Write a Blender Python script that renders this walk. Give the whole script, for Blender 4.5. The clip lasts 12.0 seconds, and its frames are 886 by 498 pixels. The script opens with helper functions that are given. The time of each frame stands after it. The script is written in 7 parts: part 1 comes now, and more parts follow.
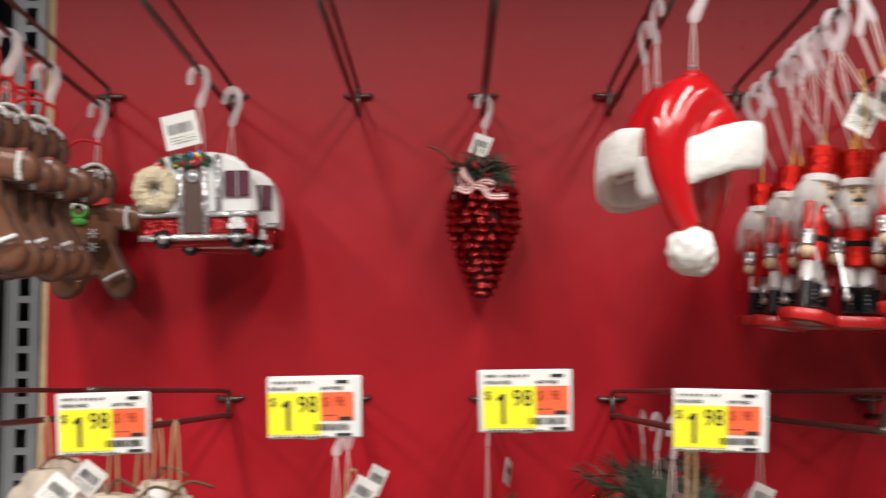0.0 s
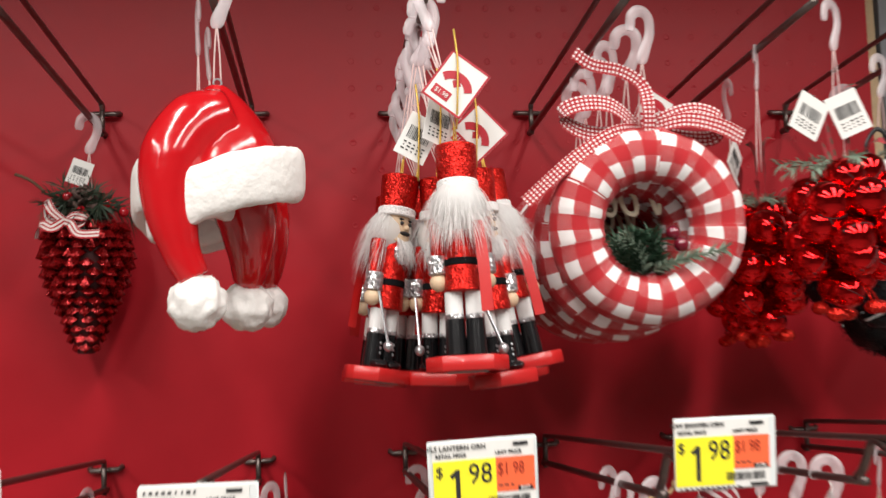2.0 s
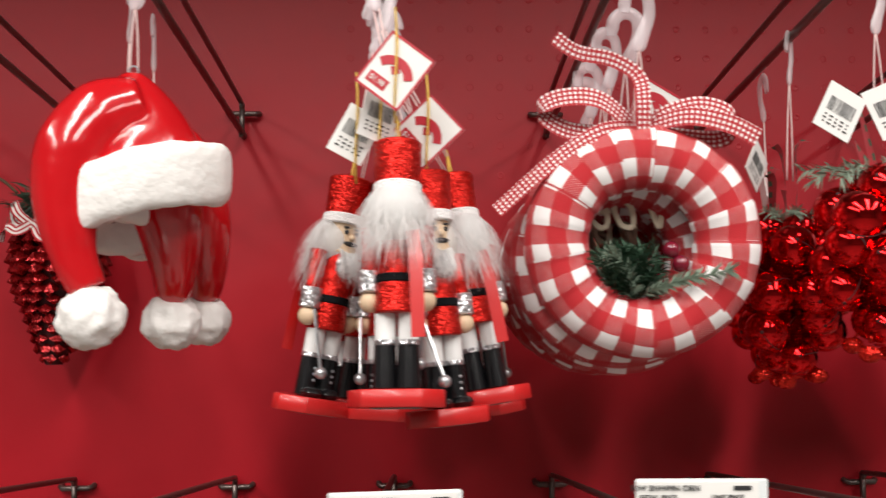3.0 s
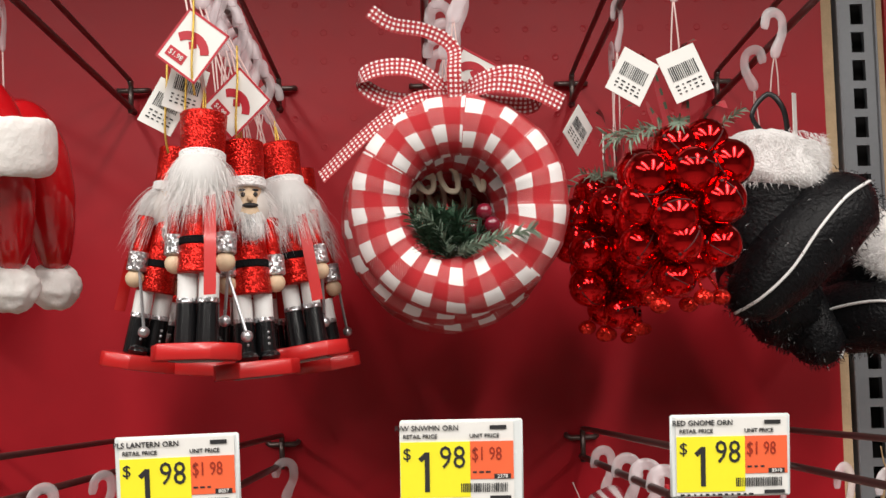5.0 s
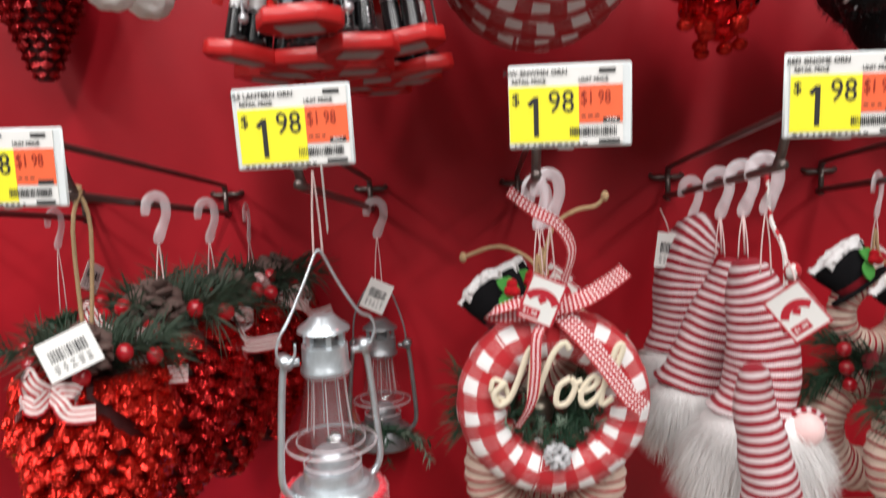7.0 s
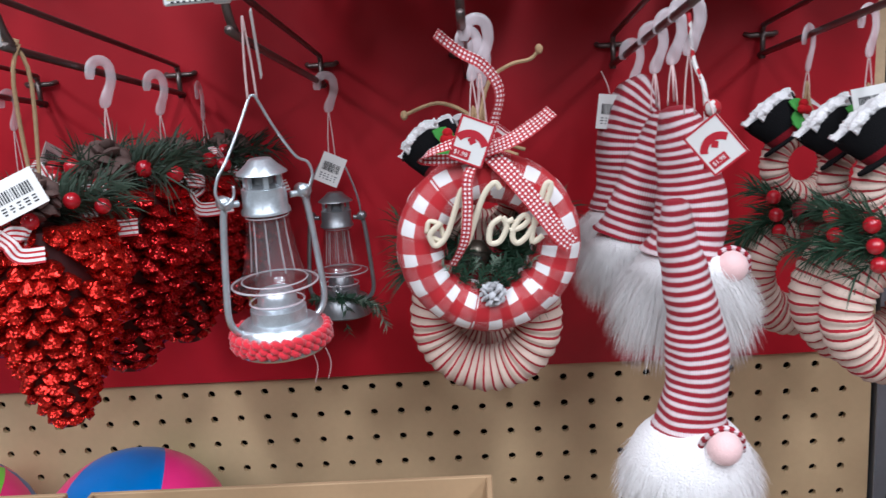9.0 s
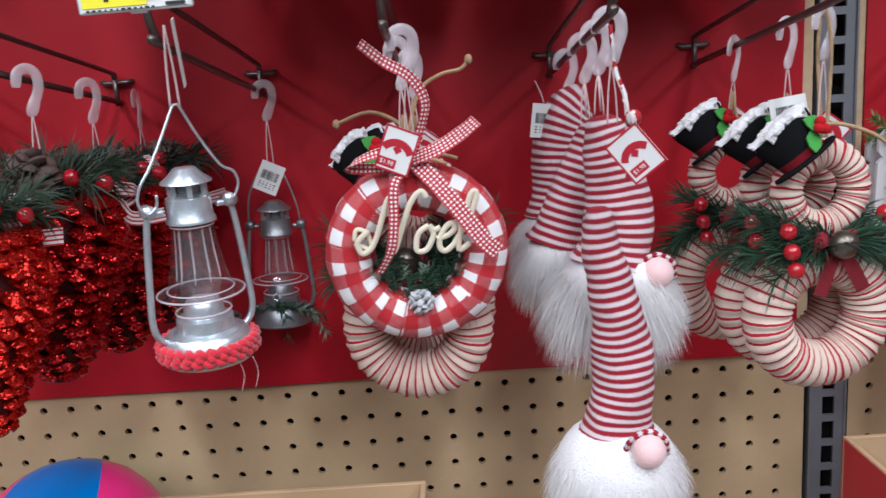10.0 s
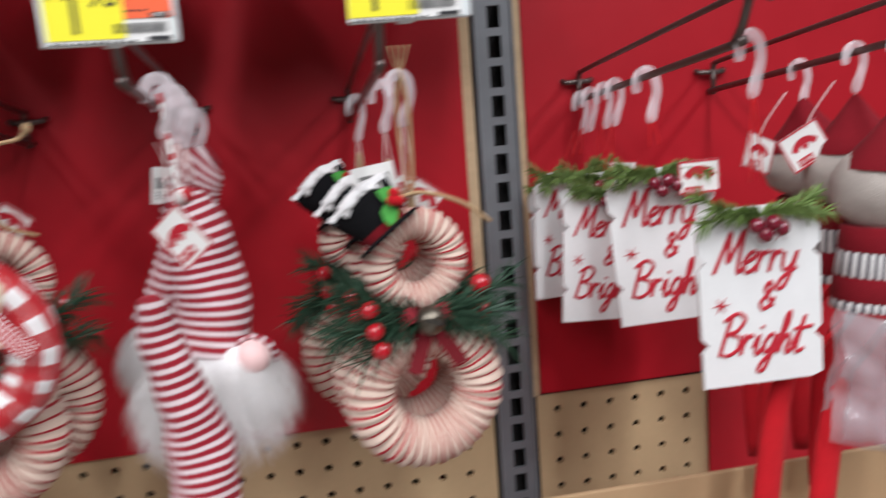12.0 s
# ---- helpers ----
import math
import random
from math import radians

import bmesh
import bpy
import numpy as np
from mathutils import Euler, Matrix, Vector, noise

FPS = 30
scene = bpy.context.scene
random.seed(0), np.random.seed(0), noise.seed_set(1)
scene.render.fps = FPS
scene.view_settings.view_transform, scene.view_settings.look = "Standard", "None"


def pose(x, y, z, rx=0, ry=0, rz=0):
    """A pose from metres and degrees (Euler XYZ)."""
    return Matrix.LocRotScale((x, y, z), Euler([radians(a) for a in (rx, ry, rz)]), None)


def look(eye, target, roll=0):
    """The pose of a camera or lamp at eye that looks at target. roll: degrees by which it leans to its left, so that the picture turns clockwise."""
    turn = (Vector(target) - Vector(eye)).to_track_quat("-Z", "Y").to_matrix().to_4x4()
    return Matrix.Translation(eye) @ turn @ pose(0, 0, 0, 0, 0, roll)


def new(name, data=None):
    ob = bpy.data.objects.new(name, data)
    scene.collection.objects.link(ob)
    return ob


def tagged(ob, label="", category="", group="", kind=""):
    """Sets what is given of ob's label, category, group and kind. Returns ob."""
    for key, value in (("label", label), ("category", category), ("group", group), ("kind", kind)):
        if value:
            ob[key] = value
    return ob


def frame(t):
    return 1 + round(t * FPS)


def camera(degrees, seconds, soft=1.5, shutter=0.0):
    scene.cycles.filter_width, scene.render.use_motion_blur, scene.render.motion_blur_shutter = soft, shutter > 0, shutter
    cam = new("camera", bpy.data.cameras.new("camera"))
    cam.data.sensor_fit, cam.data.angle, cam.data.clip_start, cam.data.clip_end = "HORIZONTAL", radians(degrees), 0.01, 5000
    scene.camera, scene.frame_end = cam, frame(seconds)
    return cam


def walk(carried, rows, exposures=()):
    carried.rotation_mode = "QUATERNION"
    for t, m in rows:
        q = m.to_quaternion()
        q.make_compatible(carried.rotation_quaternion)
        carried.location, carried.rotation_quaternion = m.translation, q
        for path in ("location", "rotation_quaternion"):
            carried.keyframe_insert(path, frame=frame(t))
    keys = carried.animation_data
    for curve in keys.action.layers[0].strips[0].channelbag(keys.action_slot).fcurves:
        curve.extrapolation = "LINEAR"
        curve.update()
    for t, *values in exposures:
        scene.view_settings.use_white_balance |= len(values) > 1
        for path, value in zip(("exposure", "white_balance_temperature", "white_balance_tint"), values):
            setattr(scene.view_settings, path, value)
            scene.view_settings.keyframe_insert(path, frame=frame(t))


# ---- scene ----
cam = camera(56.9, 12.0, soft=1.35, shutter=0.55)
PATH = [
    (0, (-0.158, -0.825, 1.42), (-0.182, 1.172, 1.528), -0.0),
    (0.5, (-0.09, -0.838, 1.426), (0.048, 1.155, 1.519), -0.4),
    (1, (-0.01, -0.849, 1.428), (0.221, 1.135, 1.523), -0.6),
    (1.5, (0.054, -0.83, 1.41), (0.325, 1.149, 1.516), -1.4),
    (2, (0.066, -0.739, 1.442), (0.339, 1.237, 1.585), -2.0),
    (2.5, (0.087, -0.683, 1.446), (0.272, 1.299, 1.634), -1.6),
    (3, (0.15, -0.679, 1.446), (0.2, 1.312, 1.625), -0.2),
    (3.5, (0.202, -0.691, 1.441), (0.204, 1.303, 1.595), 0.0),
    (5.5, (0.26, -0.707, 1.43), (0.306, 1.29, 1.516), -1.5),
    (6, (0.267, -0.705, 1.413), (0.315, 1.294, 1.427), -1.5),
    (6.5, (0.265, -0.707, 1.387), (0.263, 1.291, 1.3), -1.8),
    (7, (0.227, -0.711, 1.342), (0.117, 1.273, 1.113), -2.4),
    (9, (0.258, -0.737, 1.294), (0.164, 1.22, 0.894), -3.9),
    (9.5, (0.273, -0.742, 1.296), (0.244, 1.218, 0.897), -3.7),
    (10, (0.282, -0.741, 1.294), (0.27, 1.221, 0.905), -3.7),
    (10.5, (0.306, -0.743, 1.295), (0.336, 1.22, 0.913), -4.3),
    (11, (0.316, -0.74, 1.29), (0.428, 1.222, 0.92), -4.9),
    (11.5, (0.373, -0.737, 1.294), (0.582, 1.215, 0.91), -5.3),
    (12, (0.461, -0.706, 1.311), (0.787, 1.234, 0.946), -4.3),
]
EXPOSURES = [(0, -0.08, 6500, 10), (2, -0.10, 6500, 10), (3.5, -0.15, 6500, 10), (5.5, -0.24, 6550, 10), (6.5, -0.15, 6400, 10), (7.2, -0.1, 6100, 10), (8.8, -0.2, 5450, 10), (10.5, -0.24, 5450, 10), (11, -0.2, 5500, 10), (11.5, -0.52, 5700, 10), (12, -0.2, 5850, 10)]
walk(cam, [(t, look(eye, target, roll)) for t, eye, target, roll in PATH], EXPOSURES)

# ---- world and light: rows of ceiling strip lights over the aisle ----
world = bpy.data.worlds.new("world")
scene.world = world
world.use_nodes = True
world.node_tree.nodes["Background"].inputs["Color"].default_value = (1.0, 0.95, 0.9, 1)
world.node_tree.nodes["Background"].inputs["Strength"].default_value = 0.012
LAMP_WATTS = 132
STRIPS = [(x, -3.2) for x in (-2.5, -0.8, 0.9, 2.6)]

# ---- materials ----
def nodes_of(name):
    m = bpy.data.materials.new(name)
    m.use_nodes = True
    nt = m.node_tree
    return m, nt, nt.nodes["Principled BSDF"], nt.nodes["Material Output"]


def node(nt, kind, **kw):
    n = nt.nodes.new(kind)
    for k, v in kw.items():
        if k == "op":
            n.operation = v
        elif k == "blend":
            n.blend_type, n.data_type = v, "RGBA"
    return n


def math_node(nt, op, a, b=None):
    n = node(nt, "ShaderNodeMath", op=op)
    for i, v in enumerate((a, b)):
        if v is None:
            continue
        if isinstance(v, (int, float)):
            n.inputs[i].default_value = v
        else:
            nt.links.new(v, n.inputs[i])
    return n.outputs[0]


def mix_colour(nt, fac, a, b):
    n = nt.nodes.new("ShaderNodeMix")
    n.data_type = "RGBA"
    for s, v in ((n.inputs[0], fac), (n.inputs[6], a), (n.inputs[7], b)):
        if isinstance(v, tuple):
            s.default_value = (*v, 1) if len(v) == 3 else v
        elif isinstance(v, (int, float)):
            s.default_value = v
        else:
            nt.links.new(v, s)
    return n.outputs[2]


def noise_fac(nt, scale, coord="Object", detail=3.0):
    tc = nt.nodes.new("ShaderNodeTexCoord")
    n = nt.nodes.new("ShaderNodeTexNoise")
    n.inputs["Scale"].default_value = scale
    n.inputs["Detail"].default_value = detail
    nt.links.new(tc.outputs[coord], n.inputs["Vector"])
    return n.outputs["Fac"]


def add_bump(nt, bsdf, height, strength, distance=0.001):
    b = nt.nodes.new("ShaderNodeBump")
    b.inputs["Strength"].default_value = strength
    b.inputs["Distance"].default_value = distance
    nt.links.new(height, b.inputs["Height"])
    nt.links.new(b.outputs["Normal"], bsdf.inputs["Normal"])


def mat(name, col, rough=0.5, metal=0.0, var=0.25, scale=60, bump=0.0, bscale=400, coat=0.0, sheen=0.0, trans=0.0, sub=0.0, rvar=0.15, dist=0.001, spec=0.5):
    m, nt, p, out = nodes_of(name)
    f = math_node(nt, "ADD", math_node(nt, "MULTIPLY", noise_fac(nt, scale), 0.6), math_node(nt, "MULTIPLY", noise_fac(nt, scale * 7), 0.4))
    lo = tuple(c * (1 - var) for c in col)
    hi = tuple(min(1, c * (1 + var)) for c in col)
    nt.links.new(mix_colour(nt, f, lo, hi), p.inputs["Base Color"])
    nt.links.new(math_node(nt, "ADD", math_node(nt, "MULTIPLY", f, rvar), rough - rvar / 2), p.inputs["Roughness"])
    p.inputs["Metallic"].default_value = metal
    p.inputs["Specular IOR Level"].default_value = spec
    p.inputs["Coat Weight"].default_value = coat
    p.inputs["Coat Roughness"].default_value = 0.08
    p.inputs["Sheen Weight"].default_value = sheen
    p.inputs["Transmission Weight"].default_value = trans
    p.inputs["Subsurface Weight"].default_value = sub
    p.inputs["Subsurface Radius"].default_value = (0.004, 0.003, 0.003)
    if bump:
        add_bump(nt, p, noise_fac(nt, bscale), bump, dist)
    return m


def glitter(name, col, rough=0.32, size=900, tilt=0.9, metal=0.85):
    """Flakes of foil, each tilted its own way."""
    m, nt, p, out = nodes_of(name)
    tc = nt.nodes.new("ShaderNodeTexCoord")
    v = nt.nodes.new("ShaderNodeTexVoronoi")
    v.inputs["Scale"].default_value = size
    nt.links.new(tc.outputs["Object"], v.inputs["Vector"])
    sub = nt.nodes.new("ShaderNodeVectorMath")
    sub.operation = "SUBTRACT"
    nt.links.new(v.outputs["Color"], sub.inputs[0])
    sub.inputs[1].default_value = (0.5, 0.5, 0.5)
    sc = nt.nodes.new("ShaderNodeVectorMath")
    sc.operation = "SCALE"
    nt.links.new(sub.outputs[0], sc.inputs[0])
    sc.inputs["Scale"].default_value = tilt
    geo = nt.nodes.new("ShaderNodeNewGeometry")
    ad = nt.nodes.new("ShaderNodeVectorMath")
    nt.links.new(geo.outputs["Normal"], ad.inputs[0])
    nt.links.new(sc.outputs[0], ad.inputs[1])
    no = nt.nodes.new("ShaderNodeVectorMath")
    no.operation = "NORMALIZE"
    nt.links.new(ad.outputs[0], no.inputs[0])
    nt.links.new(no.outputs[0], p.inputs["Normal"])
    sep = nt.nodes.new("ShaderNodeSeparateColor")
    nt.links.new(v.outputs["Color"], sep.inputs[0])
    nt.links.new(mix_colour(nt, sep.outputs[0], tuple(c * 0.5 for c in col), tuple(min(1, c * 1.3) for c in col)), p.inputs["Base Color"])
    p.inputs["Metallic"].default_value = metal
    p.inputs["Roughness"].default_value = rough
    return m


def uv_axes(nt):
    uv = nt.nodes.new("ShaderNodeUVMap")
    sep = nt.nodes.new("ShaderNodeSeparateXYZ")
    nt.links.new(uv.outputs[0], sep.inputs[0])
    return sep.outputs[0], sep.outputs[1]


def square_wave(nt, x, period, duty=0.5):
    return math_node(nt, "LESS_THAN", math_node(nt, "FRACT", math_node(nt, "DIVIDE", x, period)), duty)


def gingham(name, cell, red=(0.45, 0.008, 0.015), white=(0.86, 0.85, 0.84), rough=0.85, hatch=0.0016):
    """Two-way woven check: white, red, and a diagonal twill where they cross. UV in metres."""
    m, nt, p, out = nodes_of(name)
    u, v = uv_axes(nt)
    a, b = square_wave(nt, u, cell * 2), square_wave(nt, v, cell * 2)
    both = math_node(nt, "MULTIPLY", a, b)
    one = math_node(nt, "ABSOLUTE", math_node(nt, "SUBTRACT", a, b))
    diag = square_wave(nt, math_node(nt, "ADD", u, v), hatch, 0.91)
    half = mix_colour(nt, diag, white, red)
    c = mix_colour(nt, both, mix_colour(nt, one, white, half), red)
    c = mix_colour(nt, math_node(nt, "MULTIPLY", noise_fac(nt, 260), 0.1), c, (0.4, 0.1, 0.1))
    nt.links.new(c, p.inputs["Base Color"])
    p.inputs["Roughness"].default_value = rough
    p.inputs["Sheen Weight"].default_value = 0.05
    add_bump(nt, p, noise_fac(nt, 1800), 0.5, 0.0005)
    return m


def striped(name, period, duty, red, white, wob=0.15, wscale=60, knit=0.0, rough=0.9, bump=0.4, along=False):
    """Stripes across UV's u, in metres, wavering a little; knit: width of the stitches."""
    m, nt, p, out = nodes_of(name)
    u, v = uv_axes(nt)
    if along:
        u, v = v, u
    w = math_node(nt, "MULTIPLY", math_node(nt, "SUBTRACT", noise_fac(nt, wscale), 0.5), period * wob * 2)
    x = math_node(nt, "ADD", u, w)
    if knit:
        saw = math_node(nt, "ABSOLUTE", math_node(nt, "SUBTRACT", math_node(nt, "FRACT", math_node(nt, "DIVIDE", v, knit)), 0.5))
        x = math_node(nt, "ADD", x, math_node(nt, "MULTIPLY", saw, knit * 0.9))
    s = square_wave(nt, x, period, duty)
    c = mix_colour(nt, s, white, red)
    c = mix_colour(nt, math_node(nt, "MULTIPLY", noise_fac(nt, 500), 0.2), c, tuple(k * 0.45 for k in red))
    nt.links.new(c, p.inputs["Base Color"])
    p.inputs["Roughness"].default_value = rough
    p.inputs["Sheen Weight"].default_value = 0.04
    if knit:
        rows = math_node(nt, "FRACT", math_node(nt, "DIVIDE", x, period / 4))
        h = math_node(nt, "ADD", math_node(nt, "MULTIPLY", saw, 1.5), rows)
        add_bump(nt, p, h, 0.6, 0.0007)
    else:
        add_bump(nt, p, noise_fac(nt, 900), bump, 0.0006)
    return m


def clear(name, tint=(1, 1, 1), rough=0.03, ior=1.45, body=0.0, milk=(0.9, 0.9, 0.9)):
    """Clear thin plastic or glass: see-through, with a gloss; body: share of milky plastic."""
    m, nt, p, out = nodes_of(name)
    tr = nt.nodes.new("ShaderNodeBsdfTransparent")
    tr.inputs["Color"].default_value = (*tint, 1)
    gl = nt.nodes.new("ShaderNodeBsdfGlossy")
    gl.inputs["Roughness"].default_value = rough
    lw = nt.nodes.new("ShaderNodeLayerWeight")
    lw.inputs["Blend"].default_value = 0.5
    edge = math_node(nt, "POWER", lw.outputs["Facing"], 3.5)
    gloss = math_node(nt, "ADD", math_node(nt, "MULTIPLY", edge, 0.4), ((ior - 1) / (ior + 1)) ** 2)
    p.inputs["Base Color"].default_value = (*milk, 1)
    p.inputs["Roughness"].default_value = 0.35
    m1, m2 = nt.nodes.new("ShaderNodeMixShader"), nt.nodes.new("ShaderNodeMixShader")
    m1.inputs[0].default_value = body
    nt.links.new(tr.outputs[0], m1.inputs[1])
    nt.links.new(p.outputs[0], m1.inputs[2])
    nt.links.new(gloss, m2.inputs[0])
    nt.links.new(m1.outputs[0], m2.inputs[1])
    nt.links.new(gl.outputs[0], m2.inputs[2])
    nt.links.new(m2.outputs[0], out.inputs["Surface"])
    return m


def hair(name, col):
    """Fine hair that lets light through."""
    m, nt, p, out = nodes_of(name)
    c = mix_colour(nt, noise_fac(nt, 300), tuple(k * 0.92 for k in col), col)
    nt.links.new(c, p.inputs["Base Color"])
    p.inputs["Roughness"].default_value = 0.6
    tr = nt.nodes.new("ShaderNodeBsdfTranslucent")
    nt.links.new(c, tr.inputs["Color"])
    mx = nt.nodes.new("ShaderNodeMixShader")
    mx.inputs[0].default_value = 0.45
    nt.links.new(p.outputs[0], mx.inputs[1])
    nt.links.new(tr.outputs[0], mx.inputs[2])
    nt.links.new(mx.outputs[0], out.inputs["Surface"])
    return m


M = {}
M["sheet"] = mat("red_sheet", (0.41, 0.008, 0.017), 0.42, var=0.18, scale=6, bump=0.4, bscale=9, dist=0.004, rvar=0.14, spec=0.34)
M["peg"] = mat("pegboard", (0.52, 0.37, 0.205), 0.55, var=0.12, scale=22, bump=0.1, bscale=500)
M["edge"] = mat("raw_board_edge", (0.55, 0.4, 0.24), 0.8, var=0.3, scale=90, bump=0.3)
M["steel"] = mat("grey_steel", (0.23, 0.24, 0.255), 0.42, 0.4, var=0.15, scale=40)
M["wire"] = mat("dark_wire", (0.16, 0.13, 0.12), 0.38, 0.85, var=0.25, scale=150)
# near-black colour that stands for the shade in holes, slots and gaps
M["dark"] = mat("gap_shade", (0.02, 0.018, 0.018), 0.9)
# shade put into the colour: gaps between cone scales, openings of the bells
M["cone_core"] = mat("cone_core_gap_shade", (0.05, 0.004, 0.005), 0.6)
M["hook_plastic"] = clear("frosted_plastic", (0.98, 0.96, 0.97), 0.25, 1.35, 0.34, (0.93, 0.86, 0.88))
M["string"] = mat("string", (0.75, 0.55, 0.53), 0.8, bump=0.3, bscale=3000)
M["gold"] = mat("gold_cord", (0.75, 0.5, 0.1), 0.35, 0.6, bump=0.5, bscale=2500)
M["twine"] = mat("jute_twine", (0.45, 0.3, 0.16), 0.95, var=0.4, scale=300, bump=0.8, bscale=1800)
M["paper"] = mat("white_card", (0.78, 0.77, 0.74), 0.6, var=0.05)
M["ink"] = mat("black_ink", (0.02, 0.02, 0.022), 0.6)
M["redink"] = mat("red_ink", (0.46, 0.013, 0.028), 0.5)
M["greyink"] = mat("grey_ink", (0.35, 0.35, 0.35), 0.6)
M["yellow"] = mat("yellow_label", (0.9, 0.82, 0.03), 0.45, var=0.05)
M["orange"] = mat("orange_label", (0.85, 0.14, 0.05), 0.45, var=0.06)
M["darkorange"] = mat("dark_orange_ink", (0.32, 0.03, 0.012), 0.5, var=0.06)
M["tagplastic"] = mat("tag_plastic", (0.72, 0.76, 0.76), 0.25, coat=0.4, var=0.06)
M["hatred"] = mat("glossy_red", (0.5, 0.006, 0.01), 0.16, coat=0.6, var=0.12, scale=25, bump=0.15, bscale=60, dist=0.003)
M["plush"] = mat("sculpted_white", (0.84, 0.82, 0.79), 0.6, var=0.05, scale=120, bump=0.4, bscale=150, dist=0.003)
M["fur"] = hair("white_fur", (0.93, 0.92, 0.91))
M["fur_core"] = mat("white_fleece", (0.86, 0.84, 0.83), 0.9, var=0.08, sheen=0.4, bump=0.8, bscale=700, dist=0.002)
M["black"] = mat("black_gloss", (0.006, 0.006, 0.007), 0.22, coat=0.3, var=0.1)
M["felt"] = mat("black_felt", (0.008, 0.008, 0.009), 0.95, bump=0.5, bscale=900, spec=0.1)
M["redfelt"] = mat("dark_red_felt", (0.18, 0.006, 0.012), 0.95, bump=0.5, bscale=900, sheen=0.03, spec=0.2)
M["greenfelt"] = mat("green_felt", (0.07, 0.32, 0.05), 0.9, bump=0.5, bscale=900)
M["redplush"] = mat("red_plush", (0.45, 0.008, 0.014), 0.9, bump=0.6, bscale=900, sheen=0.05, spec=0.2)
M["pom"] = mat("pale_pink_nose", (0.82, 0.55, 0.53), 0.9, bump=0.5, bscale=900, sheen=0.5, var=0.1)
M["wood"] = mat("pale_wood", (0.68, 0.5, 0.33), 0.55, var=0.2, scale=120)
M["ply"] = mat("cut_plywood", (0.74, 0.66, 0.5), 0.6, var=0.2, scale=150)
M["redpaint"] = mat("red_paint", (0.5, 0.014, 0.014), 0.35, var=0.12, coat=0.2)
M["whitepaint"] = mat("white_paint", (0.78, 0.78, 0.77), 0.4, var=0.08, coat=0.2)
M["silver"] = mat("silver_paint", (0.55, 0.56, 0.58), 0.3, 0.8, var=0.1)
M["tin"] = mat("brushed_tin", (0.62, 0.67, 0.7), 0.32, 0.75, var=0.4, scale=90, bump=0.12, bscale=300)
M["darktin"] = mat("aged_tin", (0.3, 0.31, 0.32), 0.38, 0.8, var=0.3, scale=140)
M["glass"] = clear("clear_acrylic", (0.99, 0.985, 0.99), 0.04, 1.45, 0.012)
M["facet"] = clear("fluted_acrylic", (0.99, 0.985, 0.99), 0.1, 1.5, 0.03)
M["yarn"] = mat("red_yarn", (0.62, 0.012, 0.03), 0.9, bump=0.8, bscale=900, sheen=0.4)
M["needle"] = mat("pine_needles", (0.022, 0.062, 0.032), 0.6, var=0.5, scale=80)
M["dryneedle"] = mat("dull_pine_needles", (0.026, 0.046, 0.026), 0.65, var=0.6, scale=80)
M["needlelight"] = mat("light_pine_needles", (0.16, 0.24, 0.06), 0.6, var=0.4, scale=80)
M["frost"] = mat("frosted_needles", (0.2, 0.27, 0.2), 0.7, var=0.7, scale=500)
M["stem"] = mat("brown_stem", (0.12, 0.07, 0.04), 0.9)
M["cone"] = mat("brown_cone", (0.1, 0.06, 0.05), 0.8, var=0.4, scale=400)
M["frostcone"] = mat("frosted_cone", (0.45, 0.45, 0.46), 0.8, var=0.6, scale=500)
M["berry"] = mat("red_berry", (0.42, 0.008, 0.016), 0.18, coat=0.6, var=0.1)
M["darkberry"] = mat("dark_berry", (0.16, 0.006, 0.02), 0.15, coat=0.7, var=0.1)
M["chrome_red"] = mat("red_mirror", (0.68, 0.013, 0.015), 0.13, 1.0, var=0.06, scale=30, rvar=0.04)
M["oldbell"] = mat("tarnished_bell", (0.16, 0.14, 0.11), 0.35, 0.85, var=0.3, scale=200)
M["redglit"] = glitter("red_glitter", (0.60, 0.018, 0.012), 0.34, 1900, 0.75)
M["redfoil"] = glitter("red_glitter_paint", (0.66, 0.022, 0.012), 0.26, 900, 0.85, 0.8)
# darker copy of redfoil: the rear cones' shade is in the colour
M["shadefoil"] = glitter("shaded_red_glitter_paint", (0.52, 0.012, 0.012), 0.25, 900, 0.85, 0.8)
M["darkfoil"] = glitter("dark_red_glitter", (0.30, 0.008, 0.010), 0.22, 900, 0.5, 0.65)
M["blackfur"] = mat("black_tinsel_plush", (0.006, 0.006, 0.007), 0.42, var=0.4, scale=200, bump=0.7, bscale=420, dist=0.0014, spec=0.16, rvar=0.3)
M["tinsel"] = mat("black_tinsel", (0.005, 0.005, 0.006), 0.22, var=0.4, scale=200, spec=0.4)
M["silverglit"] = glitter("silver_glitter", (0.7, 0.7, 0.72))
M["gingerbread"] = mat("gingerbread", (0.17, 0.068, 0.036), 0.36, var=0.25, scale=60, coat=0.4)
M["icing"] = glitter("white_icing", (0.85, 0.83, 0.82), 0.5, 1200, 0.4, 0.1)
M["straw"] = mat("bottlebrush_straw", (0.7, 0.6, 0.42), 0.9, var=0.3, scale=300, bump=0.9, bscale=700, dist=0.003)
M["brown"] = mat("brown_door", (0.09, 0.05, 0.04), 0.4)
M["window"] = mat("dark_window", (0.12, 0.04, 0.06), 0.12, coat=0.5)
M["check"] = gingham("buffalo_check", 0.0095)
M["bigcheck"] = gingham("wide_buffalo_check", 0.0095)
M["checkribbon"] = gingham("gingham_ribbon", 0.0013, red=(0.42, 0.008, 0.016), hatch=0.0005)
M["redstripe"] = striped("striped_ribbon", 0.0029, 0.42, (0.42, 0.012, 0.02), (0.74, 0.72, 0.69), 0.02, along=True)
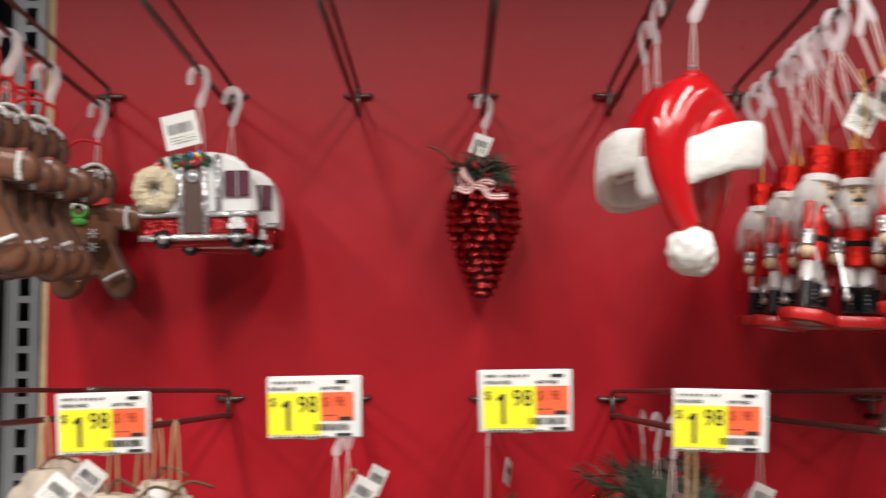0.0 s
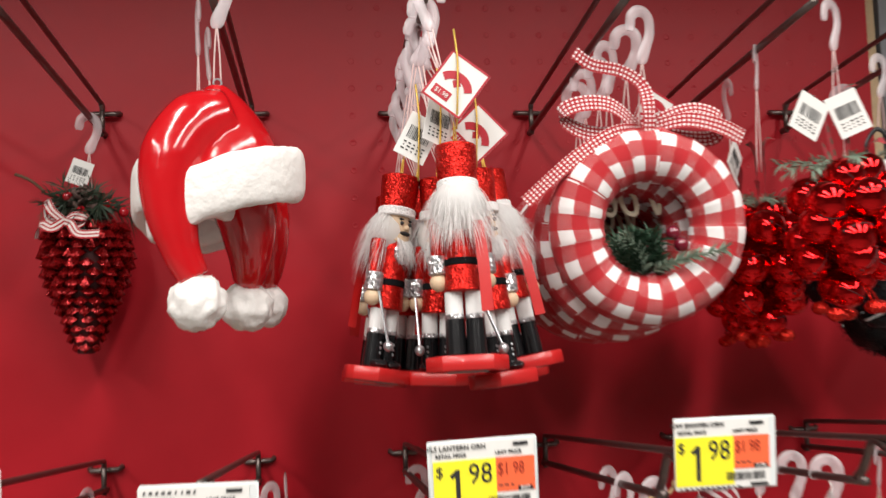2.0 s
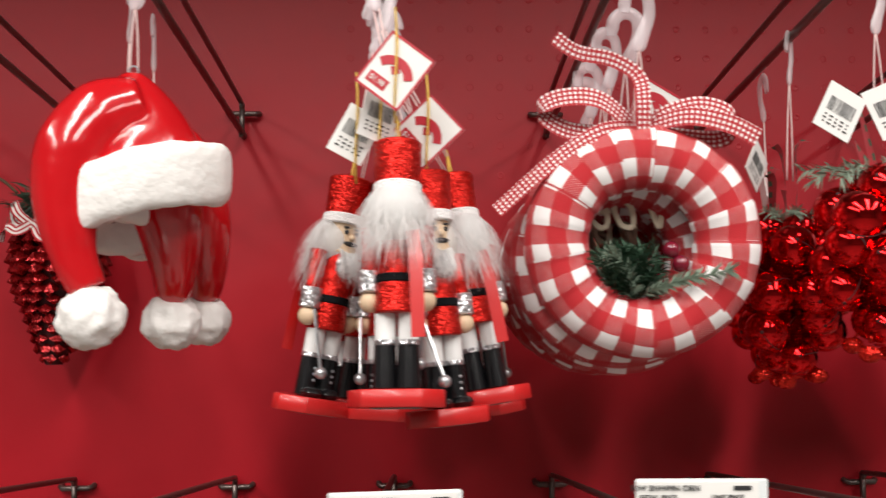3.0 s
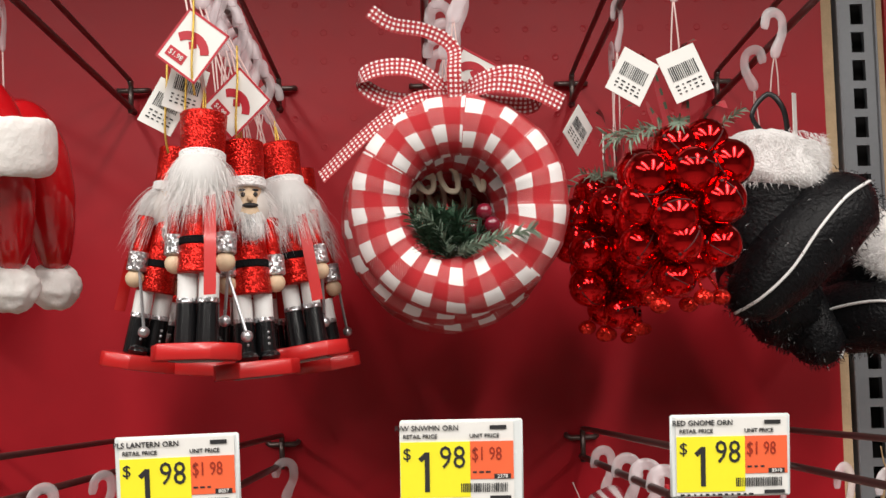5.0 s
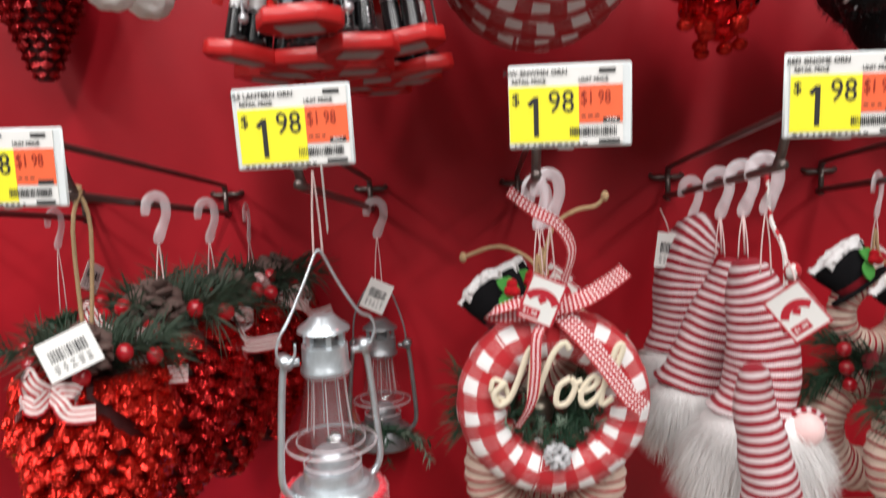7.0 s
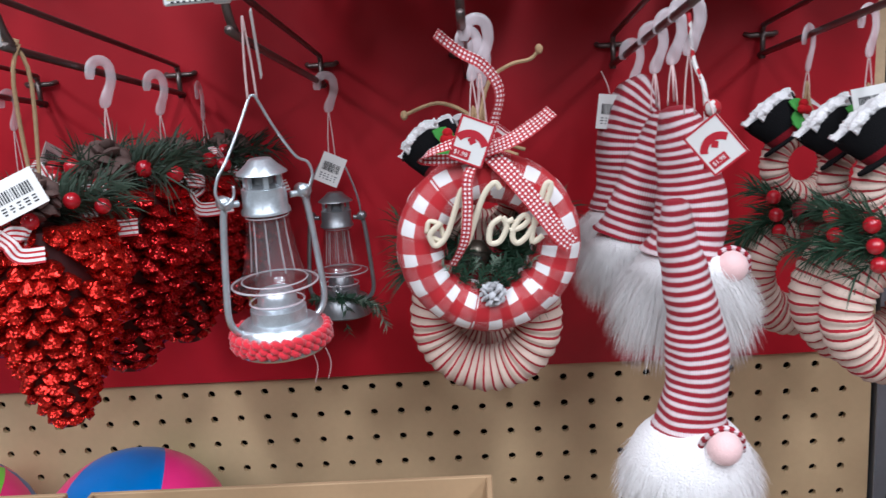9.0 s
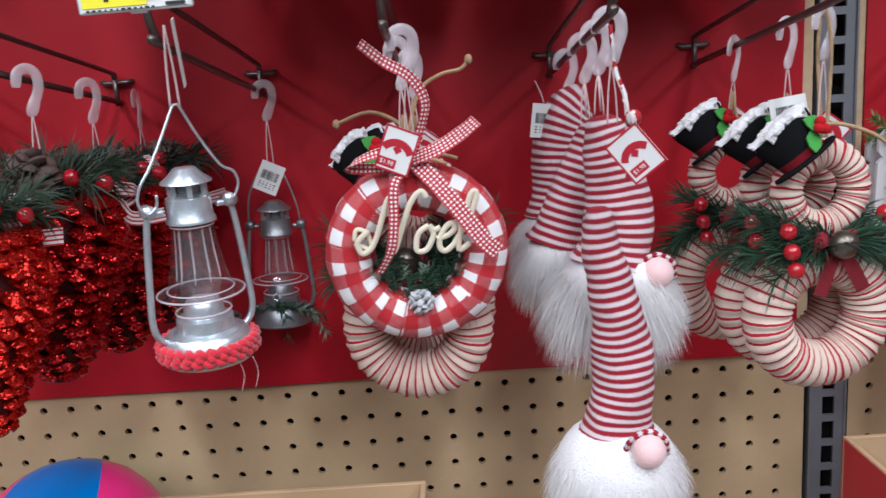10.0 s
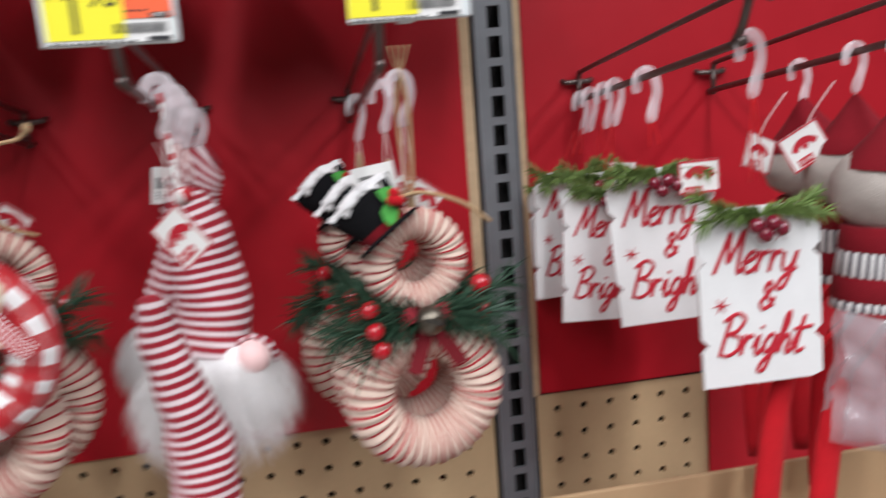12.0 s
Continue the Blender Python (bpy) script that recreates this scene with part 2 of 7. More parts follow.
M["plaid"] = gingham("plaid_ribbon", 0.004, (0.3, 0.01, 0.02), (0.01, 0.06, 0.03), 0.6)
M["candy"] = striped("candy_striped_cloth", 0.0054, 0.25, (0.36, 0.008, 0.02), (0.68, 0.54, 0.44), 0.22, 45)
M["knit"] = striped("striped_knit", 0.0057, 0.54, (0.32, 0.004, 0.018), (0.78, 0.67, 0.68), 0.10, 40, knit=0.0021)
M["ticking"] = striped("grey_ticking", 0.006, 0.5, (0.12, 0.11, 0.12), (0.7, 0.68, 0.66), 0.03)
M["velvet"] = mat("dark_red_velvet", (0.2, 0.004, 0.012), 0.85, sheen=0.1, bump=0.2)
M["redribbon"] = mat("red_satin", (0.62, 0.012, 0.015), 0.35, var=0.1)
M["blackribbon"] = mat("black_satin", (0.012, 0.012, 0.013), 0.35)
M["burlap"] = mat("beige_burlap", (0.60, 0.51, 0.42), 0.95, var=0.35, scale=120, bump=0.8, bscale=1100)
M["grey_burlap"] = mat("grey_burlap", (0.42, 0.37, 0.33), 0.95, var=0.25, scale=120, bump=0.8, bscale=1100)
M["poly"] = clear("plastic_bag", (0.9, 0.9, 0.92), 0.15, 1.5, 0.3, (0.6, 0.6, 0.62))
M["kraft"] = mat("kraft_cardboard", (0.42, 0.28, 0.15), 0.8, var=0.12, scale=30, bump=0.15, bscale=250)
M["boxred"] = mat("printed_red_card", (0.4, 0.012, 0.02), 0.5, var=0.1)
M["ballblue"] = mat("blue_rubber", (0.01, 0.16, 0.5), 0.3, var=0.1)
M["ballpink"] = mat("pink_rubber", (0.75, 0.03, 0.2), 0.3, var=0.1)
M["ballgreen"] = mat("green_rubber", (0.2, 0.7, 0.05), 0.3, var=0.1)
M["floor"] = mat("polished_concrete", (0.17, 0.165, 0.155), 0.35, var=0.15, scale=3)
M["offwhite"] = mat("store_paint", (0.3, 0.29, 0.28), 0.8, var=0.05, scale=4)
M["shelfwhite"] = mat("shelf_enamel", (0.3, 0.29, 0.27), 0.45, var=0.06)

# ---- mesh helpers ----
def bm_new():
    return bmesh.new()


def finish(bm, name, materials, smooth=True, sharp=40):
    me = bpy.data.meshes.new(name)
    if smooth:
        for f in bm.faces:
            f.smooth = True
        lim = radians(sharp)
        for e in bm.edges:
            if len(e.link_faces) == 2 and e.calc_face_angle(0) > lim:
                e.smooth = False
    bm.to_mesh(me)
    bm.free()
    for m in materials:
        me.materials.append(M[m])
    return me


def part(name, bm, material, parent, label="", smooth=True, m=None):
    ob = new(name, finish(bm, name, [material], smooth))
    ob.parent = parent
    if m is not None:
        ob.matrix_basis = m
    if label:
        ob["label"] = label
    return ob


def thing(name, label, category, m=None, group="", kind=""):
    ob = new(name)
    ob.empty_display_size = 0.02
    if m is not None:
        ob.matrix_basis = m
    return tagged(ob, label, category, group, kind)


class Blend:
    """Several materials in one mesh."""

    def __init__(self):
        self.bm, self.mats = bmesh.new(), []
        self.bm.loops.layers.uv.verify()

    def add(self, bm, material, m=None):
        if material not in self.mats:
            self.mats.append(material)
        i = self.mats.index(material)
        bm.loops.layers.uv.verify()
        for f in bm.faces:
            f.material_index = i
        me = bpy.data.meshes.new("tmp")
        bm.to_mesh(me)
        bm.free()
        if m is not None:
            me.transform(m)
        self.bm.from_mesh(me)
        bpy.data.meshes.remove(me)

    def done(self, name, label, category, m=None, group=""):
        ob = new(name, finish(self.bm, name, self.mats))
        if m is not None:
            ob.matrix_basis = m
        return tagged(ob, label, category, group)


class Doll:
    """A thing gathered piece by piece; each piece is a part."""

    def __init__(self):
        self.pieces = []

    def add(self, bm, material, name="piece"):
        self.pieces.append((name, bm, material))

    def done(self, name, label, category, m=None, group=""):
        th = thing(name, label, category, m, group)
        for nm, bm, mt in self.pieces:
            ob = part(nm, bm, mt, th)
            if nm in ("hair", "beard"):
                ob["kind"] = "stuff"
        return th


def tube(bm, pts, r, seg=8, closed=False, caps=True, flat=1.0, uvs=False):
    """A round rod along pts; r one radius or one each."""
    pts = [Vector(p) for p in pts]
    n = len(pts)
    rs = [r] * n if isinstance(r, (int, float)) else list(r)
    rings, side, dist = [], None, 0.0
    uv = bm.loops.layers.uv.verify()
    dists = []
    for i, p in enumerate(pts):
        a = pts[i - 1] if (i > 0 or closed) else p
        b = pts[(i + 1) % n] if (i < n - 1 or closed) else p
        d = (b - a).normalized()
        if side is None:
            side = d.orthogonal().normalized()
            if abs(d.y) < 0.9:
                side = d.cross(Vector((0, 1, 0))).normalized()
        side = (side - d * side.dot(d)).normalized()
        up = d.cross(side)
        rings.append([bm.verts.new(p + (side * math.cos(2 * math.pi * k / seg) + up * flat * math.sin(2 * math.pi * k / seg)) * rs[i]) for k in range(seg)])
        if i:
            dist += (p - pts[i - 1]).length
        dists.append(dist)
    for i in range(n if closed else n - 1):
        A, B = rings[i], rings[(i + 1) % n]
        for k in range(seg):
            f = bm.faces.new((A[k], A[(k + 1) % seg], B[(k + 1) % seg], B[k]))
            if uvs:
                d0, d1 = dists[i], dists[i + 1] if i + 1 < n else dist
                w = 2 * math.pi * max(rs) / seg
                for l, val in zip(f.loops, ((d0, k * w), (d0, (k + 1) * w), (d1, (k + 1) * w), (d1, k * w))):
                    l[uv].uv = val
    if caps and not closed:
        bm.faces.new(rings[0][::-1])
        bm.faces.new(rings[-1])


def arc(c, r, a0, a1, n, plane="xz"):
    out = []
    for i in range(n + 1):
        a = radians(a0 + (a1 - a0) * i / n)
        u, v = r * math.cos(a), r * math.sin(a)
        out.append(Vector(c) + (Vector((u, 0, v)) if plane == "xz" else Vector((u, v, 0)) if plane == "xy" else Vector((0, u, v))))
    return out


def smooth_path(pts, n=6):
    """Points along a curve through pts."""
    P = [Vector(p) for p in pts]
    out = []
    for i in range(len(P) - 1):
        a, b, c, d = P[max(i - 1, 0)], P[i], P[i + 1], P[min(i + 2, len(P) - 1)]
        for k in range(n):
            t = k / n
            out.append(0.5 * (2 * b + (c - a) * t + (2 * a - 5 * b + 4 * c - d) * t * t + (3 * b - a - 3 * c + d) * t ** 3))
    return out + [P[-1]]


def lathe(bm, prof, seg=20, c=(0, 0, 0), caps=True, sx=1.0, sy=1.0, uvs=False):
    c = Vector(c)
    uv = bm.loops.layers.uv.verify()
    rings = [[bm.verts.new(c + Vector((r * sx * math.cos(2 * math.pi * k / seg), r * sy * math.sin(2 * math.pi * k / seg), z))) for k in range(seg)] for r, z in prof]
    d = 0
    for j, (A, B) in enumerate(zip(rings, rings[1:])):
        dd = math.hypot(prof[j + 1][0] - prof[j][0], prof[j + 1][1] - prof[j][1])
        w = 2 * math.pi * max(p[0] for p in prof) / seg
        for k in range(seg):
            f = bm.faces.new((A[k], A[(k + 1) % seg], B[(k + 1) % seg], B[k]))
            if uvs:
                for l, val in zip(f.loops, ((d, k * w), (d, (k + 1) * w), (d + dd, (k + 1) * w), (d + dd, k * w))):
                    l[uv].uv = val
        d += dd
    if caps:
        for ring, flip in ((rings[0], True), (rings[-1], False)):
            if (ring[0].co - ring[seg // 2].co).length > 1e-5:
                bm.faces.new(ring[::-1] if flip else ring)
    bmesh.ops.remove_doubles(bm, verts=bm.verts, dist=1e-6)
    bmesh.ops.recalc_face_normals(bm, faces=bm.faces)


def ball(bm, c, r, u=14, v=9, s=(1, 1, 1), rot=(0, 0, 0)):
    m = pose(*c, *rot) @ Matrix.Diagonal((s[0], s[1], s[2], 1))
    return bmesh.ops.create_uvsphere(bm, u_segments=u, v_segments=v, radius=r, matrix=m)["verts"]


def block(bm, c, s, bevel=0.0, rot=(0, 0, 0), seg=1):
    m = pose(*c, *rot) @ Matrix.Diagonal((s[0], s[1], s[2], 1))
    vs = bmesh.ops.create_cube(bm, size=1, matrix=m)["verts"]
    if bevel:
        es = {e for v in vs for e in v.link_edges}
        bmesh.ops.bevel(bm, geom=list(es), offset=bevel, segments=seg, affect="EDGES", profile=0.5)


def plate(bm, outline, thick, y=0.0):
    """A flat piece cut to an outline in x and z, its front at y."""
    A = [bm.verts.new((x, y, z)) for x, z in outline]
    B = [bm.verts.new((x, y + thick, z)) for x, z in outline]
    bm.faces.new(A)
    bm.faces.new(B[::-1])
    n = len(A)
    for i in range(n):
        bm.faces.new((A[i], B[i], B[(i + 1) % n], A[(i + 1) % n]))
    bmesh.ops.recalc_face_normals(bm, faces=bm.faces)


def ribbon(bm, pts, wide, width, twist=None, thick=0.0):
    """A flat strip along pts; wide: its direction across; UV in metres."""
    uv = bm.loops.layers.uv.verify()
    P = [Vector(p) for p in pts]
    W = Vector(wide).normalized()
    prev, d = None, 0.0
    for i, p in enumerate(P):
        t = (P[min(i + 1, len(P) - 1)] - P[max(i - 1, 0)]).normalized()
        w = (W - t * W.dot(t)).normalized()
        if twist:
            w = Matrix.Rotation(twist * i / len(P), 3, t) @ w
        a, b = bm.verts.new(p - w * width / 2), bm.verts.new(p + w * width / 2)
        if prev:
            dd = (p - P[i - 1]).length
            f = bm.faces.new((prev[0], prev[1], b, a))
            for l, val in zip(f.loops, ((d, 0), (d, width), (d + dd, width), (d + dd, 0))):
                l[uv].uv = val
            d += dd
        prev = (a, b)


def strands(bm, roots, length, width, droop=0.5, rnd=None, seg=3, spread=0.25):
    """Hairs: tapering slips from (place, direction) roots, sagging with their weight."""
    R = rnd or random
    for p, d in roots:
        p, d = Vector(p), Vector(d).normalized()
        L = length * R.uniform(0.6, 1.15)
        d = (d + Vector((R.uniform(-1, 1), R.uniform(-1, 1), R.uniform(-1, 1))) * spread).normalized()
        s = d.cross(Vector((R.uniform(-1, 1), R.uniform(-1, 1), R.uniform(-1, 1)))).normalized() * width / 2
        prev = (bm.verts.new(p - s), bm.verts.new(p + s))
        for k in range(1, seg + 1):
            d = (d + Vector((0, 0, -droop / seg))).normalized()
            p = p + d * L / seg
            if k == seg:
                bm.faces.new((prev[0], prev[1], bm.verts.new(p)))
            else:
                q = s * (1 - 0.6 * k / seg)
                cur = (bm.verts.new(p - q), bm.verts.new(p + q))
                bm.faces.new((prev[0], prev[1], cur[1], cur[0]))
                prev = cur


def sprig(bm, pts, needle, n, r=0.00045, lean=0.9, rnd=None):
    """Pine needles set round a stem along pts."""
    R = rnd or random
    P = smooth_path(pts, 5)
    for i in range(n):
        t = R.random() * (len(P) - 1.001)
        k = int(t)
        p = P[k].lerp(P[k + 1], t - k)
        d = (P[k + 1] - P[k]).normalized()
        a = d.orthogonal().normalized()
        a = Matrix.Rotation(R.uniform(0, 6.283), 3, d) @ a
        dirn = (d * lean + a).normalized()
        L = needle * R.uniform(0.7, 1.1)
        s = dirn.cross(a).normalized() * r if R.random() < 0.5 else dirn.cross(Vector((0.3, 1, 0.2))).normalized() * r
        bend = Vector((0, 0, -L * 0.12))
        v = [bm.verts.new(q) for q in (p - s, p + s, p + dirn * L * 0.6 + s * 0.9, p + dirn * L * 0.6 - s * 0.9, p + dirn * L + bend)]
        bm.faces.new((v[0], v[1], v[2], v[3]))
        bm.faces.new((v[3], v[2], v[4]))


def ring(bm, R, r, nu=64, nv=16, c=(0, 0, 0), bump=None, flat=1.0, wraps=0, seedv=0, cell=0.0095):
    """A ring lying in x and z. With wraps: bound with strips of cloth, each with its own straight weave (UV)."""
    uv = bm.loops.layers.uv.verify()
    rnd = random.Random(seedv)
    offs = [(rnd.uniform(-0.09, 0.09), rnd.uniform(-0.0022, 0.0022), rnd.uniform(-0.16, 0.16)) for _ in range(max(wraps, 1))]
    rows = []
    for i in range(nu):
        a = 2 * math.pi * i / nu
        row = []
        for j in range(nv):
            b = 2 * math.pi * j / nv
            rr = r * (1 + (bump(a, b) if bump else 0))
            x = (R + rr * math.cos(b))
            row.append(bm.verts.new((c[0] + x * math.cos(a), c[1] - rr * flat * math.sin(b), c[2] + x * math.sin(a))))
        rows.append(row)
    for i in range(nu):
        for j in range(nv):
            f = bm.faces.new((rows[i][j], rows[i][(j + 1) % nv], rows[(i + 1) % nu][(j + 1) % nv], rows[(i + 1) % nu][j]))
            for l, (ii, jj) in zip(f.loops, ((i, j), (i, j + 1), (i + 1, j + 1), (i + 1, j))):
                a, b = 2 * math.pi * ii / nu, 2 * math.pi * jj / nv
                if wraps:
                    s = int(wraps * (i + 0.5) / nu)
                    turn = wraps * a / (2 * math.pi)
                    u = 2 * cell * (turn + offs[s][0])
                    v = r * b + offs[s][1] + (turn - s - 0.5) * offs[s][2] * 2 * cell
                    l[uv].uv = (u, v)
                else:
                    l[uv].uv = (R * a, r * b)
    bmesh.ops.recalc_face_normals(bm, faces=bm.faces)


def letters(text, size, m, thick=0.0002, shear=0.0, align="CENTER"):
    """A bmesh of words in the built-in font, upright in x and z, facing -y, set at m."""
    cu = bpy.data.curves.new("words", "FONT")
    cu.body, cu.size, cu.extrude, cu.shear = text, size, thick, shear
    cu.align_x, cu.align_y, cu.resolution_u = align, "CENTER", 2
    ob = bpy.data.objects.new("words", cu)
    scene.collection.objects.link(ob)
    dg = bpy.context.evaluated_depsgraph_get()
    me = bpy.data.meshes.new_from_object(ob.evaluated_get(dg))
    bpy.data.objects.remove(ob)
    bpy.data.curves.remove(cu)
    me.transform(m @ pose(0, 0, 0, 90))
    bm = bmesh.new()
    bm.from_mesh(me)
    bpy.data.meshes.remove(me)
    return bm


SCRIPT = {}
SCRIPT["M"] = (0.60, [[(0, 0), (0.08, 0.5), (0.16, 0.95), (0.2, 0.6), (0.26, 0.25), (0.36, 0.6), (0.47, 1.0), (0.49, 0.5), (0.54, 0.02), (0.62, 0.1)]])
SCRIPT["N"] = (0.70, [[(-0.1, 0.4), (-0.25, 0.2), (-0.12, 0.0), (0.04, 0.2), (0.12, 0.9), (0.2, 0.85), (0.34, 0.1), (0.42, 0.1), (0.5, 0.8), (0.64, 1.05), (0.76, 0.95)]])
SCRIPT["B"] = (0.50, [[(0.12, 0.95), (0.08, 0.45), (0.06, 0)], [(-0.04, 0.82), (0.22, 1.0), (0.44, 0.85), (0.32, 0.58), (0.14, 0.52), (0.42, 0.42), (0.45, 0.15), (0.25, 0), (0.04, 0.06)]])
SCRIPT["e"] = (0.32, [[(0, 0.22), (0.18, 0.28), (0.27, 0.4), (0.17, 0.48), (0.06, 0.3), (0.08, 0.08), (0.2, 0), (0.35, 0.16)]])
SCRIPT["r"] = (0.30, [[(0, 0.44), (0.05, 0.44), (0.05, 0.2), (0.05, 0)], [(0.05, 0.22), (0.1, 0.38), (0.17, 0.46), (0.25, 0.42)]])
SCRIPT["y"] = (0.38, [[(0, 0.44), (0.04, 0.12), (0.14, 0.02), (0.25, 0.15), (0.3, 0.46), (0.27, 0), (0.19, -0.36), (0.05, -0.4), (0.1, -0.16), (0.38, 0.08)]])
SCRIPT["i"] = (0.22, [[(0, 0.16), (0.08, 0.46), (0.08, 0.1), (0.14, 0), (0.24, 0.16)], [(0.1, 0.62), (0.12, 0.68)]])
SCRIPT["g"] = (0.34, [[(0.26, 0.4), (0.14, 0.47), (0.03, 0.25), (0.1, 0.03), (0.21, 0.15), (0.28, 0.46), (0.25, 0), (0.17, -0.38), (0.04, -0.38), (0.1, -0.16), (0.36, 0.14)]])
SCRIPT["h"] = (0.36, [[(0, 0.16), (0.13, 0.7), (0.11, 0.98), (0.05, 0.8), (0.05, 0.02), (0.1, 0.3), (0.2, 0.45), (0.26, 0.3), (0.24, 0.08), (0.3, 0), (0.38, 0.14)]])
SCRIPT["t"] = (0.30, [[(0, 0.16), (0.1, 0.6), (0.13, 0.88), (0.1, 0.2), (0.15, 0), (0.3, 0.1)], [(-0.06, 0.55), (0.38, 0.62)]])
SCRIPT["o"] = (0.38, [[(0.2, 0.46), (0.05, 0.32), (0.08, 0.03), (0.25, 0.04), (0.31, 0.3), (0.2, 0.46), (0.3, 0.38), (0.4, 0.42)]])
SCRIPT["l"] = (0.26, [[(0, 0.14), (0.15, 0.55), (0.2, 0.95), (0.1, 0.98), (0.06, 0.4), (0.1, 0.02), (0.26, 0.12)]])
SCRIPT["&"] = (0.50, [[(0.5, 0.06), (0.3, 0.4), (0.12, 0.75), (0.24, 0.97), (0.36, 0.76), (0.2, 0.5), (0.03, 0.24), (0.18, 0), (0.4, 0.15), (0.5, 0.4)]])


def script(text, size, m, stroke, depth, slant=0.22):
    """Joined-up brush lettering, centred, its strokes flattened to the given depth."""
    bm = bm_new()
    x0 = -sum(SCRIPT[c][0] for c in text) / 2
    for c in text:
        for pts in SCRIPT[c][1]:
            P = smooth_path([((x0 + x + slant * z) * size, 0, z * size) for x, z in pts], 5)
            tube(bm, P, stroke, 8)
        x0 += SCRIPT[c][0]
    for v in bm.verts:
        v.co.y *= depth / stroke
    bmesh.ops.transform(bm, matrix=m, verts=bm.verts)
    bmesh.ops.recalc_face_normals(bm, faces=bm.faces)
    return bm


def merged(*bms):
    out = bmesh.new()
    out.loops.layers.uv.verify()
    for b in bms:
        b.loops.layers.uv.verify()
        me = bpy.data.meshes.new("tmp")
        b.to_mesh(me)
        b.free()
        out.from_mesh(me)
        bpy.data.meshes.remove(me)
    return out

# ---- the setting: a display bay of pegboard behind a red sheet ----
INCH = 0.0254
POST_L, POST_R = -0.594, 0.6375


def slab(name, x0, x1, y0, y1, z0, z1, material, label, category="wall"):
    bm = bm_new()
    block(bm, ((x0 + x1) / 2, (y0 + y1) / 2, (z0 + z1) / 2), (x1 - x0, y1 - y0, z1 - z0))
    ob = new(name, finish(bm, name, [material], False))
    return tagged(ob, label, category, kind="structure")


def sheet(name, x0, x1, z0, z1, seedv):
    """The red sheet, slightly wavy, with the raised dots where it lies over the peg holes."""
    bm = bm_new()
    nx, nz = 60, 44
    grid = []
    for j in range(nz + 1):
        for i in range(nx + 1):
            x, z = x0 + (x1 - x0) * i / nx, z0 + (z1 - z0) * j / nz
            w = noise.noise(Vector((x * 5, z * 4, seedv))) * 0.0034
            grid.append(bm.verts.new((x, w, z)))
    for j in range(nz):
        for i in range(nx):
            a = j * (nx + 1) + i
            bm.faces.new((grid[a], grid[a + 1], grid[a + nx + 2], grid[a + nx + 1]))
    ext = bmesh.ops.extrude_face_region(bm, geom=list(bm.faces))
    for v in ext["geom"]:
        if isinstance(v, bmesh.types.BMVert):
            v.co.y = 0.0045
    bmesh.ops.recalc_face_normals(bm, faces=bm.faces)
    ob = new(name, finish(bm, name, ["sheet"]))
    tagged(ob, "red plastic display sheet over pegboard", "wall", kind="structure")
    if seedv == 1:
        # the dots show where the goods hang thickest
        bm = bm_new()
        lathe_y(bm, (0, 0, 0), ((0.0034, 0.0002), (0.0031, -0.0001), (0.0023, -0.0002), (0.0019, 0.0)))
        dot = finish(bm, "raised_dot", ["sheet"])
        for k in range(3, 23):
            for j in range(-4, 6):
                x, z = (k + 0.5) * INCH, 1.62 + j * INCH
                q = new("raised_dot", dot)
                q.parent = ob
                q.location = (x, noise.noise(Vector((x * 5, z * 4, seedv))) * 0.0034, z)
    return ob


def lathe_y(bm, c, prof, seg=8):
    rings = [[bm.verts.new((c[0] + r * math.cos(6.2832 * k / seg), c[1] + y, c[2] + r * math.sin(6.2832 * k / seg))) for k in range(seg)] for r, y in prof]
    for A, B in zip(rings, rings[1:]):
        for k in range(seg):
            bm.faces.new((A[k], A[(k + 1) % seg], B[(k + 1) % seg], B[k]))
    bm.faces.new(rings[-1])


PITCH = 0.0262


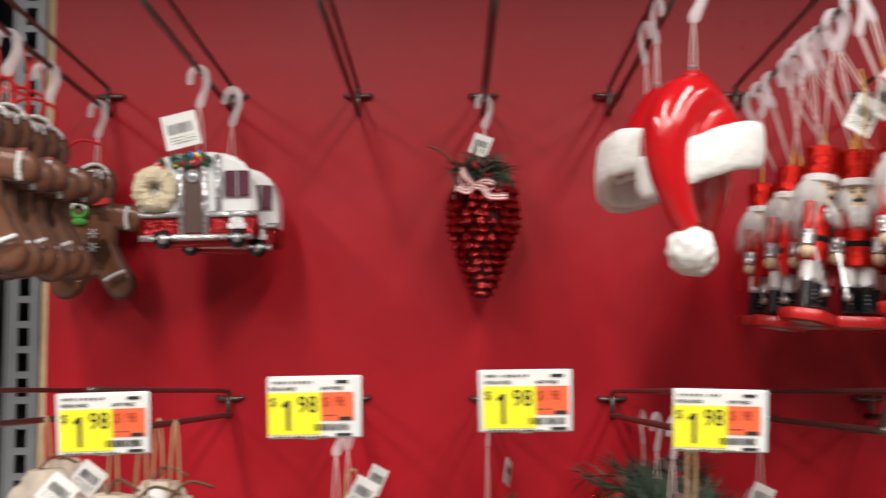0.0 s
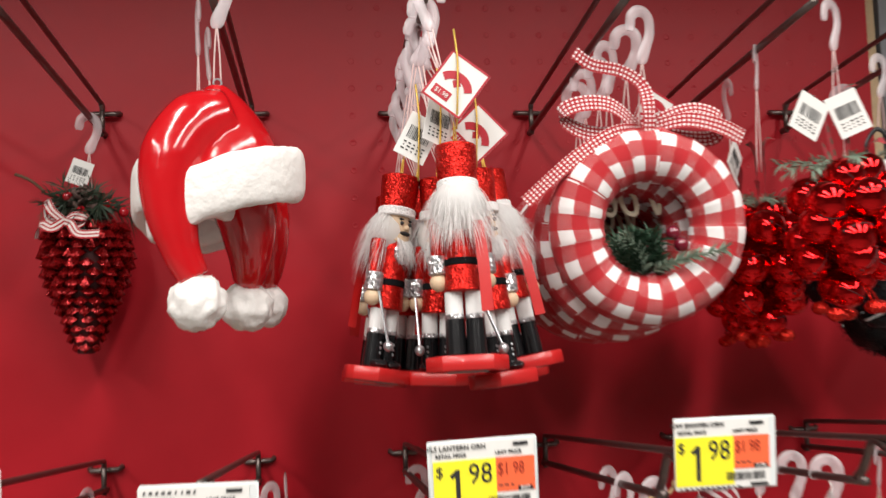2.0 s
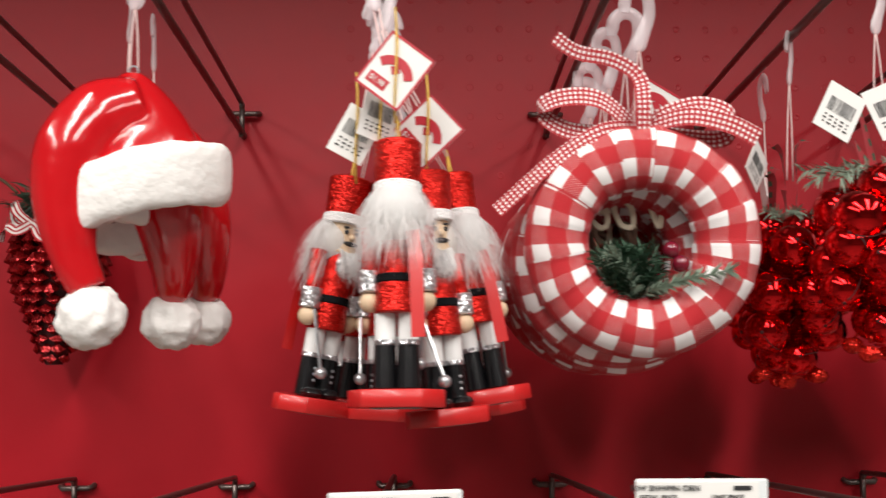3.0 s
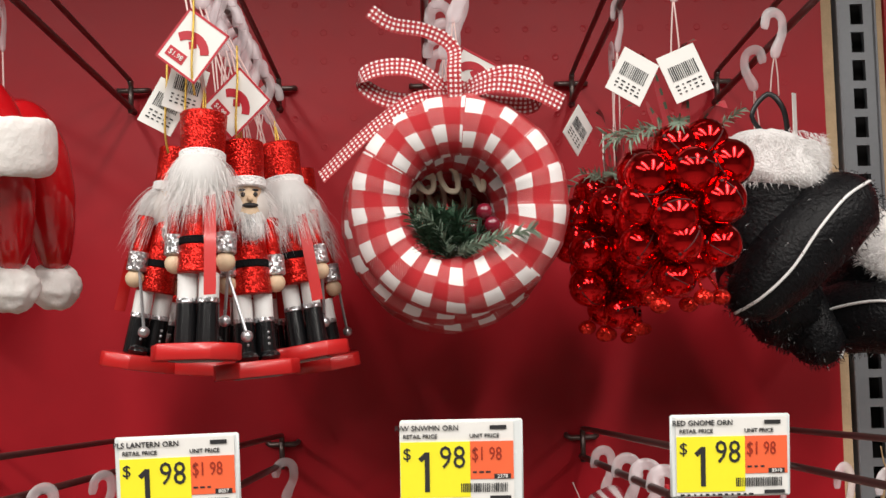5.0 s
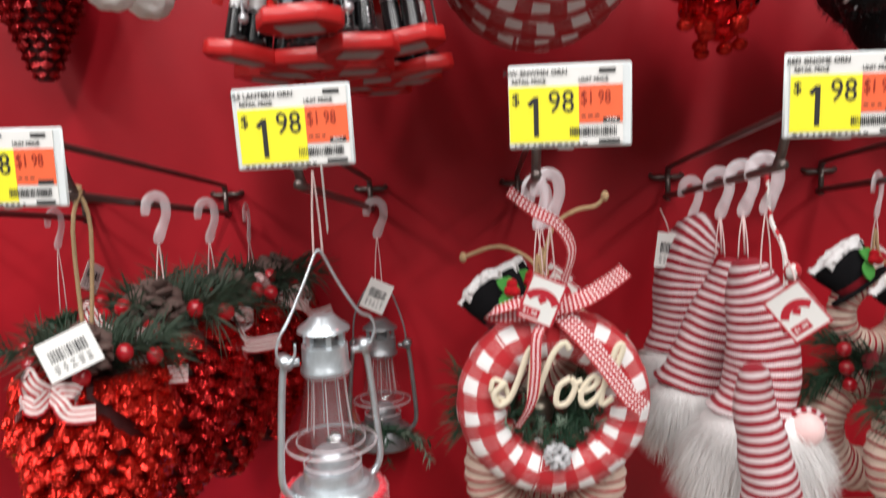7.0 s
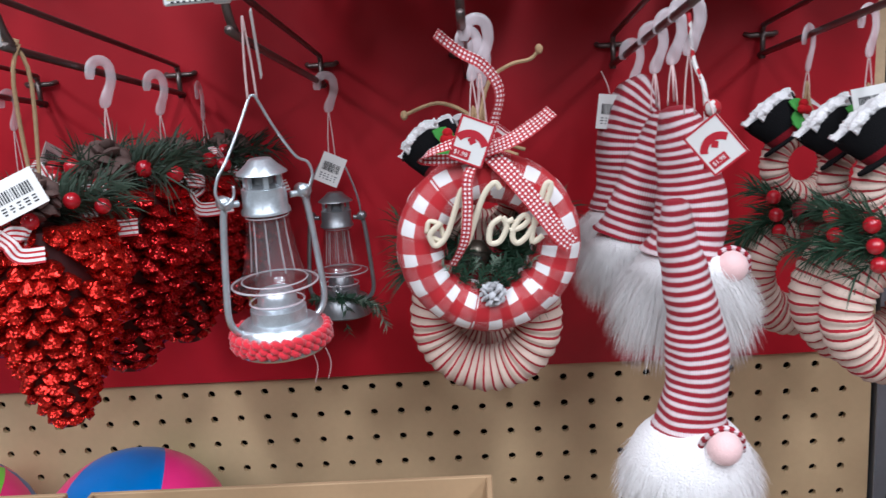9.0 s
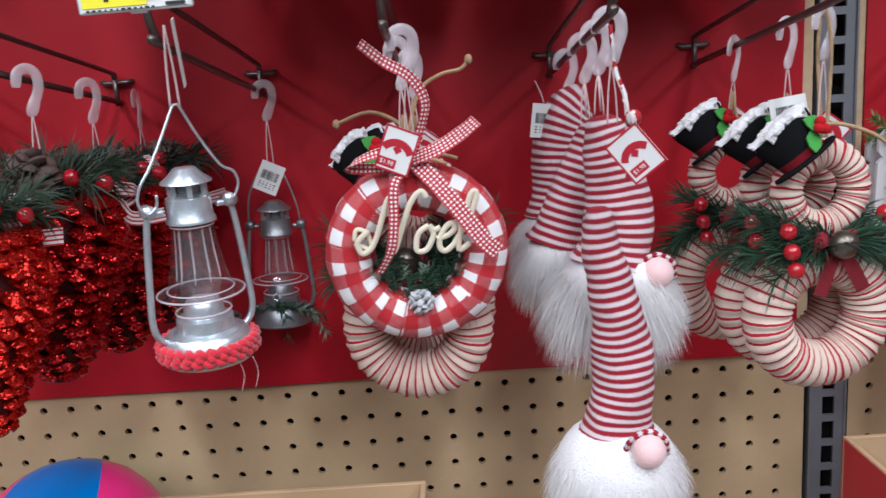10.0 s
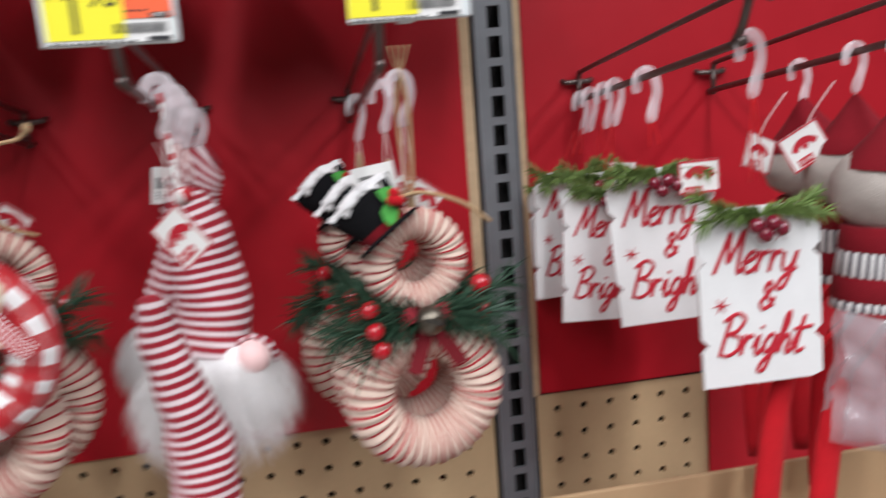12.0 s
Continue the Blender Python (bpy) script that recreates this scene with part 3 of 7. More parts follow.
def pegboard(name, x0, x1, z0, z1, y, label, dx=0.0, seg=12):
    """A tan board with round holes right through it, an inch apart."""
    bm = bm_new()
    r = 0.0036
    cols = [c for c in range(-60, 80) if x0 - 1e-6 <= (c + 0.5) * PITCH + 0.0010 - PITCH / 2 + dx and (c + 0.5) * PITCH + 0.0010 + PITCH / 2 + dx <= x1 + 1e-6]
    rows = [c for c in range(-60, 40) if z0 <= 1.0115 + c * PITCH - PITCH / 2 and 1.0115 + c * PITCH + PITCH / 2 <= z1 + 1e-6]
    for c in cols:
        for w in rows:
            cx, cz, h = (c + 0.5) * PITCH + 0.0010 + dx, 1.0115 + w * PITCH, PITCH / 2
            outer, front, back = [], [], []
            for k in range(seg):
                a = 2 * math.pi * (k + 0.5) / seg
                ca, sa = math.cos(a), math.sin(a)
                m = h / max(abs(ca), abs(sa))
                outer.append(bm.verts.new((cx + ca * m, y, cz + sa * m)))
                front.append(bm.verts.new((cx + ca * r, y, cz + sa * r)))
                back.append(bm.verts.new((cx + ca * r, y + 0.005, cz + sa * r)))
            for k in range(seg):
                n = (k + 1) % seg
                bm.faces.new((outer[k], outer[n], front[n], front[k]))
                bm.faces.new((front[k], front[n], back[n], back[k]))
            for k in range(4):
                a = 2 * math.pi * (k + 0.5) / 4
                corner = bm.verts.new((cx + math.copysign(h, math.cos(a)), y, cz + math.copysign(h, math.sin(a))))
                i = int(seg * (k + 0.5) / 4 - 0.5)
                pair = [(outer[q], (outer[q].co - corner.co).length) for q in range(seg)]
                pair.sort(key=lambda t: t[1])
                if pair[0][1] > 1e-6:
                    bm.faces.new((pair[0][0], pair[1][0], corner))
    bmesh.ops.remove_doubles(bm, verts=bm.verts, dist=1e-5)
    bmesh.ops.recalc_face_normals(bm, faces=bm.faces)
    xs = [(c + 0.5) * PITCH + 0.0010 + dx for c in cols]
    zs = [1.0115 + w * PITCH for w in rows]
    X0, X1, Z0, Z1 = min(xs) - PITCH / 2, max(xs) + PITCH / 2, min(zs) - PITCH / 2, max(zs) + PITCH / 2
    for a, b, c, d in ((x0, X0, z0, z1), (X1, x1, z0, z1), (X0, X1, z0, Z0), (X0, X1, Z1, z1)):
        if b - a > 1e-4 and d - c > 1e-4:
            vs = [bm.verts.new(q) for q in ((a, y, c), (b, y, c), (b, y, d), (a, y, d))]
            bm.faces.new(vs)
    ob = new(name, finish(bm, name, ["peg"], False))
    return tagged(ob, label, "pegboard", kind="structure")


def upright(name, x):
    """A slotted steel post between two bays."""
    post = thing(name, "grey steel upright with a column of slots", "post", pose(x, 0, 0), "bay uprights", "structure")
    w, sw, sh = 0.031, 0.0115, 0.0185
    bm = bm_new()
    y = 0.001
    for k in range(16, 84):
        z = k * INCH + 0.004
        h = INCH / 2
        o = [(-w / 2, z - h), (w / 2, z - h), (w / 2, z + h), (-w / 2, z + h)]
        i = [(0.001 - sw / 2, z - sh / 2), (0.001 + sw / 2, z - sh / 2), (0.001 + sw / 2, z + sh / 2), (0.001 - sw / 2, z + sh / 2)]
        O = [bm.verts.new((a, y, b)) for a, b in o]
        I = [bm.verts.new((a, y, b)) for a, b in i]
        B = [bm.verts.new((a, y + 0.003, b)) for a, b in i]
        for q in range(4):
            n = (q + 1) % 4
            bm.faces.new((O[q], O[n], I[n], I[q]))
            bm.faces.new((I[q], I[n], B[n], B[q]))
    bmesh.ops.remove_doubles(bm, verts=bm.verts, dist=1e-5)
    bmesh.ops.recalc_face_normals(bm, faces=bm.faces)
    part("slotted_face", bm, "steel", post, smooth=False)
    for s in (-1, 1):
        bm = bm_new()
        block(bm, (s * (w / 2 + 0.0012), y + 0.011, 1.27), (0.0024, 0.026, 1.73), 0.0006)
        part("flange", bm, "steel", post, smooth=False)
    # near-black strip behind the slots paints the shade inside the post
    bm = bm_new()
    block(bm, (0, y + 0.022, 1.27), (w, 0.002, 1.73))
    part("slot_shade", bm, "dark", post, smooth=False)
    return post


sheet("wall_red_main", -0.567, 0.6065, 1.0255, 2.05, 1)
sheet("wall_red_next", 0.6625, 1.84, 1.031, 2.05, 2)
sheet("wall_red_before", -1.78, -0.632, 1.0335, 2.05, 3)
pegboard("pegboard_main", -0.576, 0.6165, 0.7, 1.0275, 0.0046, "tan hardboard pegboard with round black holes")
pegboard("pegboard_next", 0.659, 1.84, 0.7, 1.0275, 0.0046, "tan hardboard pegboard with round black holes", 0.0105)
slab("wall_red_low", 0.833, 1.84, 0.0006, 0.004, 0.72, 1.0306, "sheet", "red plastic sheet reaching lower down the bay")
for nm, x0, x1 in (("board_edge_1", -0.576, -0.5675), ("board_edge_2", 0.607, 0.6165), ("board_edge_3", 0.6545, 0.662)):
    slab(nm, x0, x1, 0.0022, 0.0075, 1.0277, 2.05, "edge", "raw tan edge of the pegboard")
# near-black so that peg holes and gaps look shaded
slab("wall_backing", -1.8, 1.86, 0.04, 0.06, 0.1, 2.08, "dark", "back panel of the bay, near-black for shade behind the holes")
upright("upright_1", POST_L)
upright("upright_2", POST_R)

# ---- the rest of the shop: plain, to close the place ----
slab("floor", -6, 6, -10, 0.1, -0.05, 0.0, "floor", "polished concrete shop floor", "floor")
slab("ceiling", -6, 6, -10, 0.1, 4.3, 4.4, "offwhite", "white painted shop ceiling", "ceiling")
slab("wall_back_upper", -6, 6, 0.062, 0.16, 0, 4.3, "offwhite", "pale shop wall behind the bay")
slab("wall_far", -6, 6, -10.1, -10.0, 0, 4.3, "offwhite", "pale shop wall across the aisle")
slab("wall_left", -6.1, -6.0, -10, 0.1, 0, 4.3, "offwhite", "pale shop wall at the aisle's end")
slab("wall_right", 6.0, 6.1, -10, 0.1, 0, 4.3, "offwhite", "pale shop wall at the aisle's end")
bm = bm_new()
block(bm, (0.02, -0.25, 0.8125), (3.6, 0.56, 0.035), 0.006)
base_shelf = tagged(new("base_shelf", finish(bm, "base_shelf", ["shelfwhite"], False)), "cream enamelled steel shelf under the display", "shelf", kind="structure")
bm = bm_new()
block(bm, (0.02, -0.25, 0.3975), (3.56, 0.5, 0.795), 0.004)
tagged(new("bay_base", finish(bm, "bay_base", ["shelfwhite"], False)), "cream steel base of the display bay on the floor", "base", kind="structure")

# added out of view: blocks steep lamp light so the upper wall darkens
slab("unseen_shade_shelf", -1.8, 1.86, -0.42, -0.004, 1.93, 1.95, "shelfwhite", "added unseen shelf that shades the top of the bay", "shelf")
light = bpy.data.lights.new("strip", "AREA")
light.shape, light.size, light.size_y, light.energy = "RECTANGLE", 0.24, 4.4, LAMP_WATTS
light.color = (1.0, 0.95, 0.9)
for x, y in STRIPS:
    fx = thing("ceiling_light", "long white fluorescent strip light hung below the ceiling", "ceiling light", pose(x, y, 3.5), "strip lights")
    bm = bm_new()
    block(bm, (0, 0, 0.06), (0.28, 4.5, 0.08), 0.01)
    part("housing", bm, "whitepaint", fx, smooth=False)
    for yy in (-1.8, 1.8):
        bm = bm_new()
        tube(bm, [(0, yy, 0.1), (0, yy, 0.8)], 0.006, 8)
        part("hanger_rod", bm, "steel", fx)
    lamp = new("tube_lamp", light)
    lamp.parent = fx


# ---- hooks: a crossbar in the board, an upper wire for the price tag, a lower wire for the goods ----
LOW_Z, TOP_Z = 1.62 - 12 * INCH, 1.62


def wire_z(row, y):
    """Height of the goods wire at y (negative, out from the board)."""
    return (TOP_Z - 0.020 + 0.11 * -y) if row == "top" else (LOW_Z - 0.0165 + 0.11 * -y)


def peg_hook(x, row):
    z = TOP_Z if row == "top" else LOW_Z
    up = 0.12
    lowslope = 0.11
    hk = thing("peg_hook", "double-wire dark metal peg hook on the red board", "hook", pose(x, 0, z), "display hooks")
    bm = bm_new()
    tube(bm, [(-0.0127, 0.004, 0.002), (-0.0127, -0.003, 0.001), (-0.0105, -0.0055, 0), (0.0105, -0.0055, 0), (0.0127, -0.003, 0.001), (0.0127, 0.004, 0.002)], 0.0023, 10)
    part("crossbar", bm, "wire", hk)
    bm = bm_new()
    tube(bm, [(0, -0.0075, 0.006), (0, -0.0075, -0.020)], 0.0023, 10)
    part("pin", bm, "wire", hk)
    bm = bm_new()
    tube(bm, smooth_path([(0, -0.0075, 0.003), (0, -0.011, 0.0065), (0, -0.02, 0.007 + up * 0.02), (0, -0.17, 0.007 + up * 0.17), (0, -0.322, 0.007 + up * 0.32)], 4), 0.0021, 8)
    part("upper_wire", bm, "wire", hk)
    bm = bm_new()
    d = [(0, -0.0075, -0.014), (0, -0.0095, -0.0165), (0, -0.016, -0.0168 + lowslope * 0.016), (0, -0.26, -0.0168 + lowslope * 0.26)]
    if row != "top":
        d += [(0, -0.268, -0.0150 + lowslope * 0.268), (0, -0.276, -0.008 + lowslope * 0.27), (0, -0.288, 0.010 + lowslope * 0.27), (0, -0.306, 0.034)]
    tube(bm, smooth_path(d, 4), 0.0026, 8)
    part("lower_wire", bm, "wire", hk)
    return hk


for k in range(-4, 5):
    peg_hook(k * 5 * INCH, "top")
for k in (-3, -2, -1, 0, 1, 2, 3, 4):
    peg_hook(k * 5 * INCH, "low")
peg_hook(-4 * 5 * INCH, "low")
for x in (0.710, 0.837):
    peg_hook(x, "low")


# ---- price labels on the upper wires ----
def bars(bm, x0, x1, y, z0, z1, n, rnd):
    x = x0
    step = (x1 - x0) / n
    for i in range(n):
        w = step * rnd.uniform(0.25, 0.75)
        block(bm, (x0 + step * (i + 0.5), y, (z0 + z1) / 2), (w, 0.0001, z1 - z0))


def price_label(m, title="", code="", shift=0.0, seedv=0):
    rnd = random.Random(seedv)
    tag = thing("price_label", "white, yellow and orange shelf price label in a clear plastic holder", "price label", m, "price labels")
    W, H = 0.0545, 0.0375
    bm = bm_new()
    block(bm, (0.001 + shift, 0.0012, 0), (W + 0.0012, 0.0018, H), 0.0008)
    block(bm, (0, 0.004, -H / 2 + 0.006), (0.008, 0.005, 0.014), 0.0008)
    part("holder", bm, "tagplastic", tag)
    bm = bm_new()
    block(bm, (0, -0.0001, 0), (W - 0.003, 0.0004, H - 0.0025))
    card = part("card", bm, "paper", tag, "white printed paper card", False)
    bm = bm_new()
    block(bm, (-0.0098, -0.0005, -0.0035), (0.0315, 0.0003, H - 0.0125))
    part("yellow_panel", bm, "yellow", card, smooth=False)
    bm = bm_new()
    block(bm, (0.0158, -0.0005, 0.0005), (0.0196, 0.0003, H - 0.0205))
    part("orange_panel", bm, "orange", card, smooth=False)
    y = -0.0008
    g = [letters("$", 0.0075, pose(-0.0225, y, 0.0035)), letters("1", 0.026, pose(-0.0135, y, -0.0055) @ Matrix.Diagonal((0.85, 1, 1, 1))),
         letters("98", 0.0145, pose(-0.002, y, 0.0015) @ Matrix.Diagonal((0.85, 1, 1, 1))),
         letters("RETAIL PRICE", 0.0026, pose(-0.0165, y, 0.0115)), letters("UNIT PRICE", 0.0026, pose(0.0125, y, 0.0115)),
         ]
    part("unit_price", letters("$1 98", 0.0085, pose(0.0135, y, 0.0032) @ Matrix.Diagonal((0.7, 1, 1, 1))), "darkorange", card, smooth=False)
    b = bm_new()
    block(b, (-0.0152, y, 0.0022), (0.0042, 0.0001, 0.0022), rot=(0, -42, 0))
    block(b, (0.0082, y, 0.0052), (0.0016, 0.0001, 0.0009), rot=(0, -42, 0))
    g.append(b)
    if title:
        g.append(letters(title, 0.0034, pose(-0.0135, y, 0.0152)))
    b = bm_new()
    if not title:
        bars(b, -0.024, 0.002, y, 0.0146, 0.0160, 9, rnd)
    bars(b, 0.0015, 0.023, y, -0.0138, -0.0098, 26, rnd)
    block(b, (0.0188, y, 0.0153), (0.0075, 0.0001, 0.0018))
    block(b, (0.0195, y, -0.0163), (0.0095, 0.0001, 0.0016))
    block(b, (0.0205, y, -0.0068), (0.0075, 0.0001, 0.0022))
    bars(b, -0.0245, 0.010, y, -0.0178, -0.0168, 12, rnd)
    bars(b, 0.0065, 0.0155, y, -0.0052, -0.0044, 3, rnd)
    g.append(b)
    part("print", merged(*g), "ink", card, "black print", False)
    if code:
        part("number", letters(code, 0.0024, pose(0.0205, y - 0.0003, -0.0068)), "paper", card, smooth=False)
    return tag


for i, (x, zt, title, code, ry) in enumerate(((-0.368, 1.3605, "", "", -1.5), (-0.243, 1.3705, "", "", -1), (-0.1145, 1.3745, "", "", -0.8), (-0.001, 1.363, "", "", 1.0),
                                          (0.139, 1.3765, "PLS LANTERN ORN", "8057", -1.2), (0.2645, 1.3805, "R/W SNWMN ORN", "2378", 0.2), (0.3895, 1.3800, "RED GNOME ORN", "8910", 0.5), (0.515, 1.3830, "", "", -0.5),
                                          (0.722, 1.3840, "", "", 0))):
    price_label(pose(x, -0.332, zt - 0.0188, 3, ry, random.uniform(-3, 3)), title, code, 0.0012 if i % 2 else -0.0012, i)

# ---- hangers, tags and greenery that the ornaments share ----
def hanger_bm(rz=0.0):
    """A frosted plastic S-hook, its crook over the wire at the origin."""
    bm = bm_new()
    pts = [Vector((-0.0082, 0, -0.0085)), Vector((-0.0080, 0, -0.0055))] + arc((-0.0008, 0, -0.0030), 0.0068, 185, 0, 8) + [Vector(p) for p in ((0.0062, 0, -0.0080), (0.0048, 0, -0.0130), (0.0026, 0, -0.0180), (0.0008, 0, -0.0225), (0.0, 0, -0.0255), (0.0, 0, -0.0275))]
    n = 2 * (len(pts) - 1) + 1
    tube(bm, smooth_path(pts, 2), [0.0024, 0.0031] + [0.0035] * (n - 9) + [0.0038, 0.0040, 0.0041, 0.0040, 0.0036, 0.0030, 0.0020], 10, flat=0.4)
    if rz:
        bmesh.ops.rotate(bm, verts=bm.verts, matrix=Matrix.Rotation(radians(rz), 3, "Z"))
    return bm


def string_bm(z0, z1, gap=0.003, dx=0.0, r=0.0005):
    bm = bm_new()
    for s in (-1, 1):
        tube(bm, smooth_path([(0, 0, z0), (s * gap * 0.7 + dx * 0.5, 0, (z0 + z1) / 2), (s * gap + dx, 0, z1)], 3), r, 5)
    return bm


def hang(th, drop, rz=0.0, material="string", gap=0.003):
    part("hanger", hanger_bm(rz), "hook_plastic", th, "frosted clear plastic hanger")
    part("string", string_bm(-0.024, -drop, gap), material, th)


def barcode_tag(parent, m, seedv=0, w=0.022, h=0.027):
    rnd = random.Random(seedv)
    bm = bm_new()
    block(bm, (0, 0, 0), (w, 0.0005, h), 0.0)
    card = part("barcode_tag", bm, "paper", parent, "white paper tag with a barcode", False, m)
    b = bm_new()
    bars(b, -w * 0.36, w * 0.36, -0.0005, -h * 0.08, h * 0.22, 14, rnd)
    for k in range(3):
        bars(b, -w * 0.38, w * 0.38, -0.0005, -h * (0.2 + 0.08 * k), -h * (0.17 + 0.08 * k), 5, rnd)
    part("print", b, "ink", card, smooth=False)
    return card


def brand_bm(w=0.024, h=0.029):
    """White card with a red border and a red arch."""
    bm = bm_new()
    for x, z, sx, sz in ((0, h / 2 - 0.0006, w, 0.0012), (0, -h / 2 + 0.0006, w, 0.0012), (w / 2 - 0.0006, 0, 0.0012, h), (-w / 2 + 0.0006, 0, 0.0012, h)):
        block(bm, (x, -0.0004, z), (sx, 0.0001, sz))
    ribbon(bm, [p + Vector((0, -0.0005, 0)) for p in arc((0, 0, -0.005), 0.0095, 150, 30, 10)], (0, 0, 1), 0.0045)
    block(bm, (0, -0.0004, 0.0005), (0.004, 0.0001, 0.004), rot=(0, 45, 0))
    block(bm, (-0.004, -0.0004, -0.0085), (0.011, 0.0001, 0.0055))
    return bm


def brand_tag(parent, m, w=0.024, h=0.029):
    bm = bm_new()
    block(bm, (0, 0, 0), (w, 0.0005, h))
    card = part("hang_tag", bm, "paper", parent, "white card tag with a red arch", False, m)
    part("arch", brand_bm(w, h), "redink", card, smooth=False)
    part("price", letters("$1.98", 0.0038, pose(-0.004, -0.0006, -0.0085)), "paper", card, smooth=False)
    return card


def cone_bm(top, bottom, radius, rows, per, scale_len, seedv=0, rough=0.12):
    """A pine cone: a core and rings of raised scales, from z=top down to bottom."""
    rnd = random.Random(seedv)
    bm = bm_new()
    h = top - bottom

    def rad(t):
        return radius * (0.88 + 0.14 * math.sin(math.pi * min(1, t * 1.6))) * (1 - t ** 2.3 * 0.74)

    for i in range(rows):
        t = (i + 0.3) / rows
        r, z = rad(t), top - h * t * 0.97
        n = max(5, round(per * (r / radius) ** 0.8))
        for k in range(n):
            a = 2 * math.pi * (k + 0.5 * (i % 2)) / n + rnd.uniform(-rough, rough)
            rr = r * rnd.uniform(0.94, 1.06)
            w = 2 * math.pi * r / n * rnd.uniform(0.44, 0.52)
            L = scale_len * (0.6 + 0.45 * r / radius) * rnd.uniform(0.85, 1.15)
            er, et, ez = Vector((math.cos(a), math.sin(a), 0)), Vector((-math.sin(a), math.cos(a), 0)), Vector((0, 0, 1))
            c = Vector((0, 0, z))
            q = [c + er * rr * 0.5 - et * w * 0.5 + ez * L * 0.35, c + er * rr * 0.5 + et * w * 0.5 + ez * L * 0.35,
                 c + er * rr * 0.88 + et * w - ez * L * 0.04, c + er * (rr * 1.03) + et * w * 0.5 - ez * L * 0.28, c + er * (rr * 1.03) - et * w * 0.5 - ez * L * 0.28, c + er * rr * 0.88 - et * w - ez * L * 0.02,
                 c + er * rr * 0.96 + ez * L * 0.38, c + er * rr * 0.84 - ez * L * 0.58]
            v = [bm.verts.new(p) for p in q]
            for f in ((0, 6, 5), (0, 1, 6), (1, 2, 6), (2, 3, 6), (3, 4, 6), (4, 5, 6), (3, 2, 7), (4, 3, 7), (5, 4, 7), (2, 1, 7), (0, 5, 7)):
                bm.faces.new([v[x] for x in f])
    bmesh.ops.recalc_face_normals(bm, faces=bm.faces)
    # the core's near-black colour paints the shade in the gaps between scales
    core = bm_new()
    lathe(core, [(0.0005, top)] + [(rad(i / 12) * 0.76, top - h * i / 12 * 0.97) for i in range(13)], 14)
    return bm, core


def small_cone_bm(c, r, seedv=0):
    rnd = random.Random(seedv)
    bm = bm_new()
    for i in range(34):
        t = (i + 0.5) / 34
        a = i * 2.39996
        z = 1 - 2 * t * 0.9
        rr = math.sqrt(max(0, 1 - z * z))
        d = Vector((rr * math.cos(a), rr * math.sin(a), z))
        ball(bm, Vector(c) + d * r * 0.75, r * 0.34, 6, 4, (1, 1, 0.45), (rnd.uniform(-50, 50), rnd.uniform(-50, 50), math.degrees(a)))
    return bm


def berries(name, places, r, material, parent, label="", m=None):
    for p in places:
        bm = bm_new()
        ball(bm, p, r, 12, 8)
        part(name, bm, material, parent, label, True, m)


def knotted_bow(parent, c, w, material, label, width=0.009, tails=((-0.02, -0.035), (0.024, -0.038)), lift=0.004):
    c = Vector(c)
    bow = None
    for s in (-1, 1):
        bm = bm_new()
        pts = smooth_path([c, c + Vector((s * w * 0.55, -0.006, lift + w * 0.22)), c + Vector((s * w, -0.004, lift + w * 0.05)), c + Vector((s * w * 0.6, -0.001, -w * 0.08)), c], 6)
        ribbon(bm, pts, (0, 0.75, 0.66), width)
        part("bow_loop", bm, material, parent, label)
    for dx, dz in tails:
        bm = bm_new()
        pts = smooth_path([c, c + Vector((dx * 0.45, -0.006, dz * 0.3)), c + Vector((dx * 0.8, -0.004, dz * 0.65)), c + Vector((dx, -0.007, dz))], 5)
        ribbon(bm, pts, (1, 0.25, -dx / (abs(dz) + 1e-4) * -0.2), width, twist=0.4)
        part("bow_tail", bm, material, parent, label)
    bm = bm_new()
    ball(bm, c + Vector((0, -0.003, 0)), 0.004, 8, 6, (1.1, 0.8, 1))
    part("knot", bm, material, parent)


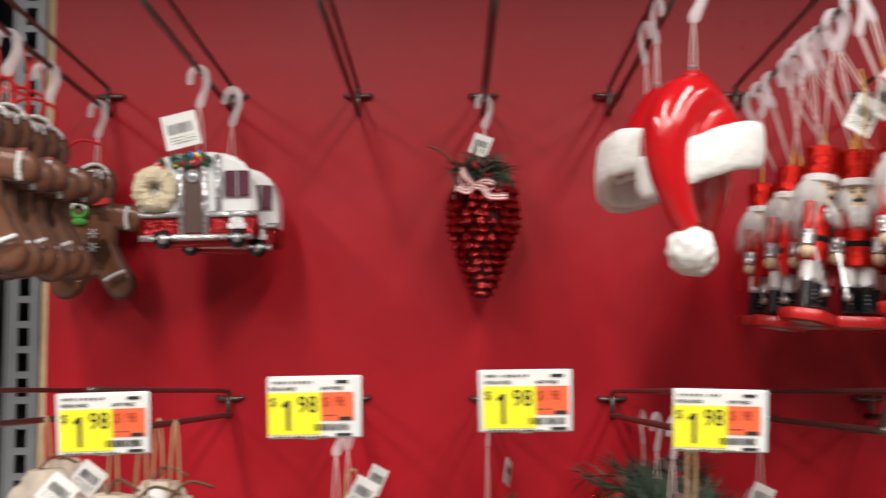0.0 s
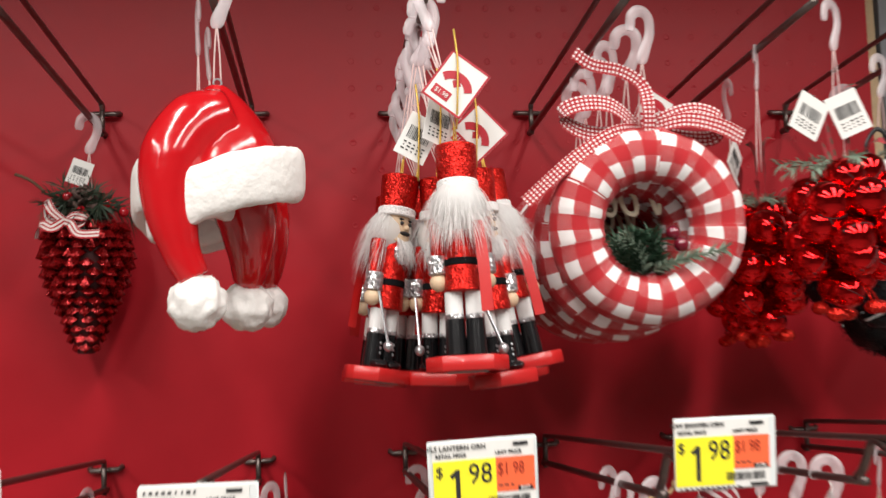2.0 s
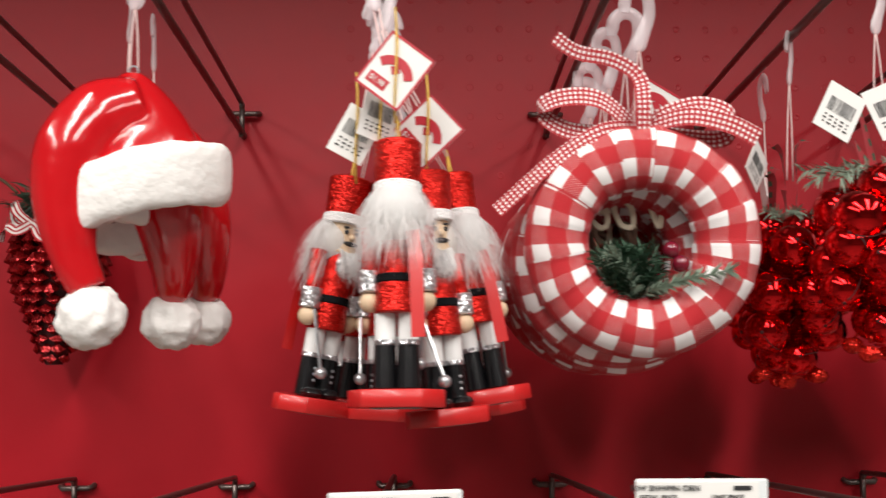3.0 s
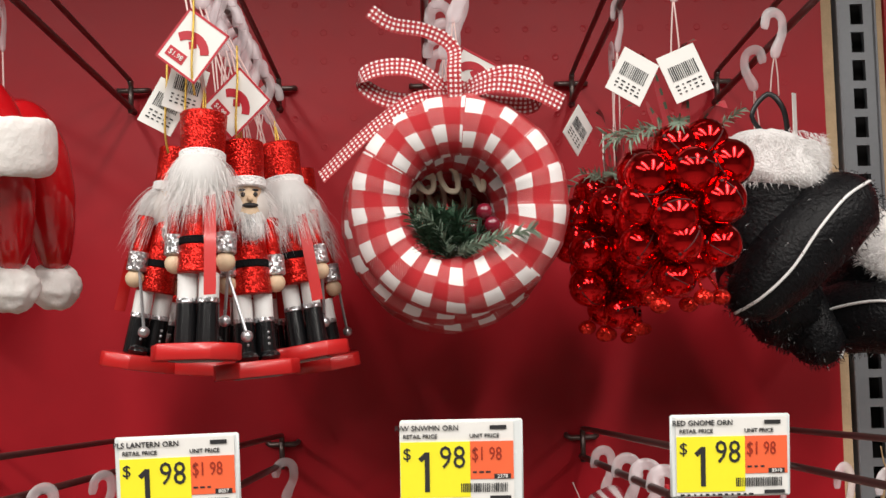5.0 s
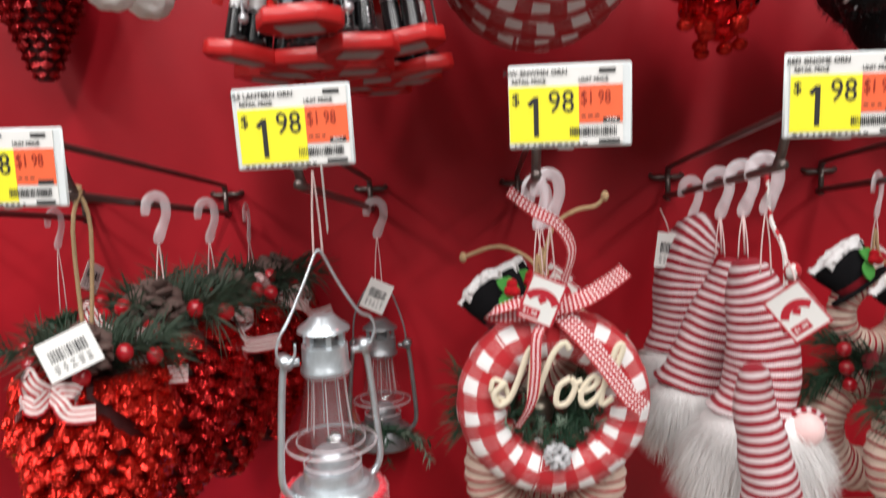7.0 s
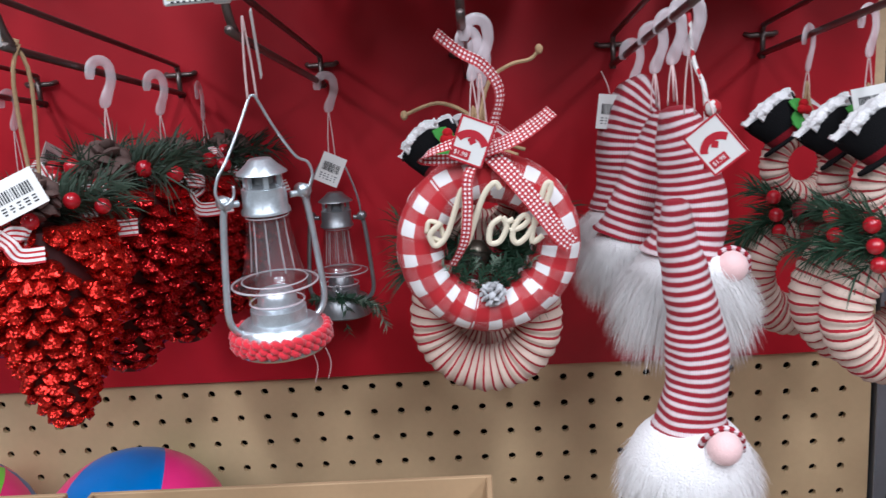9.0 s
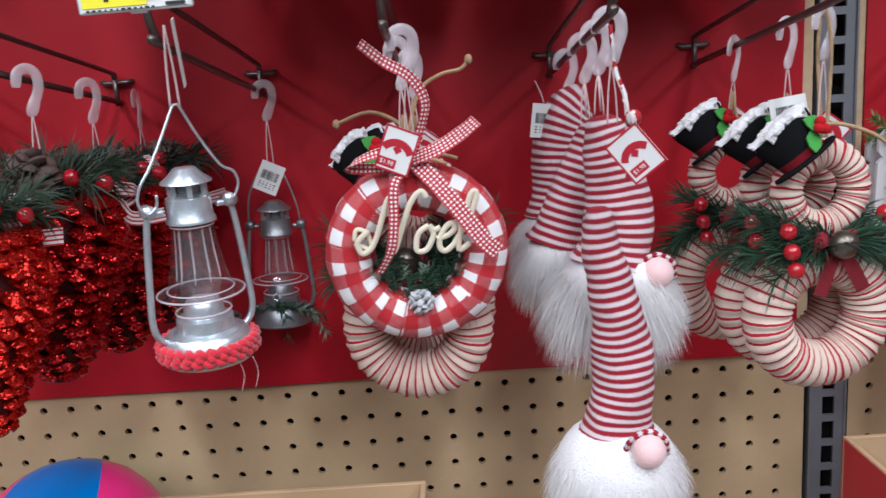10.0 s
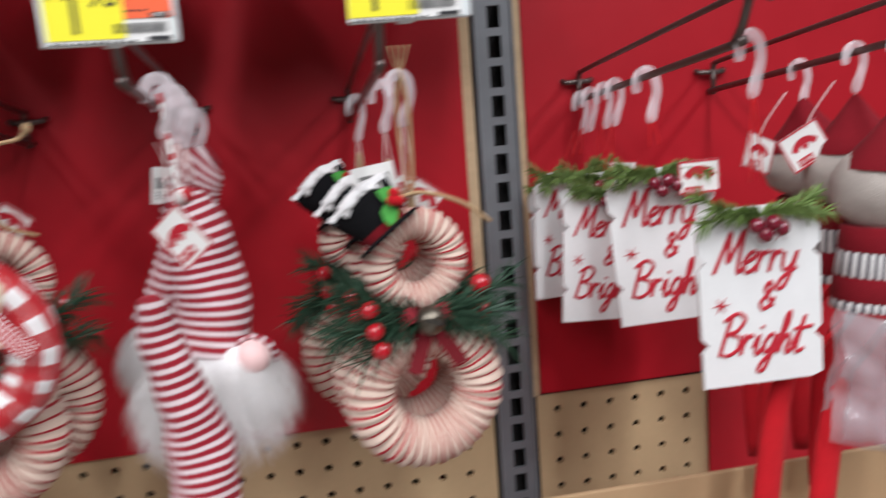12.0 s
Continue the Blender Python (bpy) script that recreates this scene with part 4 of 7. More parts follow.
# ---- gingham wreath ornaments ----
def gingham_wreath(m, drop=0.05, seedv=0, rz=0.0, bow=True):
    """Ring R 0.042 + 0.0165; its centre below the wire by drop + 0.058."""
    th = thing("gingham_wreath", "red and white buffalo-check wreath ornament with pine and a wooden word", "ornament", m, "gingham wreaths")
    hang(th, drop, rz)
    cz = -drop - 0.0575
    w = 17

    def fold(a, b):
        f = (a * w / (2 * math.pi)) % 1
        return 0.05 * (f - 0.5) + 0.03 * noise.noise(Vector((a * 4, b * 1.5, seedv)))

    bm = bm_new()
    ring(bm, 0.0422, 0.0163, 150, 20, (0, 0, cz), fold, 0.92, w, seedv)
    part("padded_ring", bm, "bigcheck", th, "red and white buffalo-check cloth ring")
    rnd = random.Random(seedv + 5)
    bm = bm_new()
    for k in range(9):
        sx = rnd.uniform(-0.020, 0.010)
        sprig(bm, [(sx * 0.5, -0.003, cz - 0.030), (sx, -0.007, cz - 0.020), (sx + rnd.uniform(-0.010, 0.012), -0.010, cz - 0.006)], 0.013, 80, rnd=rnd)
    part("pine_sprig", bm, "needle", th, "green pine sprig")
    bm = bm_new()
    sprig(bm, [(0.0, -0.01, cz - 0.026), (0.012, -0.015, cz - 0.020), (0.038, -0.020, cz - 0.014)], 0.0075, 190, rnd=rnd)
    sprig(bm, [(-0.006, -0.008, cz - 0.028), (-0.008, -0.012, cz - 0.014), (-0.017, -0.014, cz - 0.006)], 0.009, 70, rnd=rnd)
    part("frosted_sprig", bm, "frost", th, "frost-flecked pine sprig")
    berries("berry", [(0.014, -0.004, cz - 0.004), (0.018, -0.006, cz - 0.011)], 0.0044, "darkberry", th, "dark red berries")
    part("frosted_pine_cone", small_cone_bm((0.0, 0.014, cz - 0.026), 0.0085, seedv), "frostcone", th, "white-frosted little cone")
    part("wooden_word", script("Noel", 0.034, pose(-0.002, 0.018, cz + 0.008, 0, 0, 180), 0.0016, 0.0010), "ply", th, "pale plywood word")
    top = cz + 0.058
    if not bow:
        return th
    c = Vector((0, 0.004, top - 0.001))
    lab = "red and white gingham ribbon"
    for pts in (((0, 0, 0), (-0.020, -0.008, 0.014), (-0.040, -0.009, 0.015), (-0.050, -0.006, 0.009), (-0.036, -0.002, 0.0), (-0.014, 0, -0.002), (0, 0, 0)),
                ((0, 0, 0), (0.014, -0.008, 0.007), (0.030, -0.010, 0.010), (0.044, -0.010, 0.004), (0.040, -0.004, -0.006), (0.014, 0, -0.003), (0, 0, 0))):
        bm = bm_new()
        ribbon(bm, smooth_path([c + Vector(p) for p in pts], 6), (0.05, 0.35, 0.93), 0.0105)
        part("bow_loop", bm, "checkribbon", th, lab)
    for pts in (((0, 0, 0), (-0.02, -0.012, -0.003), (-0.042, -0.010, -0.0155), (-0.072, -0.006, -0.041)), ((0, 0, 0), (0.02, -0.014, 0.004), (0.040, -0.016, 0.000), (0.055, -0.014, -0.007))):
        bm = bm_new()
        ribbon(bm, smooth_path([c + Vector(p) for p in pts], 5), (0.3, 0.2, 0.9), 0.0095, 0.15)
        part("bow_tail", bm, "checkribbon", th, lab)
    bm = bm_new()
    ribbon(bm, smooth_path([c + Vector(p) for p in ((0, -0.012, -0.003), (0, -0.013, 0.012), (-0.001, -0.006, 0.026), (-0.014, -0.008, 0.034), (-0.032, -0.012, 0.037), (-0.043, -0.014, 0.044))], 5), (0.75, 0.1, 0.6), 0.0075)
    part("hanging_ribbon", bm, "checkribbon", th, lab)
    brand_tag(th, pose(0.010, 0.010, top + 0.012, 0, 25, 20), 0.024, 0.022)
    return th


top_y = (-0.240, -0.213, -0.187, -0.161, -0.136, -0.112)
for i, y in enumerate(top_y):
    z = wire_z("top", y)
    top = (1.5535, 1.547, 1.541, 1.544, 1.539, 1.542)[i]
    gingham_wreath(pose(0.254 + (0.0165, 0.017, 0.011, 0.014, 0.010, 0.012)[i], y, z, (4, 4, 5, 3, 3, 1)[i], (0, 2, -1, 1, -1, 1)[i], (-4, 4, -6, 5, -3, 2)[i]) @ Matrix.Scale(1.11, 4), (z - top) / 1.11, 11 + i, (20, -10, 30, 5, 15, -20)[i], i < 1)


# ---- the hanging word wreath of the lower row, seen from its front ----
def noel_wreath(m, drop):
    th = thing("noel_wreath", "red and white buffalo-check wreath ornament with a pale wooden Noel sign", "ornament", m)
    hang(th, drop - 0.004, 10)
    cz = -drop - 0.0575

    def fold(a, b):
        f = (a * 17 / (2 * math.pi)) % 1
        return 0.05 * (f - 0.5) + 0.03 * noise.noise(Vector((a * 4, b * 1.5, 3)))

    bm = bm_new()
    ring(bm, 0.0420, 0.0158, 150, 20, (0, 0, cz), fold, 0.92, 17, 77)
    part("padded_ring", bm, "check", th, "red and white buffalo-check cloth ring")
    part("wooden_word", script("Noel", 0.036, pose(0.001, -0.0185, cz + 0.004, 4, 2, 0), 0.0018, 0.0012), "ply", th, "pale plywood cut-out word", False)
    bm = bm_new()
    tube(bm, smooth_path([(-0.038, -0.0165, cz + 0.012), (-0.028, -0.0165, cz + 0.007), (-0.03, -0.0165, cz + 0.017), (-0.036, -0.0165, cz + 0.020), (-0.038, -0.0165, cz + 0.013)], 4), 0.0016, 6)
    part("flourish", bm, "ply", th)
    rnd = random.Random(4)
    bm = bm_new()
    for k in range(9):
        a = radians(195 + 150 * k / 8)
        b = a + rnd.uniform(-0.5, 0.5)
        p = Vector((0.030 * math.cos(a), -0.006, cz + 0.030 * math.sin(a)))
        q = p + Vector((-0.014 * math.cos(b), -0.006, 0.016))
        sprig(bm, [p, (p + q) / 2 + Vector((0, -0.003, 0)), q], 0.0075, 60, rnd=rnd)
    part("pine_sprig", bm, "needle", th, "dark green pine sprigs")
    bm = bm_new()
    for k in range(5):
        p = Vector((-0.024 + 0.012 * k, -0.008, cz - 0.018))
        sprig(bm, [p, p + Vector((rnd.uniform(-0.008, 0.008), -0.004, 0.010))], 0.006, 34, r=0.0003, rnd=rnd)
    part("frosted_sprig", bm, "frost", th)
    part("frosted_pine_cone", small_cone_bm((0.0, -0.014, cz - 0.029), 0.0085, 3), "frostcone", th, "white-frosted little cone")
    top = cz + 0.056
    c = Vector((0, -0.013, top + 0.004))
    lab = "red and white gingham ribbon"
    for pts, w in ((((0, 0, 0), (-0.016, -0.006, 0.006), (-0.034, -0.004, 0.001), (-0.036, 0, -0.003), (-0.012, 0, -0.004), (0, 0, 0)), 0.007),
                   (((0, 0, 0), (0.016, -0.004, 0.006), (0.030, -0.004, 0.014), (0.040, -0.003, 0.021)), 0.012),
                   (((0, 0, 0), (0.012, -0.008, -0.012), (0.026, -0.012, -0.030), (0.040, -0.013, -0.050), (0.048, -0.012, -0.058)), 0.0105),
                   (((0, 0, 0), (-0.011, -0.010, -0.012), (-0.013, -0.013, -0.034), (-0.016, -0.013, -0.052), (-0.024, -0.012, -0.066)), 0.0065),
                   (((0, 0, 0), (0.006, 0.0, 0.016), (0.010, -0.002, 0.034), (0.002, -0.004, 0.049), (-0.012, -0.007, 0.058), (-0.025, -0.01, 0.069)), 0.007)):
        bm = bm_new()
        ribbon(bm, smooth_path([c + Vector(p) for p in pts], 6), (0.72, 0.3, 0.62), w, 0.25)
        part("ribbon", bm, "checkribbon", th, lab)
    brand_tag(th, pose(-0.008, -0.022, top + 0.011, 0, 22, -10), 0.021, 0.027)
    return th


noel_wreath(pose(0.263, -0.240, wire_z("low", -0.240), 3, 0, 3), wire_z("low", -0.240) - 1.2505)


# ---- candy-striped snowman wreaths: two bound rings, a felt hat, pine, berries and a bell ----
def snowman_wreath(m, drop, seedv=0, twine=False):
    th = thing("snowman_wreath", "candy-striped double-ring snowman wreath with a black felt top hat", "ornament", m, "snowman wreaths")
    hang(th, drop - 0.012, 15 + seedv * 9 % 30)
    rnd = random.Random(seedv)

    def bound(a, b):
        return 0.05 * math.sin(a * 34) + 0.05 * noise.noise(Vector((a * 5, b, seedv)))

    z1, z2 = -drop - 0.030, -drop - 0.112
    for z, R, r, nm in ((z1, 0.0235, 0.0100, "upper_ring"), (z2, 0.0360, 0.0158, "lower_ring")):
        bm = bm_new()
        ring(bm, R, r, 170, 18, (0, 0, z), bound, 1.0)
        part(nm, bm, "candy", th, "cream cloth ring with thin red stripes")
    # felt hat tipped to one side: a narrow brim, a crown that widens upward, fleece heaped on its top
    hm = pose(-0.016, -0.009, z1 + 0.020, -16, -36, 0)
    bm = bm_new()
    lathe(bm, [(0.0225, 0), (0.0232, 0.0010), (0.0225, 0.0020), (0.0145, 0.0026)], 26, sy=0.75)
    part("hat_brim", bm, "felt", th, "black felt brim", True, hm)
    bm = bm_new()
    lathe(bm, [(0.0150, 0.002), (0.0165, 0.008)], 26, sy=0.75)
    part("hat_band", bm, "redfelt", th, "dark red felt band", True, hm)
    bm = bm_new()
    lathe(bm, [(0.0164, 0.0075), (0.0205, 0.020), (0.0215, 0.0265), (0.0005, 0.0265)], 26, sy=0.75)
    part("hat_crown", bm, "felt", th, "black felt crown", True, hm)
    for band, (y0, wid) in enumerate(((-0.0125, 0.0036), (-0.001, 0.0044))):
        bm = bm_new()
        half = 0.0212 * math.sqrt(max(0.05, 1 - (y0 / 0.0165) ** 2))
        tube(bm, smooth_path([(-half, y0, 0.0262), (-half * 0.4, y0 - 0.0012, 0.0290), (half * 0.4, y0 - 0.0008, 0.0288), (half, y0, 0.0262)], 8), wid, 10, flat=0.7)
        for v in bm.verts:
            v.co += Vector((noise.noise(v.co * 330), noise.noise(v.co * 330 + Vector((3, 0, 0))), noise.noise(v.co * 330 + Vector((0, 5, 0))))) * 0.0024
        part("hat_trim", bm, "fur_core", th, "white fleece trim", True, hm)
    for s, rot in ((-1, 40), (1, -35)):
        bm = bm_new()
        plate(bm, [(0, -0.007), (0.004, -0.003), (0.0052, 0.002), (0.003, 0.006), (0, 0.009), (-0.003, 0.006), (-0.0052, 0.002), (-0.004, -0.003)], 0.001)
        part("holly_leaf", bm, "greenfelt", th, "green felt leaf", True, hm @ pose(0.010 + s * 0.004, -0.0150, 0.012 + s * 0.004, 0, rot, 18))
    berries("holly_berry", [(0.0125, -0.0170, 0.013), (0.016, -0.0165, 0.0155), (0.0150, -0.017, 0.0105)], 0.0034, "redplush", th, "", hm)
    zm = (z1 - 0.0335 + z2 + 0.0518) / 2
    bm = bm_new()
    for s in (-1, 1):
        for k in range(6):
            e = (s * rnd.uniform(0.028, 0.054), rnd.uniform(-0.022, -0.004), zm + rnd.uniform(-0.026, 0.022))
            sprig(bm, [(0, -0.012, zm), (e[0] * 0.5, e[1] - 0.004, zm + (e[2] - zm) * 0.4), e], 0.025, 84, r=0.00042, lean=1.3, rnd=rnd)
    part("pine_sprig", bm, "needle", th, "long green pine needles")
    berries("berry", [(-0.036, -0.024, zm + 0.011), (-0.034, -0.025, zm - 0.002), (-0.031, -0.025, zm - 0.014)], 0.0054, "berry", th, "shiny red berries")
    berries("berry", [(0.037, -0.014, zm + 0.015), (0.038, -0.010, zm - 0.003)], 0.0062, "berry", th, "shiny red berries")
    for s in (-1, 1):
        bm = bm_new()
        ribbon(bm, smooth_path([(0, -0.016, zm - 0.004), (s * 0.010, -0.022, zm + 0.004), (s * 0.017, -0.018, zm - 0.003), (s * 0.009, -0.015, zm - 0.008), (0, -0.016, zm - 0.004)], 5), (0, 0.5, 0.85), 0.010)
        part("velvet_loop", bm, "velvet", th, "dark red velvet ribbon")
    for dx, dz in ((-0.010, -0.034), (0.020, -0.032)):
        bm = bm_new()
        ribbon(bm, smooth_path([(0, -0.016, zm - 0.004), (dx * 0.4, -0.020, zm + dz * 0.4), (dx, -0.018, zm + dz)], 5), (1, 0.2, 0.3), 0.009, 0.5)
        part("velvet_tail", bm, "velvet", th, "dark red velvet ribbon")
    bm = bm_new()
    ball(bm, (0, -0.026, zm), 0.0092, 18, 12)
    ring(bm, 0.0092, 0.0007, 30, 6, (0, -0.026, zm))
    bmesh.ops.rotate(bm, verts=[v for v in bm.verts], cent=(0, -0.026, zm), matrix=Matrix.Rotation(radians(70), 3, "X"))
    part("jingle_bell", bm, "oldbell", th, "dull bronze jingle bell")
    # dark bar on the surface paints the shade inside the bell's slot
    bm = bm_new()
    block(bm, (0, -0.0350, zm + 0.001), (0.011, 0.0012, 0.0012), rot=(0, 25, 0))
    part("bell_slot", bm, "dark", th, smooth=False)
    bm = bm_new()
    tube(bm, smooth_path([(-0.012, 0.002, z1 + 0.03), (-0.003, 0, -drop + 0.006), (0.0, 0, -drop + 0.03), (0.006, 0, -drop + 0.008), (0.028, -0.008, -drop - 0.002)] if not twine else
                         [(0.0, 0, 0.006), (0.003, -0.003, -0.020), (0.0015, -0.002, -drop - 0.002)], 5), 0.0013, 6)
    part("twine_loop", bm, "twine", th, "jute twine")
    if twine:
        bm = bm_new()
        tube(bm, smooth_path([(0.001, 0.003, 0.006), (-0.003, 0.002, -0.020), (0.0005, 0, -drop - 0.002)], 5), 0.0013, 6)
        tube(bm, smooth_path([(-0.012, -0.002, -drop + 0.008), (0.006, -0.004, -drop + 0.012), (0.03, -0.008, -drop + 0.004), (0.048, -0.010, -drop - 0.010)], 5), 0.0013, 6)
        for k in range(4):
            tube(bm, smooth_path([(0, 0, 0.004), (0.002 * (k - 1.5), -0.001, 0.010), (0.004 * (k - 1.5), -0.003, 0.020)], 3), 0.0005, 4)
        part("twine_tail", bm, "twine", th, "frayed jute twine")
        barcode_tag(th, pose(-0.019, 0.006, -drop + 0.020, -8, -6, 8), 5, 0.028, 0.021)
    brand_tag(th, pose(0.012, 0.012, -drop + 0.006, 12, 38, -10), 0.022, 0.02)
    if seedv == 6:
        for pts in (((0.0, 0.01, -drop + 0.012), (-0.006, 0.02, -drop + 0.024), (-0.028, 0.026, -drop + 0.033), (-0.052, 0.026, -drop + 0.026)), ((0.0, 0.01, -drop + 0.012), (0.008, 0.02, -drop + 0.044), (0.022, 0.028, -drop + 0.055), (0.036, 0.030, -drop + 0.058), (0.042, 0.030, -drop + 0.064))):
            bm = bm_new()
            tube(bm, smooth_path(pts, 5), 0.0014, 6)
            ball(bm, pts[-1], 0.0027, 8, 6, (1, 1, 1.3))
            part("twine_end", bm, "twine", th, "loose end of jute twine")
    return th


for i, (x, y, zt) in enumerate(((0.525, -0.216, 1.2435), (0.517, -0.180, 1.244), (0.506, -0.112, 1.246))):
    snowman_wreath(pose(x, y, wire_z("low", y), 0, (0, -1, 2)[i], (8, 4, 10)[i]), wire_z("low", y) - zt, i, i == 0)
for i, (x, y, zt, rz) in enumerate(((0.258, -0.200, 1.247, -8), (0.264, -0.150, 1.245, 12))):
    snowman_wreath(pose(x, y, wire_z("low", y), 0, 0, rz), wire_z("low", y) - zt, 6 + i)


# ---- red glitter pine cones ----
def cone_ornament(m, drop, radius, height, material, name_label, seedv, frill="stripe", twine=False):
    th = thing("pine_cone_ornament", name_label, "ornament", m, "red pine cones")
    if twine:
        bm = bm_new()
        tube(bm, smooth_path([(0.002, 0, 0.003), (-0.003, -0.003, -0.02), (-0.001, -0.002, -drop)], 4), 0.0013, 6)
        tube(bm, smooth_path([(-0.001, 0.002, 0.003), (0.005, 0.002, -0.02), (0.001, 0, -drop)], 4), 0.0013, 6)
        tube(bm, smooth_path([(-0.012, -0.001, 0.001), (-0.004, -0.002, 0.0045), (0.002, 0, 0.003)], 3), 0.0022, 6)
        part("twine_loop", bm, "twine", th, "jute twine loop")
    else:
        hang(th, drop, 20 + seedv * 17 % 40)
    big = radius > 0.037
    scales, core = cone_bm(-drop - 0.012, -drop - 0.012 - height, radius, 15 if big else 14, 19 if big else 17, height * 0.096, seedv, 0.14)
    part("scale_layer", scales, material, th, "glittering red cone scales")["kind"] = "stuff"
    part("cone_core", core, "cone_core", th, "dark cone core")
    rnd = random.Random(seedv)
    bm = bm_new()
    for k in range(14):
        a = rnd.uniform(0, 6.283)
        L = radius * rnd.uniform(0.6, 1.12)
        sprig(bm, [(0, 0, -drop - 0.008), (math.cos(a) * L * 0.5, math.sin(a) * L * 0.5, -drop + 0.004), (math.cos(a) * L, math.sin(a) * L, -drop - rnd.uniform(-0.016, 0.010))], radius * 0.52, 70, r=0.0005, rnd=rnd)
    part("pine_sprig", bm, "dryneedle", th, "dark green pine needles")
    part("brown_pine_cone", small_cone_bm((radius * 0.1, -radius * 0.45, -drop + 0.006), radius * 0.36, seedv), "cone", th, "small brown cone")
    berries("berry", [(-radius * 0.5, -radius * 0.5, -drop), (radius * 0.55, -radius * 0.35, -drop + 0.004), (radius * 0.2, -radius * 0.8, -drop - 0.004), (-radius * 0.75, 0.0, -drop + 0.004), (-radius * 0.15, -radius * 0.7, -drop + 0.008), (radius * 0.8, 0.0, -drop - 0.002)], radius * 0.11, "berry", th, "red berries")
    c = Vector((-radius * 0.15, -radius * 0.85, -drop - 0.012))
    for pts in (((0, 0, 0), (-0.25, -0.15, 0.25), (-0.42, -0.1, 0.5), (-0.36, -0.05, 0.05), (0, 0, 0)), ((0, 0, 0), (0.3, -0.15, 0.12), (0.6, -0.1, 0.05), (0.4, -0.05, -0.1), (0, 0, 0)),
                ((0, 0, 0), (0.3, -0.3, -0.1), (0.5, -0.3, -0.35), (1.0, -0.25, -0.35)), ((0, 0, 0), (-0.2, -0.25, -0.2), (-0.5, -0.2, -0.1), (-0.6, -0.2, -0.45))):
        bm = bm_new()
        ribbon(bm, smooth_path([c + Vector(p) * radius * (0.55 if twine else 0.85) for p in pts], 5), (0.15, 0.35, 0.9), radius * 0.2)
        part("ribbon", bm, "redstripe", th, "white ribbon with red stripes")
    return th


LB = "red glitter pine cone ornament with pine, berries and striped ribbon"
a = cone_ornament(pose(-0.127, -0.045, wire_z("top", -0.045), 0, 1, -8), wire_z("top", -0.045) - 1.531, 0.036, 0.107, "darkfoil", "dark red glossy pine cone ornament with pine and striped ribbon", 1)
bm = bm_new()
tube(bm, smooth_path([(-0.03, -0.012, -0.06), (-0.040, -0.015, -0.051), (-0.052, -0.016, -0.046)], 4), 0.0012, 6)
part("twig", bm, "stem", a, "pale broken twig")
barcode_tag(a, pose(-0.002, -0.012, -0.045, 0, 20, 0), 1, 0.018, 0.02)
z = wire_z("low", -0.268)
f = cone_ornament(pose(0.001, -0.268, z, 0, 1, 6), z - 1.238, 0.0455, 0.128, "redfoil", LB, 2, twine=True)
barcode_tag(f, pose(0.008, -0.047, 1.250 - z, -12, -24, 12), 3, 0.028, 0.021)
# cones further back take the darker red, which paints their shade
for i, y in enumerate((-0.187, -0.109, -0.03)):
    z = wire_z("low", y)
    cone_ornament(pose(0.012 + 0.006 * i, y, z, 0, 2 - 2 * i, 25 * i), z - (1.248, 1.243, 1.242)[i], 0.054, 0.132, "shadefoil", LB, 4 + i)


